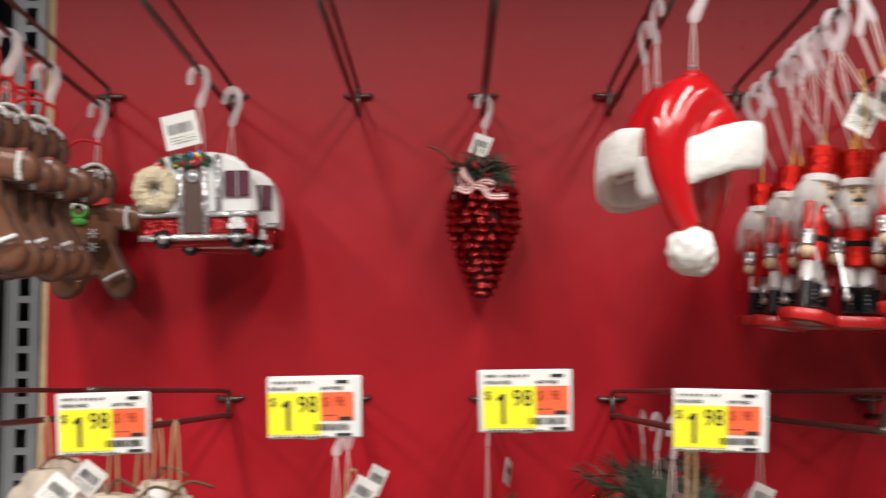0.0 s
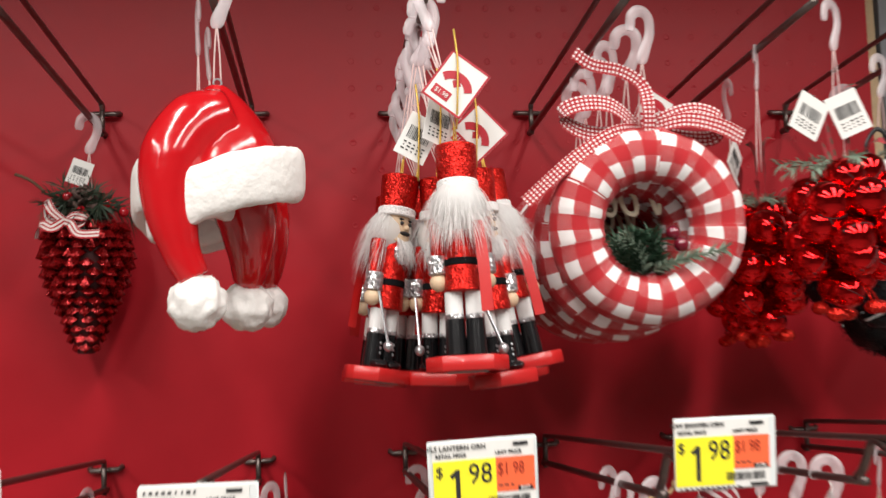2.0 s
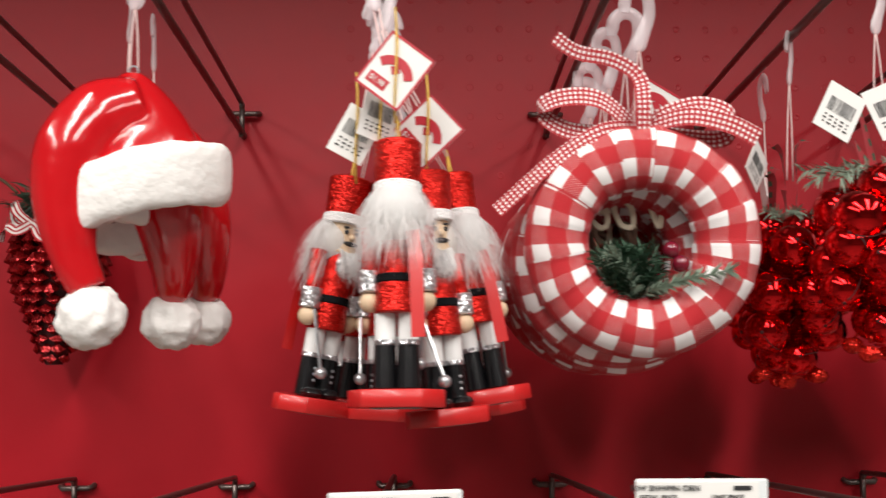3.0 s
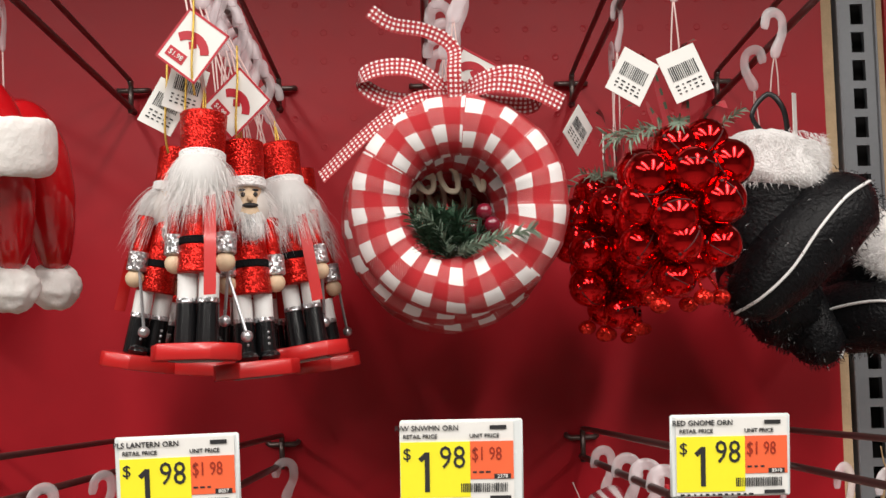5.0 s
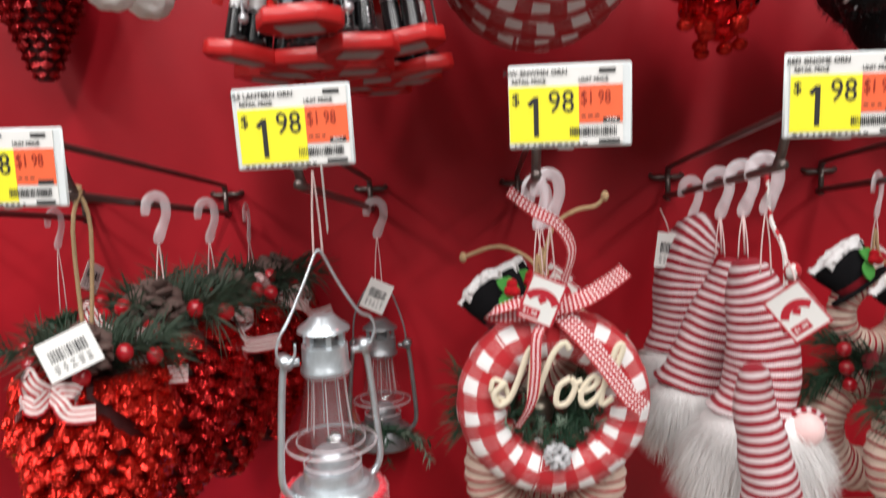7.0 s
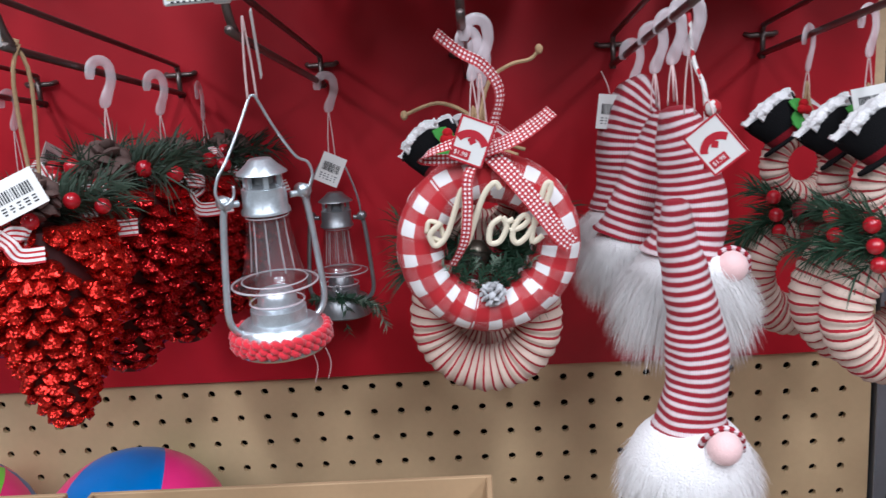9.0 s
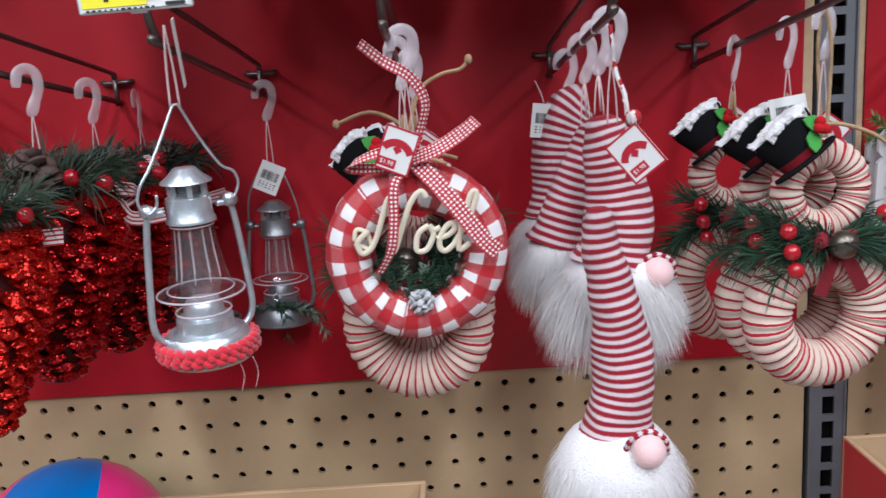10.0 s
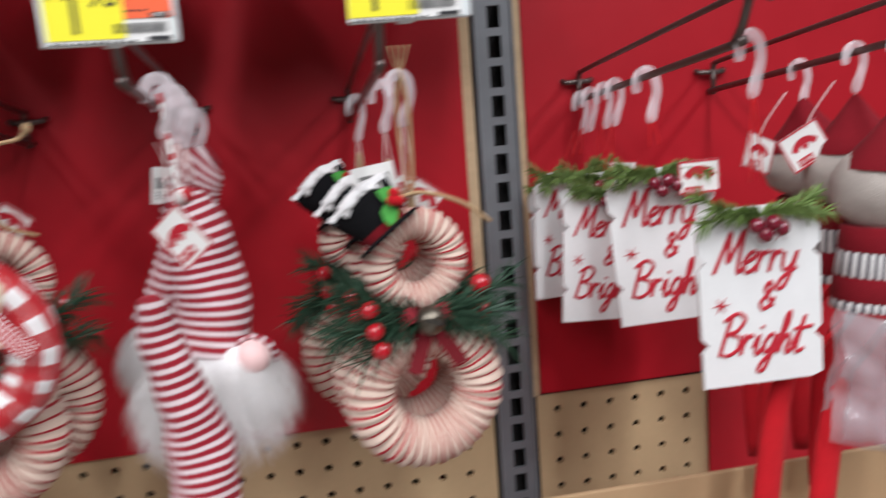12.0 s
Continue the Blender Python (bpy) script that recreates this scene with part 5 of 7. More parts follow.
# ---- glossy red caps with white brims ----
def santa_hat(m, drop, seedv=0, rz=0, wide=1.0, lift=0.0115, fat=(0.016, 0.0205, 0.0195, 0.0150, 0.0105, 0.0085)):
    th = thing("santa_hat_ornament", "glossy red Santa hat ornament with white sculpted brim and pompom", "ornament", m, "red hats")
    hang(th, drop, rz, gap=0.002)
    t = -drop
    # crown: flattened dome, hollow below, fluted where the tail folds over
    bm = bm_new()
    rows = []
    for j in range(15):
        f = j / 14
        zz = t - 0.064 * f
        r = 0.0365 * math.sin(min(1.0, f * 1.15 + 0.04) * math.pi / 2) ** 0.75
        row = []
        for k in range(36):
            a = 2 * math.pi * k / 36
            flute = 1 + 0.05 * math.cos(a * 3 + 0.6) * f + 0.03 * noise.noise(Vector((math.cos(a) * 2, math.sin(a) * 2, f * 2 + seedv)))
            row.append(bm.verts.new((r * flute * math.cos(a) - 0.002 * f, r * 0.72 * flute * math.sin(a), zz)))
        rows.append(row)
    for A, B in zip(rows, rows[1:]):
        for k in range(36):
            bm.faces.new((A[k], A[(k + 1) % 36], B[(k + 1) % 36], B[k]))
    bm.faces.new(rows[0])
    inner = [[bm.verts.new((v.co.x * 0.86, v.co.y * 0.82, v.co.z - 0.006 * (1 - j / 12))) for v in row] for j, row in enumerate(rows[2:])]
    for A, B in zip(inner, inner[1:]):
        for k in range(36):
            bm.faces.new((A[k], B[k], B[(k + 1) % 36], A[(k + 1) % 36]))
    bm.faces.new(inner[0][::-1])
    for k in range(36):
        bm.faces.new((rows[-1][k], rows[-1][(k + 1) % 36], inner[-1][(k + 1) % 36], inner[-1][k]))
    bmesh.ops.recalc_face_normals(bm, faces=bm.faces)
    # the tail swells out of the crown's shoulder and falls down one side, cast in one piece with it
    P = smooth_path([(0.006, -0.006, t - 0.020), (-0.010, -0.009, t - 0.026), (-0.0225, -0.014, t - 0.044), (-0.0255, -0.019, t - 0.068), (-0.021, -0.023, t - 0.092), (-0.014, -0.024, t - 0.108)], 5)
    tube(bm, P, [float(np.interp(i / (len(P) - 1), (0, 0.2, 0.4, 0.6, 0.8, 1), fat)) for i in range(len(P))], 20, flat=0.85)
    crown = part("crown", bm, "hatred", th, "glossy red painted crown and tail")
    re = crown.modifiers.new("cast", "REMESH")
    re.mode, re.voxel_size, re.use_smooth_shade = "VOXEL", 0.0014, True
    sm = crown.modifiers.new("round", "SMOOTH")
    sm.factor, sm.iterations = 0.5, 7
    # brim: thick rough band, dipping to the front
    bm = bm_new()
    nu, nv = 64, 18
    grid = []
    for i in range(nu):
        a = 2 * math.pi * i / nu
        row = []
        for j in range(nv):
            b = 2 * math.pi * j / nv
            q = 1 + 0.10 * noise.noise(Vector((math.cos(a) * 4, math.sin(a) * 4, math.cos(b) + seedv)))
            R = 0.0368 * wide + 0.0068 * q * math.copysign(abs(math.cos(b)) ** 0.7, math.cos(b))
            row.append(bm.verts.new((R * math.cos(a) + 0.005, R * 0.80 * math.sin(a), t - 0.0575 + 0.004 * math.sin(a) + 0.0158 * q * math.copysign(abs(math.sin(b)) ** 0.6, math.sin(b)) + lift * math.cos(a) - 0.0040 * math.cos(2 * a))))
        grid.append(row)
    for i in range(nu):
        for j in range(nv):
            bm.faces.new((grid[i][j], grid[(i + 1) % nu][j], grid[(i + 1) % nu][(j + 1) % nv], grid[i][(j + 1) % nv]))
    bmesh.ops.recalc_face_normals(bm, faces=bm.faces)
    part("brim", bm, "plush", th, "white textured brim")
    bm = bm_new()
    vs = bmesh.ops.create_icosphere(bm, subdivisions=4, radius=0.0150, matrix=pose(-0.0125, -0.024, t - 0.121))["verts"]
    for v in vs:
        d = v.co - Vector((-0.0125, -0.024, t - 0.121))
        v.co += d * (0.13 * noise.noise(d * 150) + 0.06 * noise.noise(d * 420))
    part("pompom", bm, "plush", th, "white textured pompom")
    bm = bm_new()
    ring(bm, 0.0022, 0.0006, 16, 6, (0, 0, t + 0.0012))
    part("eyelet", bm, "silver", th, "small metal eyelet")
    return th


for i, (x, y, zt, rx, ry, rz) in enumerate(((0.006, -0.278, 1.571, 3, 0, 10), (-0.010, -0.240, 1.568, 0, -1, 118), (-0.010, -0.202, 1.568, -2, 0, 120))):
    z = wire_z("top", y)
    santa_hat(pose(x, y, z, rx, ry, rz), z - zt, i, -15, (1.0, 1.06, 1.0)[i], (0.0115, -0.006, -0.006)[i], (0.016, 0.0205, 0.0195, 0.0150, 0.0105, 0.0085) if i == 0 else (0.016, 0.0215, 0.0230, 0.0200, 0.0140, 0.0090))


# ---- nutcracker figures ----
def nutcracker(m, drop, wire, seedv=0):
    rnd = random.Random(seedv)
    off = m.inverted() @ Vector(wire)
    B = Doll()
    t = -drop

    def cyl(nm, r0, r1, z0, z1, mt, c=(0, 0), seg=16, bev=0.0006):
        bm = bm_new()
        s = 1 if z1 > z0 else -1
        lathe(bm, [(r0 - bev, t + z0), (r0, t + z0 + s * bev), (r1, t + z1 - s * bev), (r1 - bev, t + z1)], seg, (c[0], c[1], 0))
        B.add(bm, mt, nm)

    bm = hanger_bm(rnd.uniform(-30, 30))
    bmesh.ops.translate(bm, verts=bm.verts, vec=off)
    B.add(bm, "hook_plastic", "hanger")
    bm = bm_new()
    for dx in (-0.0015, 0.0015):
        tube(bm, [(off.x + dx, off.y, off.z - 0.024), (dx * 0.4, 0, t + 0.012)], 0.0005, 5)
    B.add(bm, "string", "string")
    B.add(string_bm(t + 0.016, t, 0.0008), "gold", "cord")
    cyl("hat", 0.0110, 0.0120, -0.0215, 0, "redglit", seg=22)
    cyl("hat_band", 0.0118, 0.0118, -0.026, -0.0205, "fur_core", seg=22)
    cyl("head", 0.0095, 0.0090, -0.042, -0.024, "wood", seg=20)
    for s in (-1, 1):
        bm = bm_new()
        ball(bm, (s * 0.0034, -0.0088, t - 0.0305), 0.0013, 8, 6)
        ball(bm, (s * 0.0034, -0.0084, t - 0.028), 0.0018, 8, 5, (1.2, 0.5, 0.4))
        B.add(bm, "ink", "painted_mark")
    bm = bm_new()
    ball(bm, (0, -0.0098, t - 0.033), 0.0018, 8, 6)
    B.add(bm, "wood", "hand")
    bm = bm_new()
    ball(bm, (0, -0.0092, t - 0.0365), 0.0035, 10, 5, (1.3, 0.5, 0.4))
    B.add(bm, "ink", "painted_mark")
    cyl("coat", 0.0098, 0.0085, -0.066, -0.0415, "redglit", seg=22)
    cyl("belt", 0.0101, 0.0101, -0.0695, -0.065, "felt", seg=22)
    cyl("skirt", 0.0106, 0.0098, -0.0835, -0.069, "redglit", seg=22)
    for s in (-1, 1):
        cyl("arm", 0.0043, 0.0047, -0.064, -0.042, "redglit", (s * 0.0128, 0))
        cyl("cuff", 0.0056, 0.0054, -0.0735, -0.0625, "silverglit", (s * 0.0132, -0.001))
        bm = bm_new()
        ball(bm, (s * 0.0132, -0.001, t - 0.0775), 0.0052, 12, 8)
        B.add(bm, "wood", "hand")
        cyl("trouser_leg", 0.0050, 0.0050, -0.098, -0.083, "whitepaint", (s * 0.0056, 0))
        cyl("boot_band", 0.0053, 0.0053, -0.0985, -0.0955, "silverglit", (s * 0.0056, 0))
        cyl("boot", 0.0058, 0.0052, -0.1185, -0.098, "black", (s * 0.0056, 0))
        bm = bm_new()
        ball(bm, (s * 0.0056, -0.005, t - 0.1165), 0.0055, 10, 6, (1, 1.3, 0.6))
        B.add(bm, "black", "boot_toe")
        for k in range(3):
            bm = bm_new()
            ball(bm, (s * 0.0056, -0.0055, t - 0.104 - k * 0.003), 0.0008, 6, 4)
            B.add(bm, "silver", "stud")
    bm = bm_new()
    cut = [(x * 0.0195 + y2 * 0, y2 * 0.0150) for x, y2 in ((-1.15, -0.2), (-0.7, -1), (0.7, -1), (1.15, -0.2), (1.15, 0.2), (0.7, 1), (-0.7, 1), (-1.15, 0.2))]
    A_ = [bm.verts.new((x, y2, t - 0.1188)) for x, y2 in cut]
    f = bm.faces.new(A_)
    ex = bmesh.ops.extrude_face_region(bm, geom=[f])
    bmesh.ops.translate(bm, verts=[v for v in ex["geom"] if isinstance(v, bmesh.types.BMVert)], vec=(0, 0, -0.0080))
    bmesh.ops.recalc_face_normals(bm, faces=bm.faces)
    bmesh.ops.bevel(bm, geom=list(bm.edges), offset=0.0006, segments=1, affect="EDGES")
    B.add(bm, "redpaint", "base")
    bm = bm_new()
    block(bm, (0, 0, t - 0.1271), (0.022, 0.015, 0.0004))
    B.add(bm, "greyink", "base_label")
    # cape, staff, collar
    bm = bm_new()
    ribbon(bm, smooth_path([(-0.009, 0.011, t - 0.046), (-0.011, 0.0135, t - 0.066), (-0.012, 0.0140, t - 0.096)], 4), (1, 0, 0), 0.0062)
    ribbon(bm, smooth_path([(-0.0092, 0.0114, t - 0.046), (-0.0112, 0.0139, t - 0.066), (-0.0122, 0.0144, t - 0.096)], 4), (1, 0, 0), 0.0062)
    B.add(bm, "redpaint", "cape")
    bm = bm_new()
    tube(bm, [(-0.0132, -0.006, t - 0.074), (-0.0085, -0.014, t - 0.104)], 0.0009, 6)
    ball(bm, (-0.0083, -0.0145, t - 0.106), 0.0031, 10, 8)
    B.add(bm, "silver", "stud")
    bm = bm_new()
    ball(bm, (0, -0.009, t - 0.049), 0.006, 10, 8, (1.1, 0.6, 1.1))
    B.add(bm, "silverglit", "collar")
    # hair round the back of the head and a beard
    roots = []
    for k in range(1500):
        a = rnd.uniform(-0.35, math.pi + 0.35)
        zz = t - rnd.uniform(0.022, 0.043)
        roots.append(((0.0092 * math.cos(a), 0.0092 * math.sin(a), zz), (math.cos(a), math.sin(a), -0.75)))
    bm = bm_new()
    strands(bm, roots, 0.025, 0.00034, 1.8, rnd, 4, 0.42)
    ball(bm, (0, 0.004, t - 0.036), 0.0138, 16, 12, (1.12, 0.95, 1.1))
    roots = [((rnd.uniform(-0.006, 0.006), -0.0085, t - 0.040), (rnd.uniform(-0.3, 0.3), -0.7, -0.8)) for _ in range(260)]
    strands(bm, roots, 0.019, 0.00032, 1.5, rnd, 3, 0.3)
    B.add(bm, "fur", "hair")
    return B.done("nutcracker_figurine", "wooden nutcracker ornament with red glitter coat and white hair", "ornament", m, "nutcrackers")


# hat top x, y, z, lean forward, lean to the side, turn
for i, (x, y, zt, rx, ry, rz) in enumerate(((0.138, -0.284, 1.533, -7, 0, 172), (0.111, -0.233, 1.524, -5, 9, 42), (0.166, -0.227, 1.527, -6, -9, 176), (0.152, -0.262, 1.522, -5, -5, 28),
                                        (0.134, -0.235, 1.522, -2, 2, -20), (0.146, -0.205, 1.520, -3, -3, 200), (0.170, -0.190, 1.518, 0, -9, 150), (0.124, -0.196, 1.520, -4, 6, 160), (0.110, -0.180, 1.518, -4, 8, 20),
                                        (0.150, -0.165, 1.518, -4, -5, 10), (0.130, -0.150, 1.518, -4, 2, 200), (0.164, -0.140, 1.518, -2, -7, 30), (0.138, -0.112, 1.518, -3, 1, 170), (0.122, -0.086, 1.518, -2, 3, 20), (0.146, -0.062, 1.518, -2, -2, 200))):
    hy = y + 0.01
    z = wire_z("top", hy)
    drop = z - zt
    nutcracker(pose(x, y, zt, 0, ry, 0) @ pose(0, 0, 0, rx, 0, 0) @ pose(0, 0, drop, 0, 0, rz), drop, (0.127 + 0.0007 * (i % 3 - 1), hy, z), i)
# paper tags of the nutcrackers hang from their cords
for i, (p, kindt) in enumerate((((0.137, -0.301, 1.5705, 0, 38, -6), "b"), ((0.152, -0.272, 1.548, 0, 48, -12), "b"), ((0.1170, -0.280, 1.545, 0, 28, 6), "c"), ((0.129, -0.285, 1.553, 0, 15, 30), "c"))):
    th = thing("paper_tag", "white card tag with a red arch on a gold cord" if kindt == "b" else "white barcode tag on a gold cord", "tag", pose(*p[:3]), "nutcracker tags")
    if kindt == "b":
        brand_tag(th, pose(0, 0, -0.006, *p[3:]), 0.026, 0.030)
    else:
        barcode_tag(th, pose(0, 0, -0.006, *p[3:]), 40 + i, 0.019, 0.026)
    bm = bm_new()
    tube(bm, smooth_path([(0, 0.002, 0.026), (0.001, -0.0015, 0.006), (0.0, -0.0015, -0.018), (0.0, 0.004, -0.03)], 4), 0.0006, 5)
    part("cord", bm, "gold", th, "gold cord")


# ---- clusters of red jingle bells ----
def bell_cluster(m, drop, seedv=0, full=True):
    th = thing("bell_cluster", "cluster of shiny red jingle bells with a plaid ribbon loop", "ornament", m, "bell clusters")
    hang(th, drop - 0.02, 25)
    rnd = random.Random(seedv)
    t = -drop
    bm0 = None
    for ringi, (zz, R, n, r) in enumerate(((-0.012, 0.014, 3, 0.0128), (-0.029, 0.025, 6, 0.0134), (-0.050, 0.027, 7, 0.0130), (-0.068, 0.021, 5, 0.0124), (-0.083, 0.009, 3, 0.0108))):
        for k in range(n):
            a = 2 * math.pi * (k + 0.5 * (ringi % 2)) / n + rnd.uniform(-0.2, 0.2)
            if bm0 is None:
                b = bm_new()
                ball(b, (0, 0, 0), 1.0, 24, 16)
                ring(b, 1.0, 0.02, 32, 6)
                bmesh.ops.rotate(b, verts=b.verts, matrix=Matrix.Rotation(radians(90), 3, "X"))
                shiny = len(b.faces)
                for q in range(1):
                    for side in (-1, 1):
                        tube(b, [Matrix.Rotation(q * math.pi / 2, 3, "Y") @ Vector((math.sin(w) * 1.0, side * math.cos(w) * 1.0, 0)) for w in np.linspace(-0.6, 0.6, 7)], 0.03, 6)
                        for w in (-0.8, 0.8):
                            p = Matrix.Rotation(q * math.pi / 2, 3, "Y") @ Vector((math.sin(w) * 0.93, side * math.cos(w) * 0.93, 0))
                            ball(b, p, 0.11, 8, 6)
                # slots and holes are solid, coloured near-black for the shade inside the bell
                b.faces.ensure_lookup_table()
                for face in b.faces[shiny:]:
                    face.material_index = 1
                bm0 = finish(b, "bell", ["chrome_red", "cone_core"])
            q = new("bell", bm0)
            q.parent = th
            jit = Vector((rnd.uniform(-0.003, 0.003), rnd.uniform(-0.003, 0.003), rnd.uniform(-0.005, 0.005)))
            q.matrix_basis = Matrix.Translation(Vector((R * math.cos(a), R * math.sin(a) * 0.85, t + zz)) + jit) @ pose(0, 0, 0, rnd.uniform(-60, 60), rnd.uniform(-60, 60), 0) @ Matrix.Diagonal((r, r, r, 1))
    for k in range(5):
        a = k * 1.257
        bm = bm_new()
        x, y = 0.02 * math.cos(a), 0.014 * math.sin(a)
        ball(bm, (x, y, t - 0.098 - 0.004 * (k % 2)), 0.0058, 8, 6, (1, 1, 0.8))
        tube(bm, [(x * 0.5, y * 0.5, t - 0.08), (x, y, t - 0.096)], 0.0008, 5)
        part("star_bell", bm, "redfoil", th, "small red star bead")
    bm = bm_new()
    for k in range(4):
        a = rnd.uniform(2.2, 4.6)
        e = (0.046 * math.cos(a) + 0.004, 0.03 * math.sin(a), t - 0.002 - 0.012 * rnd.random())
        sprig(bm, [(0, 0, t - 0.014), (e[0] * 0.5, e[1] * 0.5, t - 0.004), e], 0.008, 60, rnd=rnd)
    sprig(bm, [(0.01, 0, t - 0.01), (0.026, -0.004, t + 0.000), (0.034, -0.006, t + 0.006)], 0.006, 50, rnd=rnd)
    part("frosted_sprig", bm, "frost", th, "frosted green fir sprigs")
    for pts in (((-0.003, 0, -0.012), (-0.010, -0.004, 0.012), (-0.016, -0.006, 0.032), (-0.020, -0.004, 0.038)), ((0.004, 0, -0.012), (0.004, -0.002, 0.016), (0.002, -0.003, 0.040), (0.010, -0.005, 0.046)),
                ((0.006, 0, -0.008), (0.016, -0.008, 0.006), (0.024, -0.010, 0.008)), ((-0.004, 0, -0.010), (-0.016, -0.008, 0.002), (-0.020, -0.010, 0.010))):
        bm = bm_new()
        ribbon(bm, smooth_path([Vector(p) + Vector((0, 0, t)) for p in pts], 5), (0.9, 0.3, 0.1), 0.0065, 0.9)
        part("plaid_ribbon", bm, "plaid", th, "dark red and green plaid ribbon")
    if full:
        barcode_tag(th, pose(-0.028, -0.012, t + 0.0235, 0, 28, 8), seedv + 9, 0.022, 0.026)
        barcode_tag(th, pose(0.003, -0.006, t + 0.0265, 0, -22, -6), seedv + 8, 0.022, 0.028)
    else:
        barcode_tag(th, pose(-0.034, -0.002, t + 0.024, 0, 38, 15), seedv + 9, 0.020, 0.026)
    return th


for i, (x, y, zt) in enumerate(((0.395, -0.255, 1.531), (0.380, -0.185, 1.512), (0.390, -0.120, 1.508))):
    z = wire_z("top", y)
    bell_cluster(pose(x, y, z, 0, (0, 3, -2)[i], 30 * i), z - zt, 3 + i * 5, i == 0)


# ---- plush black boots with white cuffs ----
def boot(m, drop, seedv=0, lay=0):
    th = thing("boot_ornament", "black plush boot ornament with white fur cuff and white piping", "ornament", m, "plush boots")
    hang(th, drop - 0.03, 10)
    rnd = random.Random(seedv)
    t = -drop

    def lump(pts, rs, mt, nm, lab, seg=20, wob=0.05):
        bm = bm_new()
        P = smooth_path(pts, 5)
        n = len(P)
        R = [float(np.interp(i / (n - 1), np.linspace(0, 1, len(rs)), rs)) for i in range(n)]
        tube(bm, P, R, seg)
        for v in bm.verts:
            v.co += Vector((noise.noise(v.co * 90), noise.noise(v.co * 90 + Vector((7, 0, 0))), noise.noise(v.co * 90 + Vector((0, 9, 0))))) * wob * 0.03
        bmesh.ops.recalc_face_normals(bm, faces=bm.faces)
        return part(nm, bm, mt, th, lab)

    lump([(-0.004, 0, t - 0.026), (-0.002, 0, t - 0.045), (-0.005, -0.002, t - 0.07), (-0.012, -0.004, t - 0.095), (-0.016, -0.004, t - 0.104)], (0.026, 0.030, 0.029, 0.027, 0.020, 0.008), "blackfur", "shaft", "black plush shaft")
    lump([(-0.032, -0.014, t - 0.116), (-0.024, -0.018, t - 0.106), (-0.005, -0.020, t - 0.083), (0.018, -0.020, t - 0.059), (0.040, -0.018, t - 0.043), (0.053, -0.016, t - 0.036)], (0.007, 0.017, 0.023, 0.027, 0.027, 0.022, 0.008), "blackfur", "foot", "black plush foot")
    bm = bm_new()
    tube(bm, smooth_path([(0.042, -0.038, t - 0.031), (0.021, -0.0460, t - 0.043), (0.003, -0.0475, t - 0.063), (-0.013, -0.0445, t - 0.088), (-0.029, -0.038, t - 0.106), (-0.038, -0.022, t - 0.116)], 6), 0.0010, 6)
    part("piping", bm, "whitepaint", th, "white piping")
    # cuff of white fur
    bm = bm_new()
    tube(bm, smooth_path([(-0.006, 0, t - 0.036), (-0.004, 0, t - 0.026), (-0.002, 0, t - 0.012), (-0.001, 0, t - 0.002), (0, 0, t + 0.002)], 4), [0.024, 0.029, 0.0325, 0.0335, 0.034, 0.034, 0.034, 0.0335, 0.033, 0.032, 0.031, 0.029, 0.027, 0.024, 0.02, 0.015, 0.008], 24)
    for v in bm.verts:
        v.co += Vector((noise.noise(v.co * 120), noise.noise(v.co * 120 + Vector((7, 0, 0))), noise.noise(v.co * 120 + Vector((0, 9, 0))))) * 0.003
    part("fur_cuff", bm, "fur_core", th, "white fur cuff")
    roots = []
    for _ in range(3600):
        a, h = rnd.uniform(0, 6.283), rnd.uniform(-0.034, 0.0)
        rr = 0.0325 - 0.25 * max(0, h + 0.008)
        roots.append(((rr * math.cos(a) - 0.002, rr * math.sin(a), t + h), (math.cos(a), math.sin(a), 0.2 * math.sin(h * 300))))
    bm = bm_new()
    strands(bm, roots, 0.0065, 0.00055, 0.9, rnd, 2, 0.9)
    part("fur", bm, "fur", th, "white fur")["kind"] = "stuff"
    bm = bm_new()
    tube(bm, smooth_path([(-0.003, 0, t), (-0.018, -0.004, t + 0.014), (-0.006, -0.002, t + 0.030), (0.004, -0.004, t + 0.020), (0.010, 0, t)], 5), 0.0018, 6, flat=0.3)
    part("ribbon_loop", bm, "blackribbon", th, "black ribbon loop")
    bm = bm_new()
    block(bm, (0, 0, 0), (0.013, 0.0005, 0.03))
    part("paper_tag", bm, "paper", th, "white paper tag", False, pose(0.012, -0.004, t + 0.016, 0, -12, 50))
    if seedv < 2:
        bm = bm_new()
        ball(bm, (-0.026, 0.004, t - 0.096) if seedv == 0 else (0.018, -0.034, t - 0.016), 0.009, 14, 10)
        part("red_pompom", bm, "redplush", th, "small red pompom")
    roots = []
    for ch in th.children:
        if ch.name.split(".")[0] in ("shaft", "foot"):
            for v in ch.data.vertices:
                for _ in range(4):
                    roots.append((v.co + Vector((rnd.uniform(-1, 1), rnd.uniform(-1, 1), rnd.uniform(-1, 1))) * 0.0025, v.normal))
    bm = bm_new()
    strands(bm, roots, 0.0042, 0.0006, 0.5, rnd, 2, 1.3)
    part("tinsel", bm, "tinsel", th, "glinting black tinsel pile")["kind"] = "stuff"
    turn = Matrix.Translation((0, 0, t)) @ pose(0, 0, 0, 0, lay, 0) @ Matrix.Translation((0, 0, -t))
    for ch in th.children:
        if lay and ch.name.split(".")[0] not in ("hanger", "string"):
            ch.matrix_basis = turn @ ch.matrix_basis
    return th


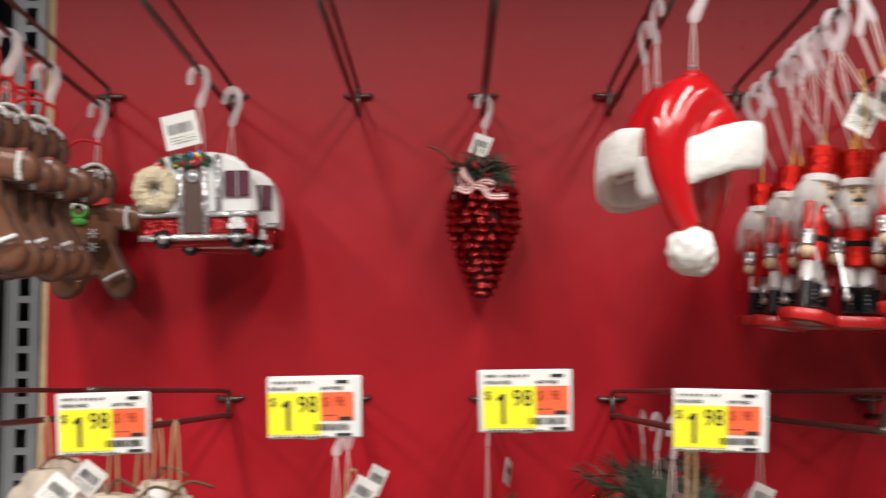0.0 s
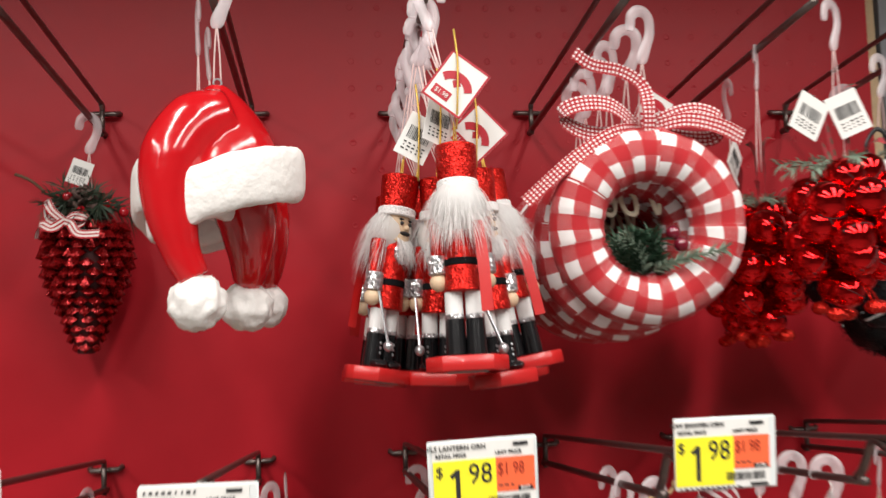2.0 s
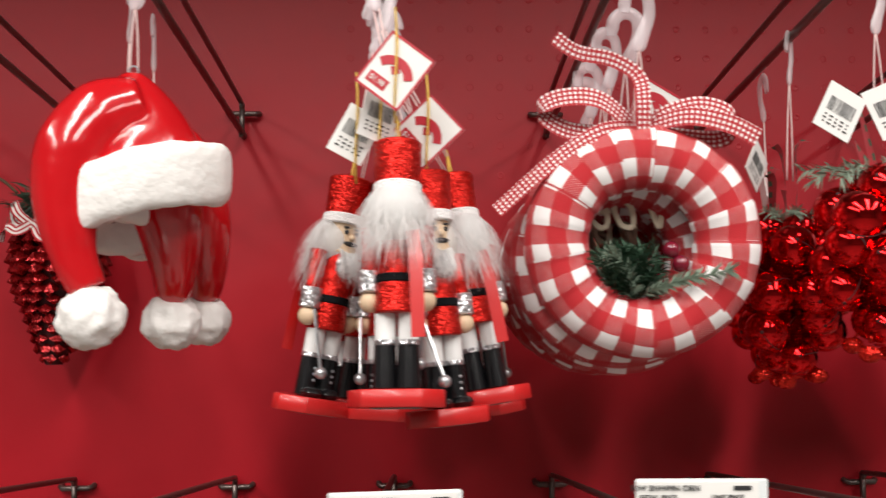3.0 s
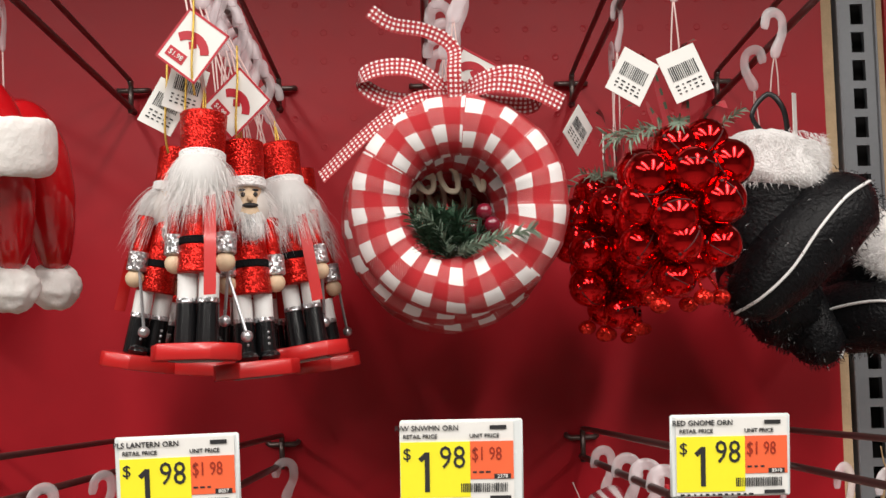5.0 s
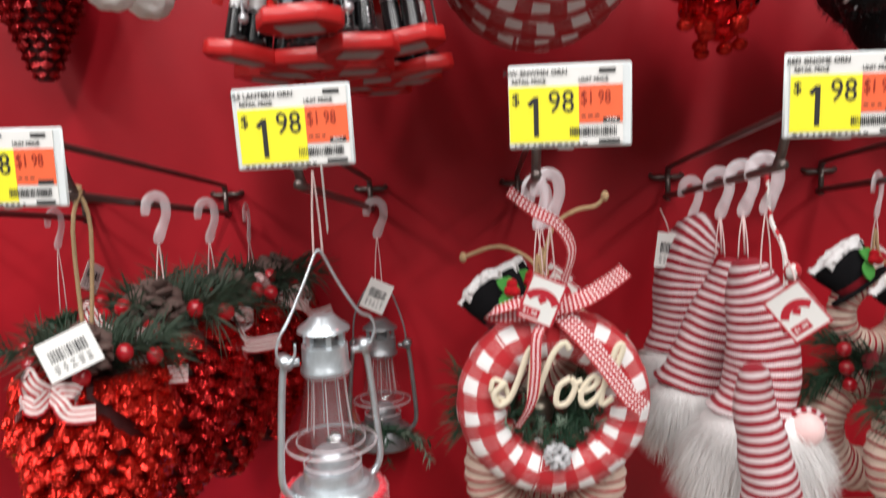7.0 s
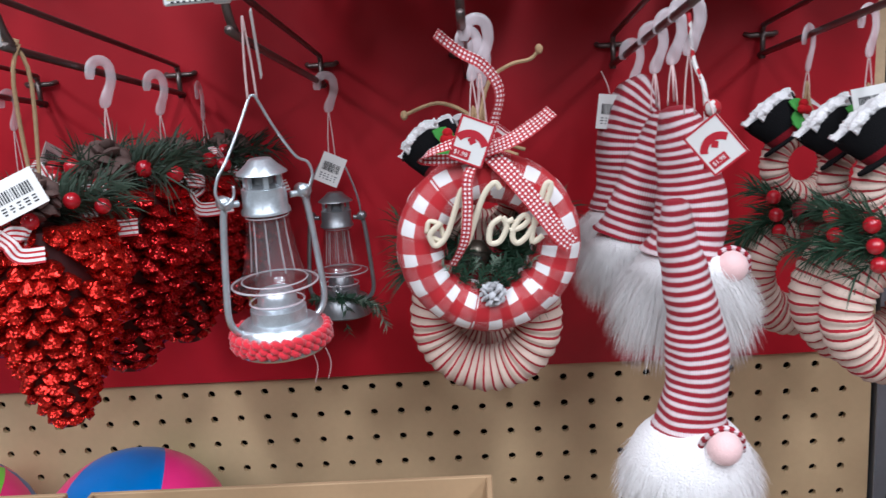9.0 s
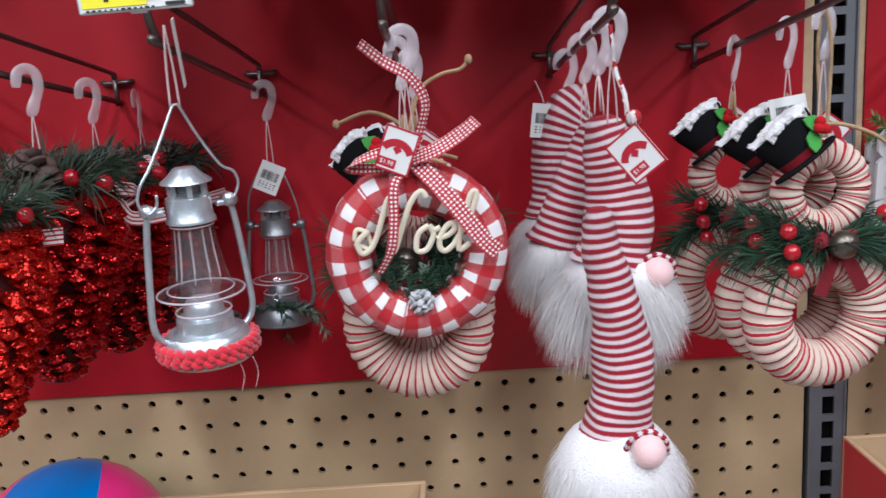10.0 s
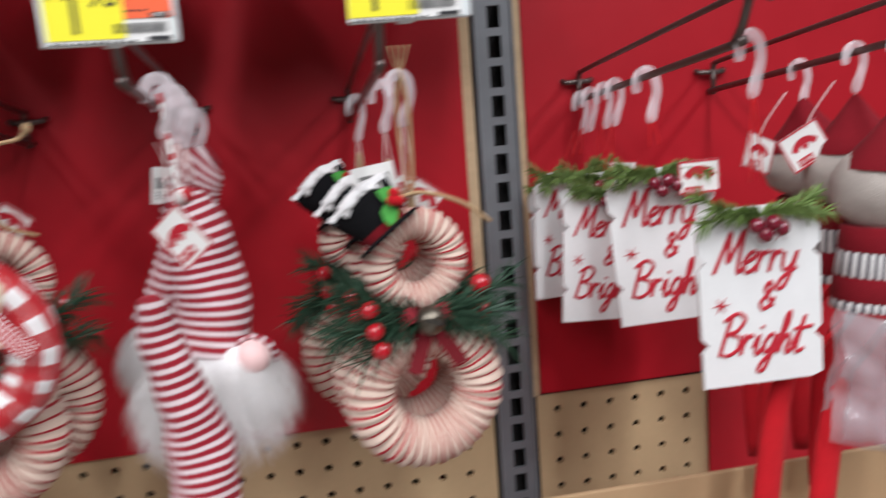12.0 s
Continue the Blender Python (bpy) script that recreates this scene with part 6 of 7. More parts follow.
for i, (x, y, zt, rx, ry, rz) in enumerate(((0.485, -0.172, 1.536, 0, 3, 6), (0.602, -0.135, 1.474, 0, 0, -50), (0.500, -0.112, 1.503, 0, 2, 120))):
    z = wire_z("top", y)
    boot(pose(x, y, zt, rx, ry, rz) @ pose(0, 0, z - zt), z - zt, i, (0, 40, 0)[i])


# ---- lanterns ----
def lantern(m, drop, s=1.0, dark=False):
    """Height 0.118 from vent to foot."""
    th = thing("lantern_ornament", "aged dark tin hurricane lantern ornament with a pine sprig" if dark else "silver tin hurricane lantern ornament with a red knitted band", "ornament", m, "tin lanterns")
    tin = "darktin" if dark else "tin"
    if dark:
        hang(th, drop - 0.024, 15)
    else:
        part("string", string_bm(0.004, -drop + 0.034, 0.0028, r=0.0007), "string", th)
        bm = bm_new()
        plate(bm, [(-0.003, 0.006), (0.004, 0.008), (0.016, -0.030), (0.009, -0.032)], 0.0005)
        part("paper_tag", bm, "paper", th, "white paper tag", False, pose(0.004, -0.004, 0.0, 0, 0, 60))
    t = -drop

    def rot(prof, mt, nm, lab="", seg=26, sx=1.0, c=(0, 0, 0), caps=True):
        bm = bm_new()
        lathe(bm, [(r * s, t + z * s) for r, z in prof], seg, c, caps, sx)
        return part(nm, bm, mt, th, lab, mt != "facet")

    n = 0.86 if dark else 0.80
    rot([(r * n, z) for r, z in ((0.0075, 0.001), (0.0085, 0.0005), (0.0125, -0.003), (0.0185, -0.0068), (0.0190, -0.0078), (0.0120, -0.0085))], tin, "vent_cap", "domed tin vent cap")
    rot([(r * n, z) for r, z in ((0.0095, -0.0082), (0.0100, -0.0135), (0.0145, -0.0160))], "darktin", "vent", "dark vent gap")
    for k in range(6):
        bm = bm_new()
        a = k * math.pi / 3 + 0.3
        block(bm, (0.0132 * n * s * math.cos(a), 0.0132 * n * s * math.sin(a), t - 0.012 * s), (0.003 * s, 0.003 * s, 0.008 * s), rot=(0, 0, math.degrees(a)))
        part("vent_post", bm, tin, th, smooth=False)
    rot([(r * n, z) for r, z in ((0.0120, -0.0155), (0.0165, -0.0165), (0.0168, -0.028), (0.0182, -0.0295), (0.0184, -0.0315), (0.016, -0.032))], tin, "collar", "ribbed tin collar")
    rot([(0.0126, -0.032), (0.0134, -0.042), (0.0165, -0.060), (0.0198, -0.0735), (0.0195, -0.079), (0.016, -0.088)], "glass", "globe", "clear globe", 32, caps=False)
    rot([(0.0105, -0.036), (0.0112, -0.048), (0.0122, -0.058), (0.0132, -0.068), (0.0120, -0.076), (0.0098, -0.080)], "facet", "inner_chimney", "clear fluted inner chimney", 10, caps=False)
    # milky ribs along the flutes paint the bright streaks on the chimney
    bm = bm_new()
    for k in range(9):
        a = 2 * math.pi * k / 9
        tube(bm, smooth_path([(r * s * math.cos(a), r * s * math.sin(a), t + z * s) for r, z in ((0.0106, -0.036), (0.0113, -0.048), (0.0123, -0.058), (0.0133, -0.068))], 3), 0.00034 * s, 6)
    part("flutes", bm, "hook_plastic", th, "flutes of the chimney, milky for their painted highlights")["kind"] = "stuff"
    # milky rings stand for the highlights along the globe's edges
    for R, z, r in ((0.0262, -0.0755, 0.0007), (0.0128, -0.0335, 0.0005), (0.0200, -0.0735, 0.0005), (0.0166, -0.0875, 0.0007)):
        bm = bm_new()
        tube(bm, [(R * s * math.cos(2 * math.pi * k / 36), R * s * math.sin(2 * math.pi * k / 36), t + z * s) for k in range(36)], r * s, 6, closed=True)
        part("globe_rim", bm, "hook_plastic", th, "rim of the globe, milky for its painted highlight")
    rot([(0.0215, -0.0735), (0.0262, -0.0745), (0.0264, -0.0765), (0.0215, -0.0775)], "glass", "globe_flange", "clear flange", 32, caps=False)
    rot([(0.0095, -0.080), (0.0120, -0.084), (0.0125, -0.090), (0.0172, -0.0915), (0.0175, -0.099), (0.0205, -0.1005)], tin, "burner", "tin burner and tank")
    rot([(0.0235, -0.1005), (0.0265, -0.1035), (0.0275, -0.114), (0.0280, -0.1165), (0.027, -0.118), (0.001, -0.118)], tin, "foot", "tin foot")
    for sx in (-1, 1):
        bm = bm_new()
        tube(bm, smooth_path([(sx * 0.0165 * s, 0, t - 0.0235 * s), (sx * 0.023 * s, 0, t - 0.024 * s), (sx * 0.0265 * s, 0, t - 0.030 * s), (sx * 0.0305 * s, 0, t - 0.070 * s), (sx * 0.0315 * s, 0, t - 0.092 * s), (sx * 0.027 * s, 0, t - 0.1015 * s), (sx * 0.021 * s, 0, t - 0.103 * s)], 4), 0.0021 * s, 10)
        part("side_tube", bm, tin, th, "bent tin side tube")
        bm = bm_new()
        tube(bm, [(sx * 0.0248 * s, -0.004 * s, t - 0.022 * s), (sx * 0.0248 * s, 0.004 * s, t - 0.022 * s)], 0.0042 * s, 12)
        part("pivot", bm, tin, th)
    bm = bm_new()
    if dark:
        P = smooth_path([(-0.025 * s, -0.003, t - 0.022 * s), (-0.023 * s, -0.002, t + 0.004), (-0.012 * s, 0, t + 0.026), (-0.002, 0, t + 0.031), (0.010 * s, 0, t + 0.026), (0.022 * s, -0.002, t - 0.002), (0.025 * s, -0.003, t - 0.022 * s)], 5)
    else:
        P = smooth_path([(-0.0195, -0.004, t - 0.012), (-0.0205, -0.004, t - 0.019), (-0.0265, -0.004, t - 0.0225), (-0.0305, -0.004, t - 0.0155), (-0.0285, -0.004, t - 0.007), (-0.0245, -0.004, t - 0.001), (-0.0195, -0.003, t + 0.006), (-0.0105, -0.0015, t + 0.021), (-0.0025, 0, t + 0.0355), (0.0, 0, t + 0.0375),
                         (0.0025, 0, t + 0.0355), (0.0095, -0.0015, t + 0.020), (0.0180, -0.003, t + 0.0045), (0.0225, -0.004, t - 0.0015), (0.0285, -0.004, t - 0.005), (0.0305, -0.004, t - 0.013), (0.0265, -0.004, t - 0.0215)], 4)
    tube(bm, P, 0.00085, 8)
    part("bail", bm, tin, th, "bent wire handle")
    if not dark:
        bm = bm_new()
        for k in range(3):
            z0 = t - 0.1065 - 0.0032 * k
            pts = []
            for i in range(110):
                a = 2 * math.pi * i / 110
                w = math.sin(a * 27 + k * 2.1)
                pts.append(((0.0286 + 0.0016 * w) * math.cos(a), (0.0286 + 0.0016 * w) * math.sin(a), z0 + 0.0012 * math.cos(a * 27 + k * 2.1)))
            tube(bm, pts, 0.0024, 6, closed=True)
        part("knitted_band", bm, "yarn", th, "red knitted yarn band")
        bm = bm_new()
        for x in (0.008, 0.017):
            tube(bm, smooth_path([(x, -0.026, t - 0.116), (x + 0.002, -0.027, t - 0.126), (x - 0.001, -0.027, t - 0.136)], 4), 0.0002, 4)
        part("loose_thread", bm, "string", th)
    else:
        rnd = random.Random(8)
        bm = bm_new()
        for k in range(6):
            e = (rnd.uniform(-0.045, 0.045), -0.02 + rnd.uniform(-0.01, 0.01), t - 0.102 * s - rnd.uniform(-0.006, 0.03))
            sprig(bm, [(0, -0.018, t - 0.098 * s), (e[0] * 0.6, -0.022, t - 0.098 * s), e], 0.009, 60, rnd=rnd)
        part("pine_sprig", bm, "needle", th, "dark pine sprigs")
        bm = bm_new()
        sprig(bm, [(0.02, -0.024, t - 0.098 * s), (0.036, -0.026, t - 0.103 * s), (0.044, -0.027, t - 0.122 * s)], 0.008, 90, rnd=rnd)
        part("frosted_sprig", bm, "frost", th)
        part("pine_cone", small_cone_bm((-0.038, -0.02, t - 0.108 * s), 0.007, 2), "cone", th)
        bm = bm_new()
        for k in range(8):
            a = k * math.pi / 4
            ball(bm, (0.003 * math.cos(a), -0.0165 * s, t - 0.090 * s + 0.003 * math.sin(a)), 0.0016, 6, 5)
        part("wick_knob", bm, "silver", th, "silver wick knob")
        barcode_tag(th, pose(-0.001, -0.004, t + 0.021, 0, 25, 8), 21, 0.021, 0.026)
    return th


lantern(pose(0.136, -0.282, wire_z("low", -0.270) + 0.004, 3, -2, 36) @ Matrix.Scale(0.96, 4), (wire_z("low", -0.270) + 0.004 - 1.2575) / 0.96)
lantern(pose(0.135, -0.034, wire_z("low", -0.034), 0, 1, -5), wire_z("low", -0.034) - 1.2055, 0.92, True)


# ---- gnomes with striped knitted caps ----
GNOME_EYE = Vector((0.292, -0.742, 1.295))

def gnome(m, cap, nose, seedv=0, head=0.030, cordtop=None, girth=(0.004, 0.0075, 0.0125, 0.019, 0.0245, 0.0285)):
    """cap: the line of the cap from its point to its hem, nose below; local to the hanging point."""
    rnd = random.Random(seedv)
    B = Doll()
    P = smooth_path(cap, 8)
    n = len(P)
    bm = bm_new()
    R = [float(np.interp(i / (n - 1), (0, 0.06, 0.3, 0.6, 0.88, 1.0), girth)) for i in range(n)]
    tube(bm, P, R, 26, uvs=True, flat=0.85)
    for v in bm.verts:
        v.co += Vector((noise.noise(v.co * 55), noise.noise(v.co * 55 + Vector((7, 0, 0))), 0)) * 0.0022
    bmesh.ops.recalc_face_normals(bm, faces=bm.faces)
    B.add(bm, "knit", "knitted_cap")
    N = Vector(nose or (0, 0, 0))
    h = P[-1]
    c = Vector((h.x, h.y + 0.002, h.z - head * 0.55))
    bm = bm_new()
    ball(bm, c, head * (1.01 if cordtop else 0.98), 24, 16, (1.0, 0.9, 0.95))
    B.add(bm, "fur_core", "beard")
    bm = bm_new()
    roots = []
    for _ in range(8000):
        a = rnd.uniform(0, 6.283)
        u = rnd.uniform(-0.75, 0.75)
        q = math.sqrt(1 - u * u)
        d = Vector((q * math.cos(a), q * math.sin(a) * 0.85, u * 0.9))
        if d.y > 0.55:
            continue
        roots.append((c + d * head * 0.9, (d.x, d.y, d.z * 0.5 - 0.5)))
    strands(bm, roots, 0.021 if cordtop else 0.034 if nose else 0.024, 0.00042, 1.5, rnd, 4, 0.32)
    B.add(bm, "fur", "beard")
    if nose is not None:
        # a pale nose, and the cap's rolled brim pulled up round it
        bm = bm_new()
        ball(bm, N, 0.0102, 14, 10)
        B.add(bm, "pom", "nose")
        bm = bm_new()
        uvp = smooth_path([(N.x - 0.013, N.y + 0.008, N.z - 0.006), (N.x - 0.010, N.y + 0.002, N.z + 0.006), (N.x, N.y + 0.001, N.z + 0.0115), (N.x + 0.010, N.y + 0.002, N.z + 0.006), (N.x + 0.013, N.y + 0.008, N.z - 0.006)], 6)
        tube(bm, uvp, 0.0018, 8, uvs=True)
        B.add(bm, "knit", "cap_hem")
    bm = bm_new()
    if cordtop:
        top = Vector(cordtop)
        tube(bm, smooth_path([(0, 0, -0.004), (0.002, -0.002, -0.03), top + Vector((0.001, -0.003, 0.012)), top + Vector((0.001, -0.004, -0.03))], 5), 0.0014, 6)
        ball(bm, top + Vector((0.004, -0.006, 0.004)), 0.005, 8, 6)
    else:
        tube(bm, [(0, 0, -0.024), (0.001, 0, -0.05)], 0.0007, 6)
    B.add(bm, "redstripe" if cordtop else "string", "cord")
    B.add(hanger_bm(rnd.uniform(-20, 25)), "hook_plastic", "hanger")
    B.add(string_bm(-0.024, P[0].z + 0.0 if not cordtop else cordtop[2], 0.003), "string", "string")
    far = Matrix.Translation(GNOME_EYE) @ Matrix.Scale(1.06, 4) @ Matrix.Translation(-GNOME_EYE)
    return B.done("gnome_ornament", "gnome ornament with striped red knit cap and white beard", "ornament", far @ m, "gnomes")


z = wire_z("low", -0.255)
# lowest gnome: a long cap that bends forward, hanging far down on its cord
def at(hx, hy, hz, *pts):
    return [(x - hx, y - hy, q - hz) for x, y, q in pts]


gnome(pose(0.384, -0.255, z), at(0.384, -0.255, z, (0.3695, -0.278, 1.221), (0.3700, -0.278, 1.214), (0.372, -0.277, 1.194), (0.378, -0.275, 1.165), (0.3825, -0.272, 1.140), (0.3835, -0.270, 1.112), (0.381, -0.268, 1.090), (0.3795, -0.267, 1.073)), (0.0085, -0.040, 1.0775 - z), 1, 0.0385, (0.004, -0.012, 1.266 - z), (0.0045, 0.0065, 0.0118, 0.0180, 0.0205, 0.0280))
z = wire_z("low", -0.215)
gnome(pose(0.384, -0.215, z), at(0.384, -0.215, z, (0.384, -0.222, 1.270), (0.385, -0.222, 1.262), (0.390, -0.222, 1.242), (0.393, -0.222, 1.215), (0.392, -0.222, 1.194), (0.388, -0.222, 1.175)), (0.030, -0.022, 1.170 - z), 2, 0.036, None, (0.005, 0.0085, 0.0165, 0.0215, 0.0225, 0.0290))
z = wire_z("low", -0.17)
gnome(pose(0.383, -0.17, z), at(0.383, -0.17, z, (0.387, -0.18, 1.265), (0.385, -0.18, 1.256), (0.377, -0.18, 1.233), (0.368, -0.18, 1.206), (0.361, -0.178, 1.182)), None, 3, 0.027, None, (0.005, 0.0075, 0.0120, 0.0165, 0.0190, 0.0240))
z = wire_z("low", -0.10)
gnome(pose(0.382, -0.10, z), at(0.382, -0.10, z, (0.394, -0.11, 1.281), (0.388, -0.11, 1.277), (0.378, -0.11, 1.264), (0.372, -0.11, 1.244), (0.370, -0.11, 1.217), (0.367, -0.11, 1.189)), None, 4, 0.027, None, (0.006, 0.0100, 0.0185, 0.0200, 0.0190, 0.0230))
for i, p in enumerate(((0.396, -0.258, 1.256, 8, -38, -30), (0.3655, -0.082, 1.270, 0, 8, 10))):
    th = thing("paper_tag", "white card hang tag on the gnome's cord", "tag", pose(*p[:3]), "gnome tags")
    (brand_tag if i == 0 else barcode_tag)(th, pose(0, 0, -0.008, *p[3:]))
    bm = bm_new()
    tube(bm, smooth_path([(0, 0.001, 0.006), (-0.002, 0.002, 0.014), (-0.006, 0.004, 0.024)], 3), 0.0005, 5)
    part("loop", bm, "string", th)


# ---- gingerbread men ----
def gingerbread(m, drop, seedv=0):
    B = Doll()
    t = -drop
    if seedv in (0, 1, 4):
        B.add(hanger_bm(seedv * 23 % 40 - 20), "hook_plastic", "hanger")
        B.add(string_bm(-0.025, t, 0.002), "string", "string")
    else:
        bm = bm_new()
        tube(bm, smooth_path([(-0.003, 0, t), (-0.006, 0.001, t * 0.5), (0, 0, 0.003), (0.006, -0.001, t * 0.5), (0.003, 0, t)], 5), 0.0012, 6, flat=0.5)
        B.add(bm, "redribbon", "ribbon_loop")
    rnd = random.Random(seedv)

    def limb(pts, rs):
        bm = bm_new()
        tube(bm, smooth_path(pts, 4), [float(np.interp(i / (4 * (len(pts) - 1)), np.linspace(0, 1, len(rs)), rs)) for i in range(4 * (len(pts) - 1) + 1)], 18, flat=0.42)
        for s, p, r in ((0, pts[0], rs[0]), (1, pts[-1], rs[-1])):
            ball(bm, p, r, 16, 8, (1, 0.42, 1))
        for v in bm.verts:
            v.co.y = max(-0.0064, min(0.0050, v.co.y * 1.9))
        B.add(bm, "gingerbread", "limb")
        bm = bm_new()
        tube(bm, smooth_path(pts, 4), [float(np.interp(i / (4 * (len(pts) - 1)), np.linspace(0, 1, len(rs)), rs)) + 0.0009 for i in range(4 * (len(pts) - 1) + 1)], 18, flat=0.42)
        for p, r in ((pts[0], rs[0]), (pts[-1], rs[-1])):
            ball(bm, p, r + 0.0009, 16, 8, (1, 0.42, 1))
        for v in bm.verts:
            v.co.y = max(-0.0036, min(0.0054, v.co.y * 1.9))
        B.add(bm, "brown", "dark_edge")

    limb([(0, 0, t - 0.016), (0, 0, t - 0.018)], (0.0165, 0.0165))
    limb([(0, 0, t - 0.034), (0, 0, t - 0.056), (0, 0, t - 0.078)], (0.014, 0.018, 0.019))
    for s in (-1, 1):
        limb([(s * 0.006, 0, t - 0.044), (s * 0.020, 0, t - 0.045), (s * 0.031, 0, t - 0.046)], (0.011, 0.0105, 0.011))
        limb([(s * 0.007, 0, t - 0.076), (s * 0.015, 0, t - 0.092), (s * 0.023, 0, t - 0.104)], (0.013, 0.0125, 0.0125))
    bm = bm_new()
    for s in (-1, 1):
        tube(bm, smooth_path([(s * 0.028, -0.0055, t - 0.036), (s * 0.0265, -0.0062, t - 0.046), (s * 0.028, -0.0055, t - 0.056)], 4), 0.0017, 6)
        B.add(bm, "icing", "icing_cuff")
        bm = bm_new()
        tube(bm, smooth_path([(s * 0.010, -0.0062, t - 0.101), (s * 0.018, -0.0068, t - 0.096), (s * 0.027, -0.0062, t - 0.092)], 4), 0.0017, 6)
        B.add(bm, "icing", "icing_anklet")
        bm = bm_new()
    tube(bm, [p + Vector((0, -0.0080, 0)) for p in arc((0, 0, t - 0.012), 0.0125, 165, 15, 14)], 0.0015, 6)
    B.add(bm, "icing", "icing_hair")
    for z in (-0.060, -0.072):
        bm = bm_new()
        for k in range(6):
            a = k * math.pi / 3
            tube(bm, [(0.001 * math.cos(a), -0.0082, t + z + 0.001 * math.sin(a)), (0.0045 * math.cos(a), -0.0080, t + z + 0.0045 * math.sin(a))], 0.0007, 5)
        B.add(bm, "icing", "icing_snowflake")
    B.add(letters("JOY", 0.0115, pose(0, -0.0075, t - 0.009), 0.0012), "icing", "icing_letters")
    bm = bm_new()
    ring(bm, 0.006, 0.002, 20, 8, (-0.012, -0.008, t - 0.040))
    ball(bm, (-0.011, -0.009, t - 0.050), 0.004, 8, 6, (1.6, 0.5, 0.8))
    B.add(bm, "greenfelt", "green_bow")
    bm = bm_new()
    for k in range(5):
        a = radians(20 + 35 * k)
        ball(bm, (-0.012 + 0.006 * math.cos(a), -0.0095, t - 0.040 + 0.006 * math.sin(a)), 0.0019, 6, 5)
    B.add(bm, "whitepaint", "candy_cane")
    bm = bm_new()
    ribbon(bm, smooth_path([(-0.013, -0.0092, t - 0.031), (-0.004, -0.0098, t - 0.033), (0.004, -0.0098, t - 0.033), (0.013, -0.0092, t - 0.031)], 3), (0, 0.1, 1), 0.005)
    B.add(bm, "redribbon", "scarf")
    bm = bm_new()
    tube(bm, smooth_path([(0.004, 0.002, t - 0.001), (0.006, 0, t + 0.016), (-0.012, -0.004, t + 0.022), (-0.026, -0.004, t + 0.014)], 5), 0.0012, 6, flat=0.4)
    B.add(bm, "redribbon", "ribbon")
    return B.done("gingerbread_ornament", "brown gingerbread man ornament with white icing lines and candy cane", "ornament", m, "gingerbread men")


for i, (x, y, zt, rz) in enumerate(((-0.508, -0.030, 1.545, 8), (-0.510, -0.128, 1.562, 25), (-0.509, -0.150, 1.566, 30), (-0.510, -0.172, 1.560, 28), (-0.509, -0.194, 1.566, 34), (-0.510, -0.216, 1.562, 30), (-0.509, -0.238, 1.566, 36))):
    z = wire_z("top", y)
    gingerbread(pose(x, y, z, 0, 0, rz) @ Matrix.Scale(1.12, 4), (z - zt) / 1.12, i)


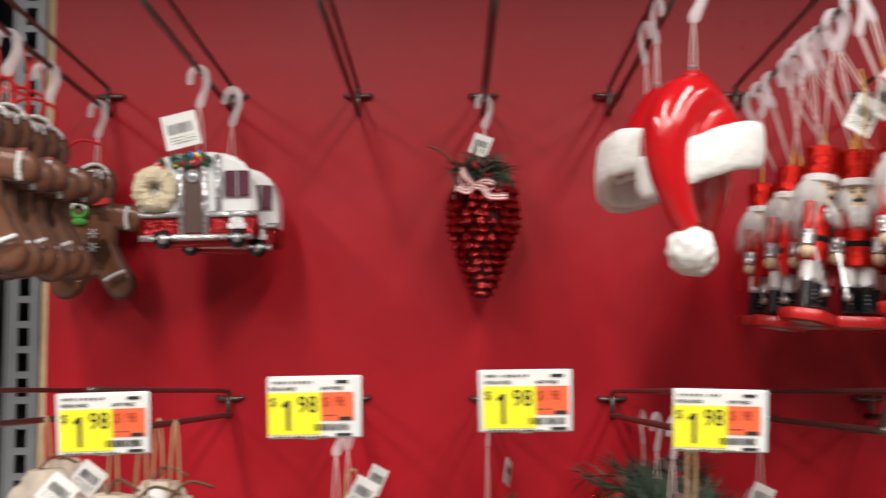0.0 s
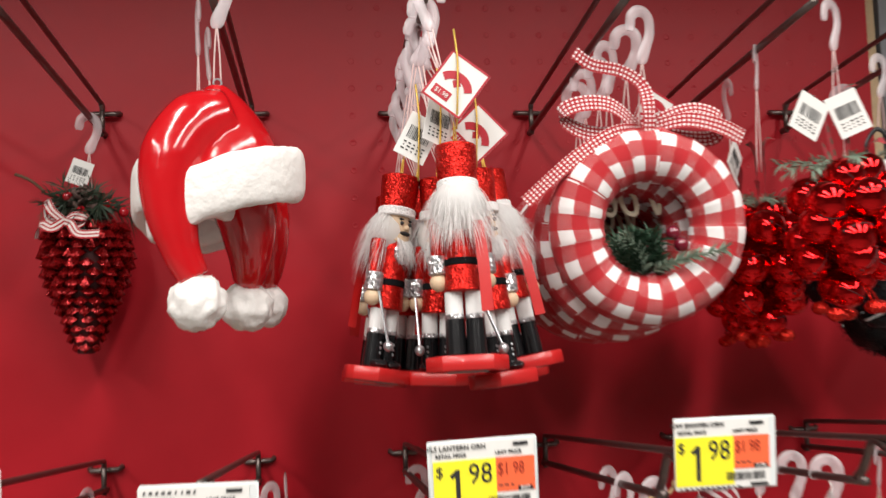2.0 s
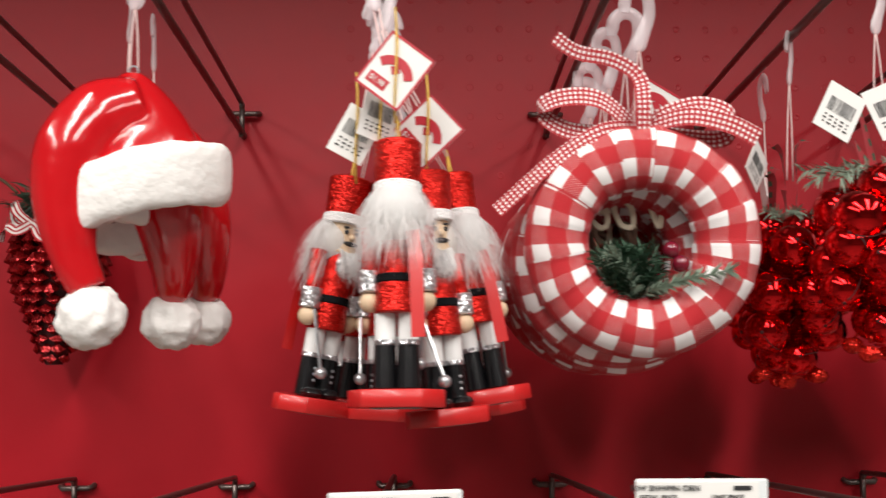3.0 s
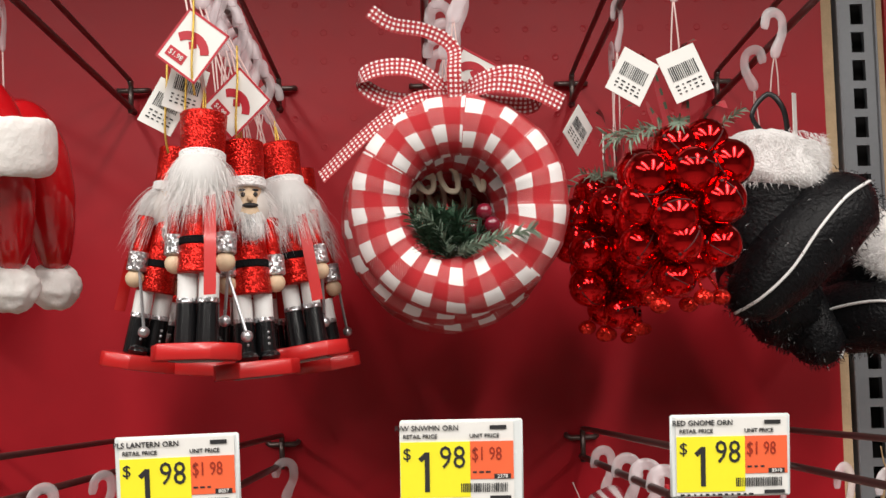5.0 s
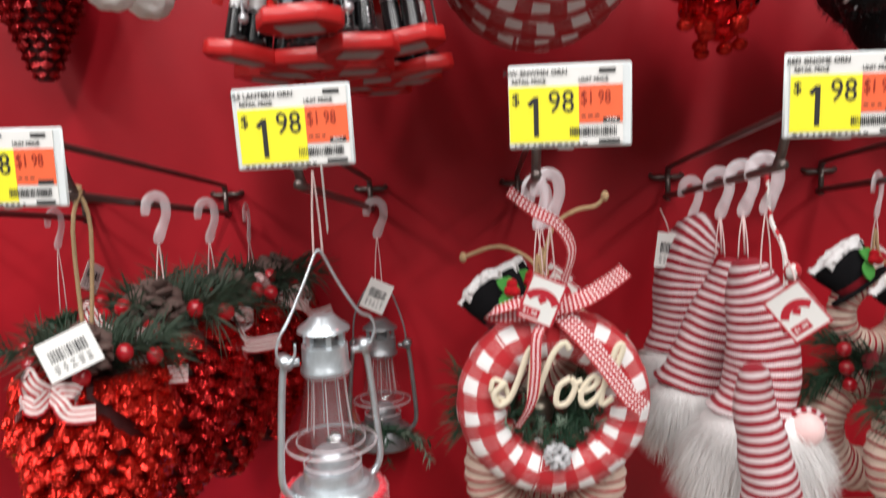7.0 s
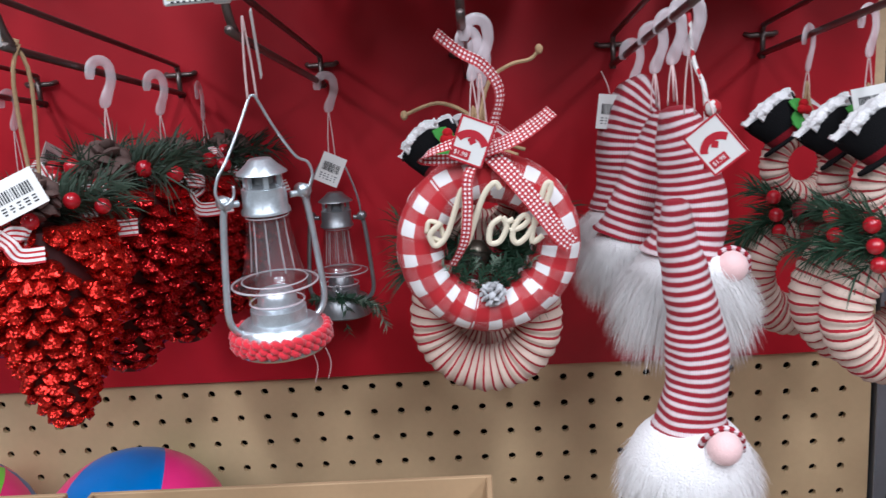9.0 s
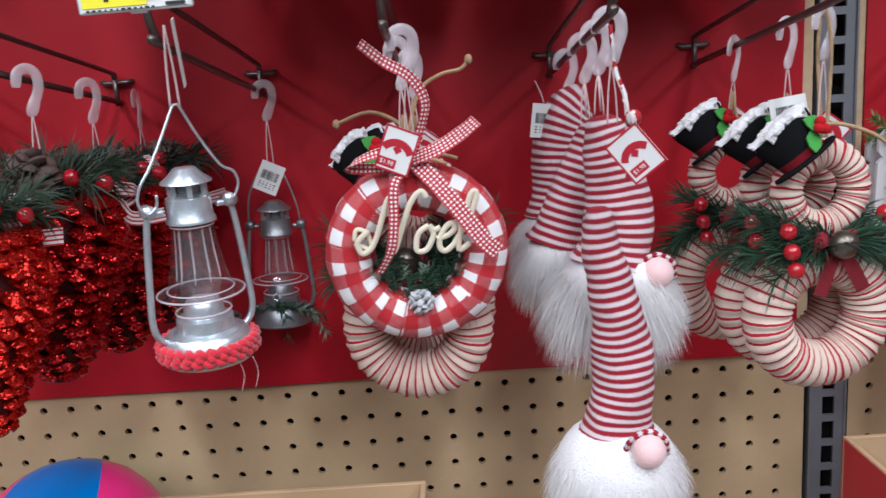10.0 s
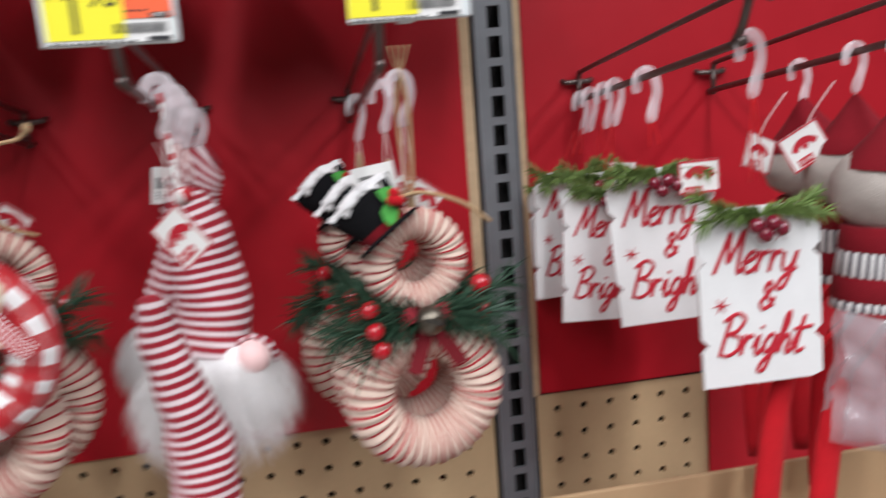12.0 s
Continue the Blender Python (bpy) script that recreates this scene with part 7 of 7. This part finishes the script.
# ---- camper van ornaments ----
def camper(m, drop, seedv=0):
    th = thing("camper_ornament", "white and red glitter camper trailer ornament with a straw wreath", "ornament", m, "campers")
    hang(th, drop, -15)
    t = -drop
    W, D = 0.092, 0.042
    prof = [(-0.046, -0.066), (-0.047, -0.040), (-0.042, -0.018), (-0.030, -0.006), (-0.012, -0.001), (0.016, -0.001), (0.034, -0.006), (0.043, -0.018), (0.046, -0.036), (0.0455, -0.056), (0.040, -0.066)]

    def hull(nm, mt, z0, z1, grow, lab):
        bm = bm_new()
        pts = [(x * (1 + grow), z) for x, z in prof]
        poly = []
        for i in range(len(pts)):
            x, z = pts[i]
            poly.append((x, min(max(z, z0), z1)))
        clean = [p for i, p in enumerate(poly) if i == 0 or (abs(p[0] - poly[i - 1][0]) + abs(p[1] - poly[i - 1][1])) > 1e-5]
        A = [bm.verts.new((x, -D / 2 * (1 + grow), t + z)) for x, z in clean]
        B_ = [bm.verts.new((x, D / 2 * (1 + grow), t + z)) for x, z in clean]
        n = len(A)
        bm.faces.new(A)
        bm.faces.new(B_[::-1])
        for i in range(n):
            bm.faces.new((A[i], B_[i], B_[(i + 1) % n], A[(i + 1) % n]))
        bmesh.ops.recalc_face_normals(bm, faces=bm.faces)
        bmesh.ops.bevel(bm, geom=list(bm.edges), offset=0.0035, segments=3, affect="EDGES")
        return part(nm, bm, mt, th, lab)

    hull("body", "whitepaint", -0.066, 0.0, 0.0, "white painted body")
    bm = bm_new()
    block(bm, (0, 0, t - 0.0575), (0.0945, D + 0.002, 0.0175), 0.003)
    part("lower_panel", bm, "darkfoil", th, "red painted lower panel")
    y = -D / 2
    bm = bm_new()
    block(bm, (-0.004, y - 0.0008, t - 0.036), (0.017, 0.0022, 0.054), 0.001)
    door = part("door", bm, "brown", th, "dark brown door", False)
    bm = bm_new()
    ring(bm, 0.0042, 0.001, 18, 6, (-0.004, y - 0.0026, t - 0.020))
    ball(bm, (-0.004, y - 0.002, t - 0.020), 0.0032, 10, 6, (1, 0.4, 1))
    part("porthole", bm, "silver", door, "round silver porthole")
    bm = bm_new()
    for a, b in (((-0.046, -0.0488), (-0.014, -0.0488)), ((0.006, -0.0488), (0.047, -0.0488)), ((-0.0135, -0.006), (-0.0135, -0.064)), ((0.0055, -0.006), (0.0055, -0.064)), ((0.016, -0.004), (0.016, -0.0488)), ((-0.046, -0.066), (0.042, -0.066))):
        tube(bm, [(a[0], y - 0.002, t + a[1]), (b[0], y - 0.002, t + b[1])], 0.0025, 8)
    part("glitter_trim", bm, "silverglit", th, "silver glitter trim")
    for x in (0.031,):
        bm = bm_new()
        block(bm, (x, y - 0.0008, t - 0.026), (0.021, 0.002, 0.020), 0.002)
        part("window", bm, "window", th, "dark glossy window")
        bm = bm_new()
        for q in (-0.0105, 0, 0.0105):
            block(bm, (x + q, y - 0.0024, t - 0.026), (0.0012, 0.001, 0.021))
        part("window_bar", bm, "greyink", th, smooth=False)
    bm = bm_new()
    ring(bm, 0.0108, 0.0066, 48, 14, (-0.033, y - 0.005, t - 0.030), lambda a, b: 0.40 * noise.noise(Vector((math.cos(a) * 9, math.sin(a) * 9, b * 3))))
    part("straw_wreath", bm, "straw", th, "cream bottlebrush wreath")
    rnd = random.Random(seedv)
    for colour, n in (("berry", 8), ("needle", 24), ("yellow", 3), ("ballblue", 3)):
        for _ in range(n):
            bm = bm_new()
            x = rnd.uniform(-0.044, 0.012)
            ball(bm, (x, y - 0.003, t - 0.004 - 0.014 * (x / 0.045) ** 2 - rnd.uniform(0, 0.006)), 0.0032, 8, 6, (1, 1, 1.4), (rnd.uniform(0, 180), 0, 0))
            part("string_bulb", bm, colour, th, "little coloured bulb")
    for x in (-0.028, 0.030):
        bm = bm_new()
        tube(bm, [(x, y - 0.004, t - 0.067), (x, y + 0.004, t - 0.067)], 0.0072, 20)
        wh = part("wheel", bm, "black", th, "black tyre")
        bm = bm_new()
        tube(bm, [(x, y - 0.0052, t - 0.067), (x, y - 0.003, t - 0.067)], 0.0035, 14)
        part("hub", bm, "silver", wh, "silver hub")
    bm = bm_new()
    block(bm, (0, 0, t - 0.069), (0.07, 0.03, 0.005), 0.001)
    part("undercarriage", bm, "redpaint", th)
    bm = bm_new()
    for k, (w, z) in enumerate(((0.015, -0.058), (0.011, -0.054), (0.007, -0.050))):
        block(bm, (0.030, y - 0.0022, t + z), (w, 0.0012, 0.0045), 0.0005)
    part("snow_tree", bm, "icing", th, "white snow-covered tree")
    if seedv == 0:
        barcode_tag(th, pose(-0.012, -0.026, t + 0.014, 0, -12, -6), 70, 0.028, 0.026)
    return th


for i, (x, y, zt, rz) in enumerate(((-0.381, -0.118, 1.5355, 10), (-0.365, -0.066, 1.531, 4))):
    z = wire_z("top", y)
    camper(pose(x, y, z, 0, -2 + 3 * i, rz) @ Matrix.Diagonal((1.04, 1, 1.13, 1)), (z - zt - 0.006) / 1.13, i)


# ---- white wooden gift-tag signs ----
def merry_sign(m, drop, seedv=0, aside=0.0):
    th = thing("merry_sign", "white wooden tag sign with red script and a fir sprig", "ornament", m, "wooden tag signs")
    hang(th, drop - 0.012, 20, "redribbon")
    t = -drop
    W, H = 0.066, 0.098
    nt = 0.004
    out = [(-W / 2, -H), (W / 2 - 0.006, -H - 0.001), (W / 2, -H + 0.001), (W / 2, -0.074 - nt), (W / 2 - nt, -0.074), (W / 2, -0.074 + nt), (W / 2, -0.028 - nt), (W / 2 - nt, -0.028), (W / 2, -0.028 + nt), (W / 2, -0.014),
           (W / 2 - 0.012, -0.002), (-W / 2 + 0.012, 0.0), (-W / 2, -0.012), (-W / 2, -0.028 + nt), (-W / 2 + nt, -0.028), (-W / 2, -0.028 - nt), (-W / 2, -0.074 + nt), (-W / 2 + nt, -0.074), (-W / 2, -0.074 - nt)]
    bm = bm_new()
    plate(bm, [(x, t + z) for x, z in out], 0.003)
    board = part("board", bm, "whitepaint", th, "white painted board", False)
    words = merged(script("Merry", 0.0235, pose(-0.003, -0.0004, t - 0.036, 0, 5, 0), 0.0011, 0.0003), script("&", 0.015, pose(0.002, -0.0004, t - 0.057), 0.0011, 0.0003), script("Bright", 0.0235, pose(-0.002, -0.0004, t - 0.082, 0, 5, 0), 0.0011, 0.0003))
    part("script", words, "redink", board, "red script lettering", False)
    for cx, cz in ((-0.022, -0.052), (0.012, -0.016)):
        bm = bm_new()
        pts = [(cx + (0.005 if k % 2 == 0 else 0.0011) * math.cos(k * math.pi / 6), t + cz + (0.005 if k % 2 == 0 else 0.0011) * math.sin(k * math.pi / 6)) for k in range(12)]
        plate(bm, pts, 0.0004, -0.0005)
        part("snowflake", bm, "redink", board, "small red snowflake", False)
    rnd = random.Random(seedv)
    bm = bm_new()
    for s in (-1, 1):
        for k in range(3):
            e = (s * rnd.uniform(0.024, 0.034), -0.006 + rnd.uniform(-0.004, 0.006), t + rnd.uniform(-0.012, 0.010))
            sprig(bm, [(0, -0.004, t - 0.005), (e[0] * 0.5, -0.006, t - 0.002), e], 0.009, 110, r=0.0005, rnd=rnd)
    part("fir_sprig", bm, "needlelight", th, "yellow-green fir sprig")
    berries("berry", [(-0.005, -0.009, t - 0.009), (0.003, -0.011, t - 0.008), (-0.001, -0.010, t - 0.014), (0.008, -0.009, t - 0.012)], 0.0042, "darkberry", th, "dark red berries")
    for ch in th.children:
        kind_of = ch.name.split(".")[0]
        if kind_of == "string":
            for v in ch.data.vertices:
                v.co.x += aside * v.co.z / t
        elif kind_of != "hanger":
            ch.matrix_basis = Matrix.Translation((aside, 0, 0)) @ ch.matrix_basis
    return th


for i, (x, y, zt, rx, ry, rz, sc) in enumerate(((0.719, -0.270, 1.2350, 2, -3, -6, 1.14), (0.7140, -0.140, 1.2490, 0, -5, -10, 1.2), (0.711, -0.088, 1.2300, 0, 3, 4, 1.1), (0.710, -0.066, 1.2420, 0, -3, 6, 1.1), (0.709, -0.036, 1.2400, 0, 2, 8, 1.1), (0.709, -0.014, 1.236, 0, -2, 8, 1.1))):
    z = wire_z("low", y)
    s = merry_sign(pose(x, y, z, rx, ry, rz) @ Matrix.Scale(sc, 4), (z - zt) / sc, 90 + i, (0, 0, -0.006, -0.010, -0.015, -0.019)[i])
    if i in (1, 4):
        brand_tag(s, pose(0.022, -0.010, zt - z + 0.002, 0, 4, 6), 0.026, 0.020)


# ---- plush dolls on the last hook ----
def plush_doll(m, drop, seedv=0):
    B = Doll()
    t = -drop
    B.add(hanger_bm(15), "hook_plastic", "hanger")
    B.add(string_bm(-0.028, t, 0.003), "string", "string")
    bm = bm_new()
    ball(bm, (0, 0, t - 0.028), 0.030, 22, 14, (1.15, 0.8, 0.95))
    for v in bm.verts:
        v.co += Vector((noise.noise(v.co * 60), 0, noise.noise(v.co * 60 + Vector((5, 0, 0))))) * 0.004
    B.add(bm, "grey_burlap", "head")
    bm = bm_new()
    lathe(bm, [(0.002, t + 0.022), (0.014, t + 0.006), (0.028, t - 0.010), (0.030, t - 0.016)], 22, sy=0.8)
    B.add(bm, "redfelt", "cap")
    for z0, z1, mt in ((-0.052, -0.068, "redfelt"), (-0.068, -0.084, "ticking"), (-0.084, -0.100, "redfelt"), (-0.100, -0.106, "ticking")):
        bm = bm_new()
        r0, r1 = 0.024 - z0 * 0.06, 0.024 - z1 * 0.06
        lathe(bm, [(r1 * 0.98, t + z1), (r1, t + z1 + 0.001), (r0, t + z0 - 0.001), (r0 * 0.98, t + z0)], 40, sy=0.7)
        uv = bm.loops.layers.uv.verify()
        for f in bm.faces:
            for l in f.loops:
                l[uv].uv = (math.atan2(l.vert.co.y, l.vert.co.x) * 0.03, l.vert.co.z)
        B.add(bm, mt, "body_band")
    bm = bm_new()
    for s in (-1, 1):
        tube(bm, smooth_path([(s * 0.012, -0.004, t - 0.104), (s * 0.016 - 0.022, -0.008, t - 0.130), (s * 0.018 - 0.044, -0.012, t - 0.158), (s * 0.018 - 0.054, -0.024, t - 0.250)], 5), [0.002, 0.002, 0.002, 0.0022, 0.0025, 0.003, 0.0035, 0.004, 0.005, 0.006, 0.0075, 0.0085, 0.009, 0.009, 0.009, 0.008], 12, flat=0.6)
    B.add(bm, "redplush", "leg")
    return B.done("plush_doll", "plush doll ornament with burlap head, ticking bands and red legs", "ornament", m, "plush dolls")


for i, (x, y, zt) in enumerate(((0.812, -0.250, 1.262), (0.837, -0.200, 1.270), (0.842, -0.130, 1.268))):
    z = wire_z("low", y)
    plush_doll(pose(x + 0.02 * (i == 0), y, z, 0, 4 - 5 * i, -12), z - zt, i)
for i, (p, mt) in enumerate((((0.79, -0.16, 1.262, 0, 20, 20), "burlap"), ((0.80, -0.20, 1.268, 0, -30, -10), "paper"))):
    th = thing("paper_tag", "white card tag with a red arch among burlap", "tag", pose(*p[:3]), "doll tags")
    brand_tag(th, pose(0, 0, -0.008, *p[3:]), 0.030, 0.026)
    bm = bm_new()
    tube(bm, smooth_path([(0, 0, 0.004), (0.006, -0.001, 0.016), (0.02, -0.002, 0.034)], 3), 0.0005, 5)
    part("loop", bm, "string", th)


# ---- goods hanging low at the start of the bay ----
def fabric_bundle(m, drop, seedv):
    """Burlap ornaments in a bunch, with paper tags."""
    th = thing("burlap_ornament", "beige burlap stocking ornament with white paper tags", "ornament", m, "burlap ornaments")
    rnd = random.Random(seedv)
    t = -drop
    bm = bm_new()
    tube(bm, smooth_path([(-0.004, 0, t - 0.004), (-0.003, 0, t * 0.5), (0, 0, 0.002), (0.003, 0, t * 0.5), (0.004, 0, t - 0.004)], 4), 0.0010, 6)
    part("twine_loop", bm, "twine", th, "jute twine loop")
    bm = bm_new()
    nu, nv = 34, 22
    g = []
    for j in range(nv):
        f = j / (nv - 1)
        row = []
        for k in range(nu):
            a = 2 * math.pi * k / nu
            r = (0.012 + 0.022 * math.sin(f * 2.4)) * (1 + 0.45 * noise.noise(Vector((math.cos(a) * 1.6, math.sin(a) * 1.6, f * 4 + seedv))) + 0.35 * abs(noise.noise(Vector((math.cos(a) * 4, math.sin(a) * 4, f * 7 + seedv)))))
            row.append(bm.verts.new((r * math.cos(a) + 0.012 * f * f, r * 0.5 * math.sin(a), t - 0.075 * f)))
        g.append(row)
    for A, B_ in zip(g, g[1:]):
        for k in range(nu):
            bm.faces.new((A[k], A[(k + 1) % nu], B_[(k + 1) % nu], B_[k]))
    bm.faces.new(g[0])
    bm.faces.new(g[-1][::-1])
    bmesh.ops.recalc_face_normals(bm, faces=bm.faces)
    part("bag", bm, "burlap", th, "creased beige burlap")
    barcode_tag(th, pose(rnd.uniform(0.004, 0.02), -0.024, t - 0.014, -15, rnd.uniform(20, 45), -10), seedv + 30, 0.024, 0.024)
    bm = bm_new()
    tube(bm, smooth_path([(-0.004, 0, t), (0.008, -0.006, t + 0.012), (0.026, -0.01, t + 0.006)], 4), 0.0012, 5)
    part("twig", bm, "stem", th, "brown twig")
    return th


for i, (x, y, zt, rz) in enumerate(((-0.372, -0.28, 1.318, 20), (-0.395, -0.25, 1.322, -10), (-0.362, -0.22, 1.312, 40), (-0.385, -0.19, 1.318, 0), (-0.492, -0.15, 1.318, 15), (-0.500, -0.10, 1.316, 30))):
    z = wire_z("low", max(y, -0.258))
    fabric_bundle(pose(x, max(y, -0.258), z + 0.002, 0, 0, rz), max(0.036, z - zt + 0.044), i + 1)


def wreath_pick(m, drop, seedv, twine):
    """Twig and greenery ornament, with its paper tag."""
    th = thing("greenery_ornament", "dark twig and pine ornament with red berries on a twine loop", "ornament", m, "greenery ornaments")
    hang(th, drop, 12)
    rnd = random.Random(seedv)
    t = -drop
    bm = bm_new()
    for k in range(12):
        a = rnd.uniform(0, 6.28)
        L = rnd.uniform(0.02, 0.042)
        sprig(bm, [(0, 0, t - 0.012), (math.cos(a) * L * 0.6, math.sin(a) * L * 0.4, t - 0.006), (math.cos(a) * L, math.sin(a) * L * 0.6, t - rnd.uniform(0.0, 0.03))], 0.011, 55, r=0.0005, rnd=rnd)
    part("pine_sprig", bm, "needle", th, "dark green needles")
    part("pine_cone", small_cone_bm((0.0, -0.012, t - 0.020), 0.014, seedv), "cone", th, "brown cone")
    berries("berry", [(0.02, -0.016, t - 0.008), (-0.018, -0.014, t - 0.016)], 0.0038, "berry", th, "red berries")
    bm = bm_new()
    lathe(bm, [(0.001, t - 0.012), (0.022, t - 0.022), (0.030, t - 0.04), (0.026, t - 0.066), (0.010, t - 0.080), (0.001, t - 0.082)], 20)
    part("bauble", bm, "darkfoil", th, "dark red bauble")
    if twine:
        bm = bm_new()
        tube(bm, smooth_path([(-0.004, -0.002, t), (-0.002, -0.004, t + 0.03), (0.006, -0.004, t + 0.034), (0.012, -0.004, t)], 5), 0.0012, 6)
        part("twine_loop", bm, "twine", th)
    barcode_tag(th, pose(0.022, -0.010, t + 0.026, 0, 30, 10), seedv + 60, 0.019, 0.024)
    return th


for i, (x, y, zt) in enumerate(((-0.252, -0.16, 1.236), (-0.250, -0.10, 1.230), (-0.126, -0.06, 1.226))):
    z = wire_z("low", y)
    wreath_pick(pose(x, y, z, 0, 0, 30 * i), z - zt, i, i == 1)


# ---- cartons of playballs on the shelf below ----
def carton(name, x0, x1, y0, y1, z0, z1, outer, label, flap=None):
    th = thing(name, label, "box", pose((x0 + x1) / 2, (y0 + y1) / 2, z0))
    w, d, h, k = x1 - x0, y1 - y0, z1 - z0, 0.004
    for nm, c, s in (("front_panel", (0, -d / 2 + k / 2, h / 2), (w, k, h)), ("back_panel", (0, d / 2 - k / 2, h / 2), (w, k, h)), ("side_panel", (-w / 2 + k / 2, 0, h / 2), (k, d - 2 * k, h)), ("side_panel", (w / 2 - k / 2, 0, h / 2), (k, d - 2 * k, h)), ("bottom", (0, 0, k / 2), (w - 2 * k, d - 2 * k, k))):
        bm = bm_new()
        block(bm, c, s, 0.0006)
        part(nm, bm, "kraft", th, "brown corrugated card", False)
        if outer != "kraft" and nm != "bottom":
            o = Vector((math.copysign(1, c[0]) if nm == "side_panel" else 0, {"front_panel": -1, "back_panel": 1}.get(nm, 0), 0))
            bm = bm_new()
            block(bm, Vector(c) + o * (k / 2 + 0.0004), (s[0] * (1 if o.y else 0) + 0.0006 * abs(o.x), s[1] * (1 if o.x else 0) + 0.0006 * abs(o.y), s[2] - 0.003))
            part("printed_face", bm, outer, th, "printed red outer face", False)
    bm = bm_new()
    for xx in [x0 + i * 0.0045 for i in range(int(w / 0.0045))]:
        block(bm, (xx - (x0 + x1) / 2 + 0.002, -d / 2 + k / 2, h + 0.0002), (0.0022, k * 0.7, 0.0006))
    part("corrugation", bm, "edge", th, smooth=False)
    return th


carton("cardboard_box", -0.034, 0.256, -0.46, -0.202, 0.830, 1.0205, "kraft", "open brown cardboard carton in front of playballs")
carton("cardboard_box", -0.43, -0.048, -0.47, -0.208, 0.830, 1.024, "kraft", "open brown cardboard carton in front of playballs")
# a red plush piece lying in the red carton, its point over the rim
sock = thing("plush_sock", "red plush sock with a pointed end lying in the carton", "sock", pose(0.70, -0.30, 0.834))
bm = bm_new()
P = smooth_path([(-0.068, 0.024, 0.215), (-0.05, 0.016, 0.205), (-0.02, 0.0, 0.188), (0.02, -0.02, 0.16), (0.06, -0.03, 0.10), (0.08, -0.03, 0.026)], 5)
tube(bm, P, [0.0015 + 0.031 * min(1, (i / 14) ** 0.8) for i in range(len(P))], 18, flat=0.8)
for v in bm.verts:
    v.co += Vector((noise.noise(v.co * 40), noise.noise(v.co * 40 + Vector((7, 0, 0))), noise.noise(v.co * 40 + Vector((0, 9, 0))))) * 0.007
part("leg", bm, "redplush", sock, "red plush cloth")
carton("cardboard_box", 0.560, 0.93, -0.47, -0.186, 0.830, 1.027, "boxred", "open carton, printed red outside, plain brown inside")


def playball(m, r, colours):
    th = thing("playball", "large rubber playball in blue, pink and green panels", "ball", m, "playballs")
    for i in range(6):
        bm = bm_new()
        n, k = 10, 18
        grid = [[bm.verts.new((r * math.sin(math.pi * j / k) * math.cos(math.pi / 3 * (i + q / n)), r * math.sin(math.pi * j / k) * math.sin(math.pi / 3 * (i + q / n)), r * math.cos(math.pi * j / k))) for q in range(n + 1)] for j in range(k + 1)]
        for A, C in zip(grid, grid[1:]):
            for q in range(n):
                bm.faces.new((A[q], C[q], C[q + 1], A[q + 1]))
        bmesh.ops.remove_doubles(bm, verts=bm.verts, dist=1e-6)
        part("panel", bm, colours[0] if i % 2 == 0 else colours[1 + (i // 2) % 2], th, "smooth rubber panel")
    return th


playball(pose(-0.055, -0.100, 0.9172) @ pose(0, 0, 0, -50) @ pose(0, 0, 0, 0, 0, 240), 0.083, ("ballblue", "ballpink", "ballgreen"))
playball(pose(-0.23, -0.100, 0.9172, 20, 40, 70), 0.083, ("ballpink", "ballblue", "ballgreen"))


# ---- a crumpled clear bag hanging under the dolls ----
def plastic_bag(m):
    th = thing("plastic_bag", "crumpled clear plastic bag hanging among the dolls", "bag", m)
    for k, y in enumerate((0.0, 0.012)):
        bm = bm_new()
        n = 16
        g = []
        for j in range(n + 1):
            for i in range(n + 1):
                u, v = i / n - 0.5, -j / n
                w = 0.008 * noise.noise(Vector((u * 5, v * 4, k * 3))) + 0.004 * noise.noise(Vector((u * 13, v * 11, k * 3 + 1)))
                g.append(bm.verts.new((u * 0.085 + 0.006 * noise.noise(Vector((u * 3, v * 3, 7))), y + w, v * 0.085 - 0.02 * u)))
        for j in range(n):
            for i in range(n):
                a = j * (n + 1) + i
                bm.faces.new((g[a], g[a + 1], g[a + n + 2], g[a + n + 1]))
        part("bag_side", bm, "poly", th, "clear wrinkled film")
    return th


plastic_bag(pose(0.822, -0.275, 1.150, 0, 4, -10))
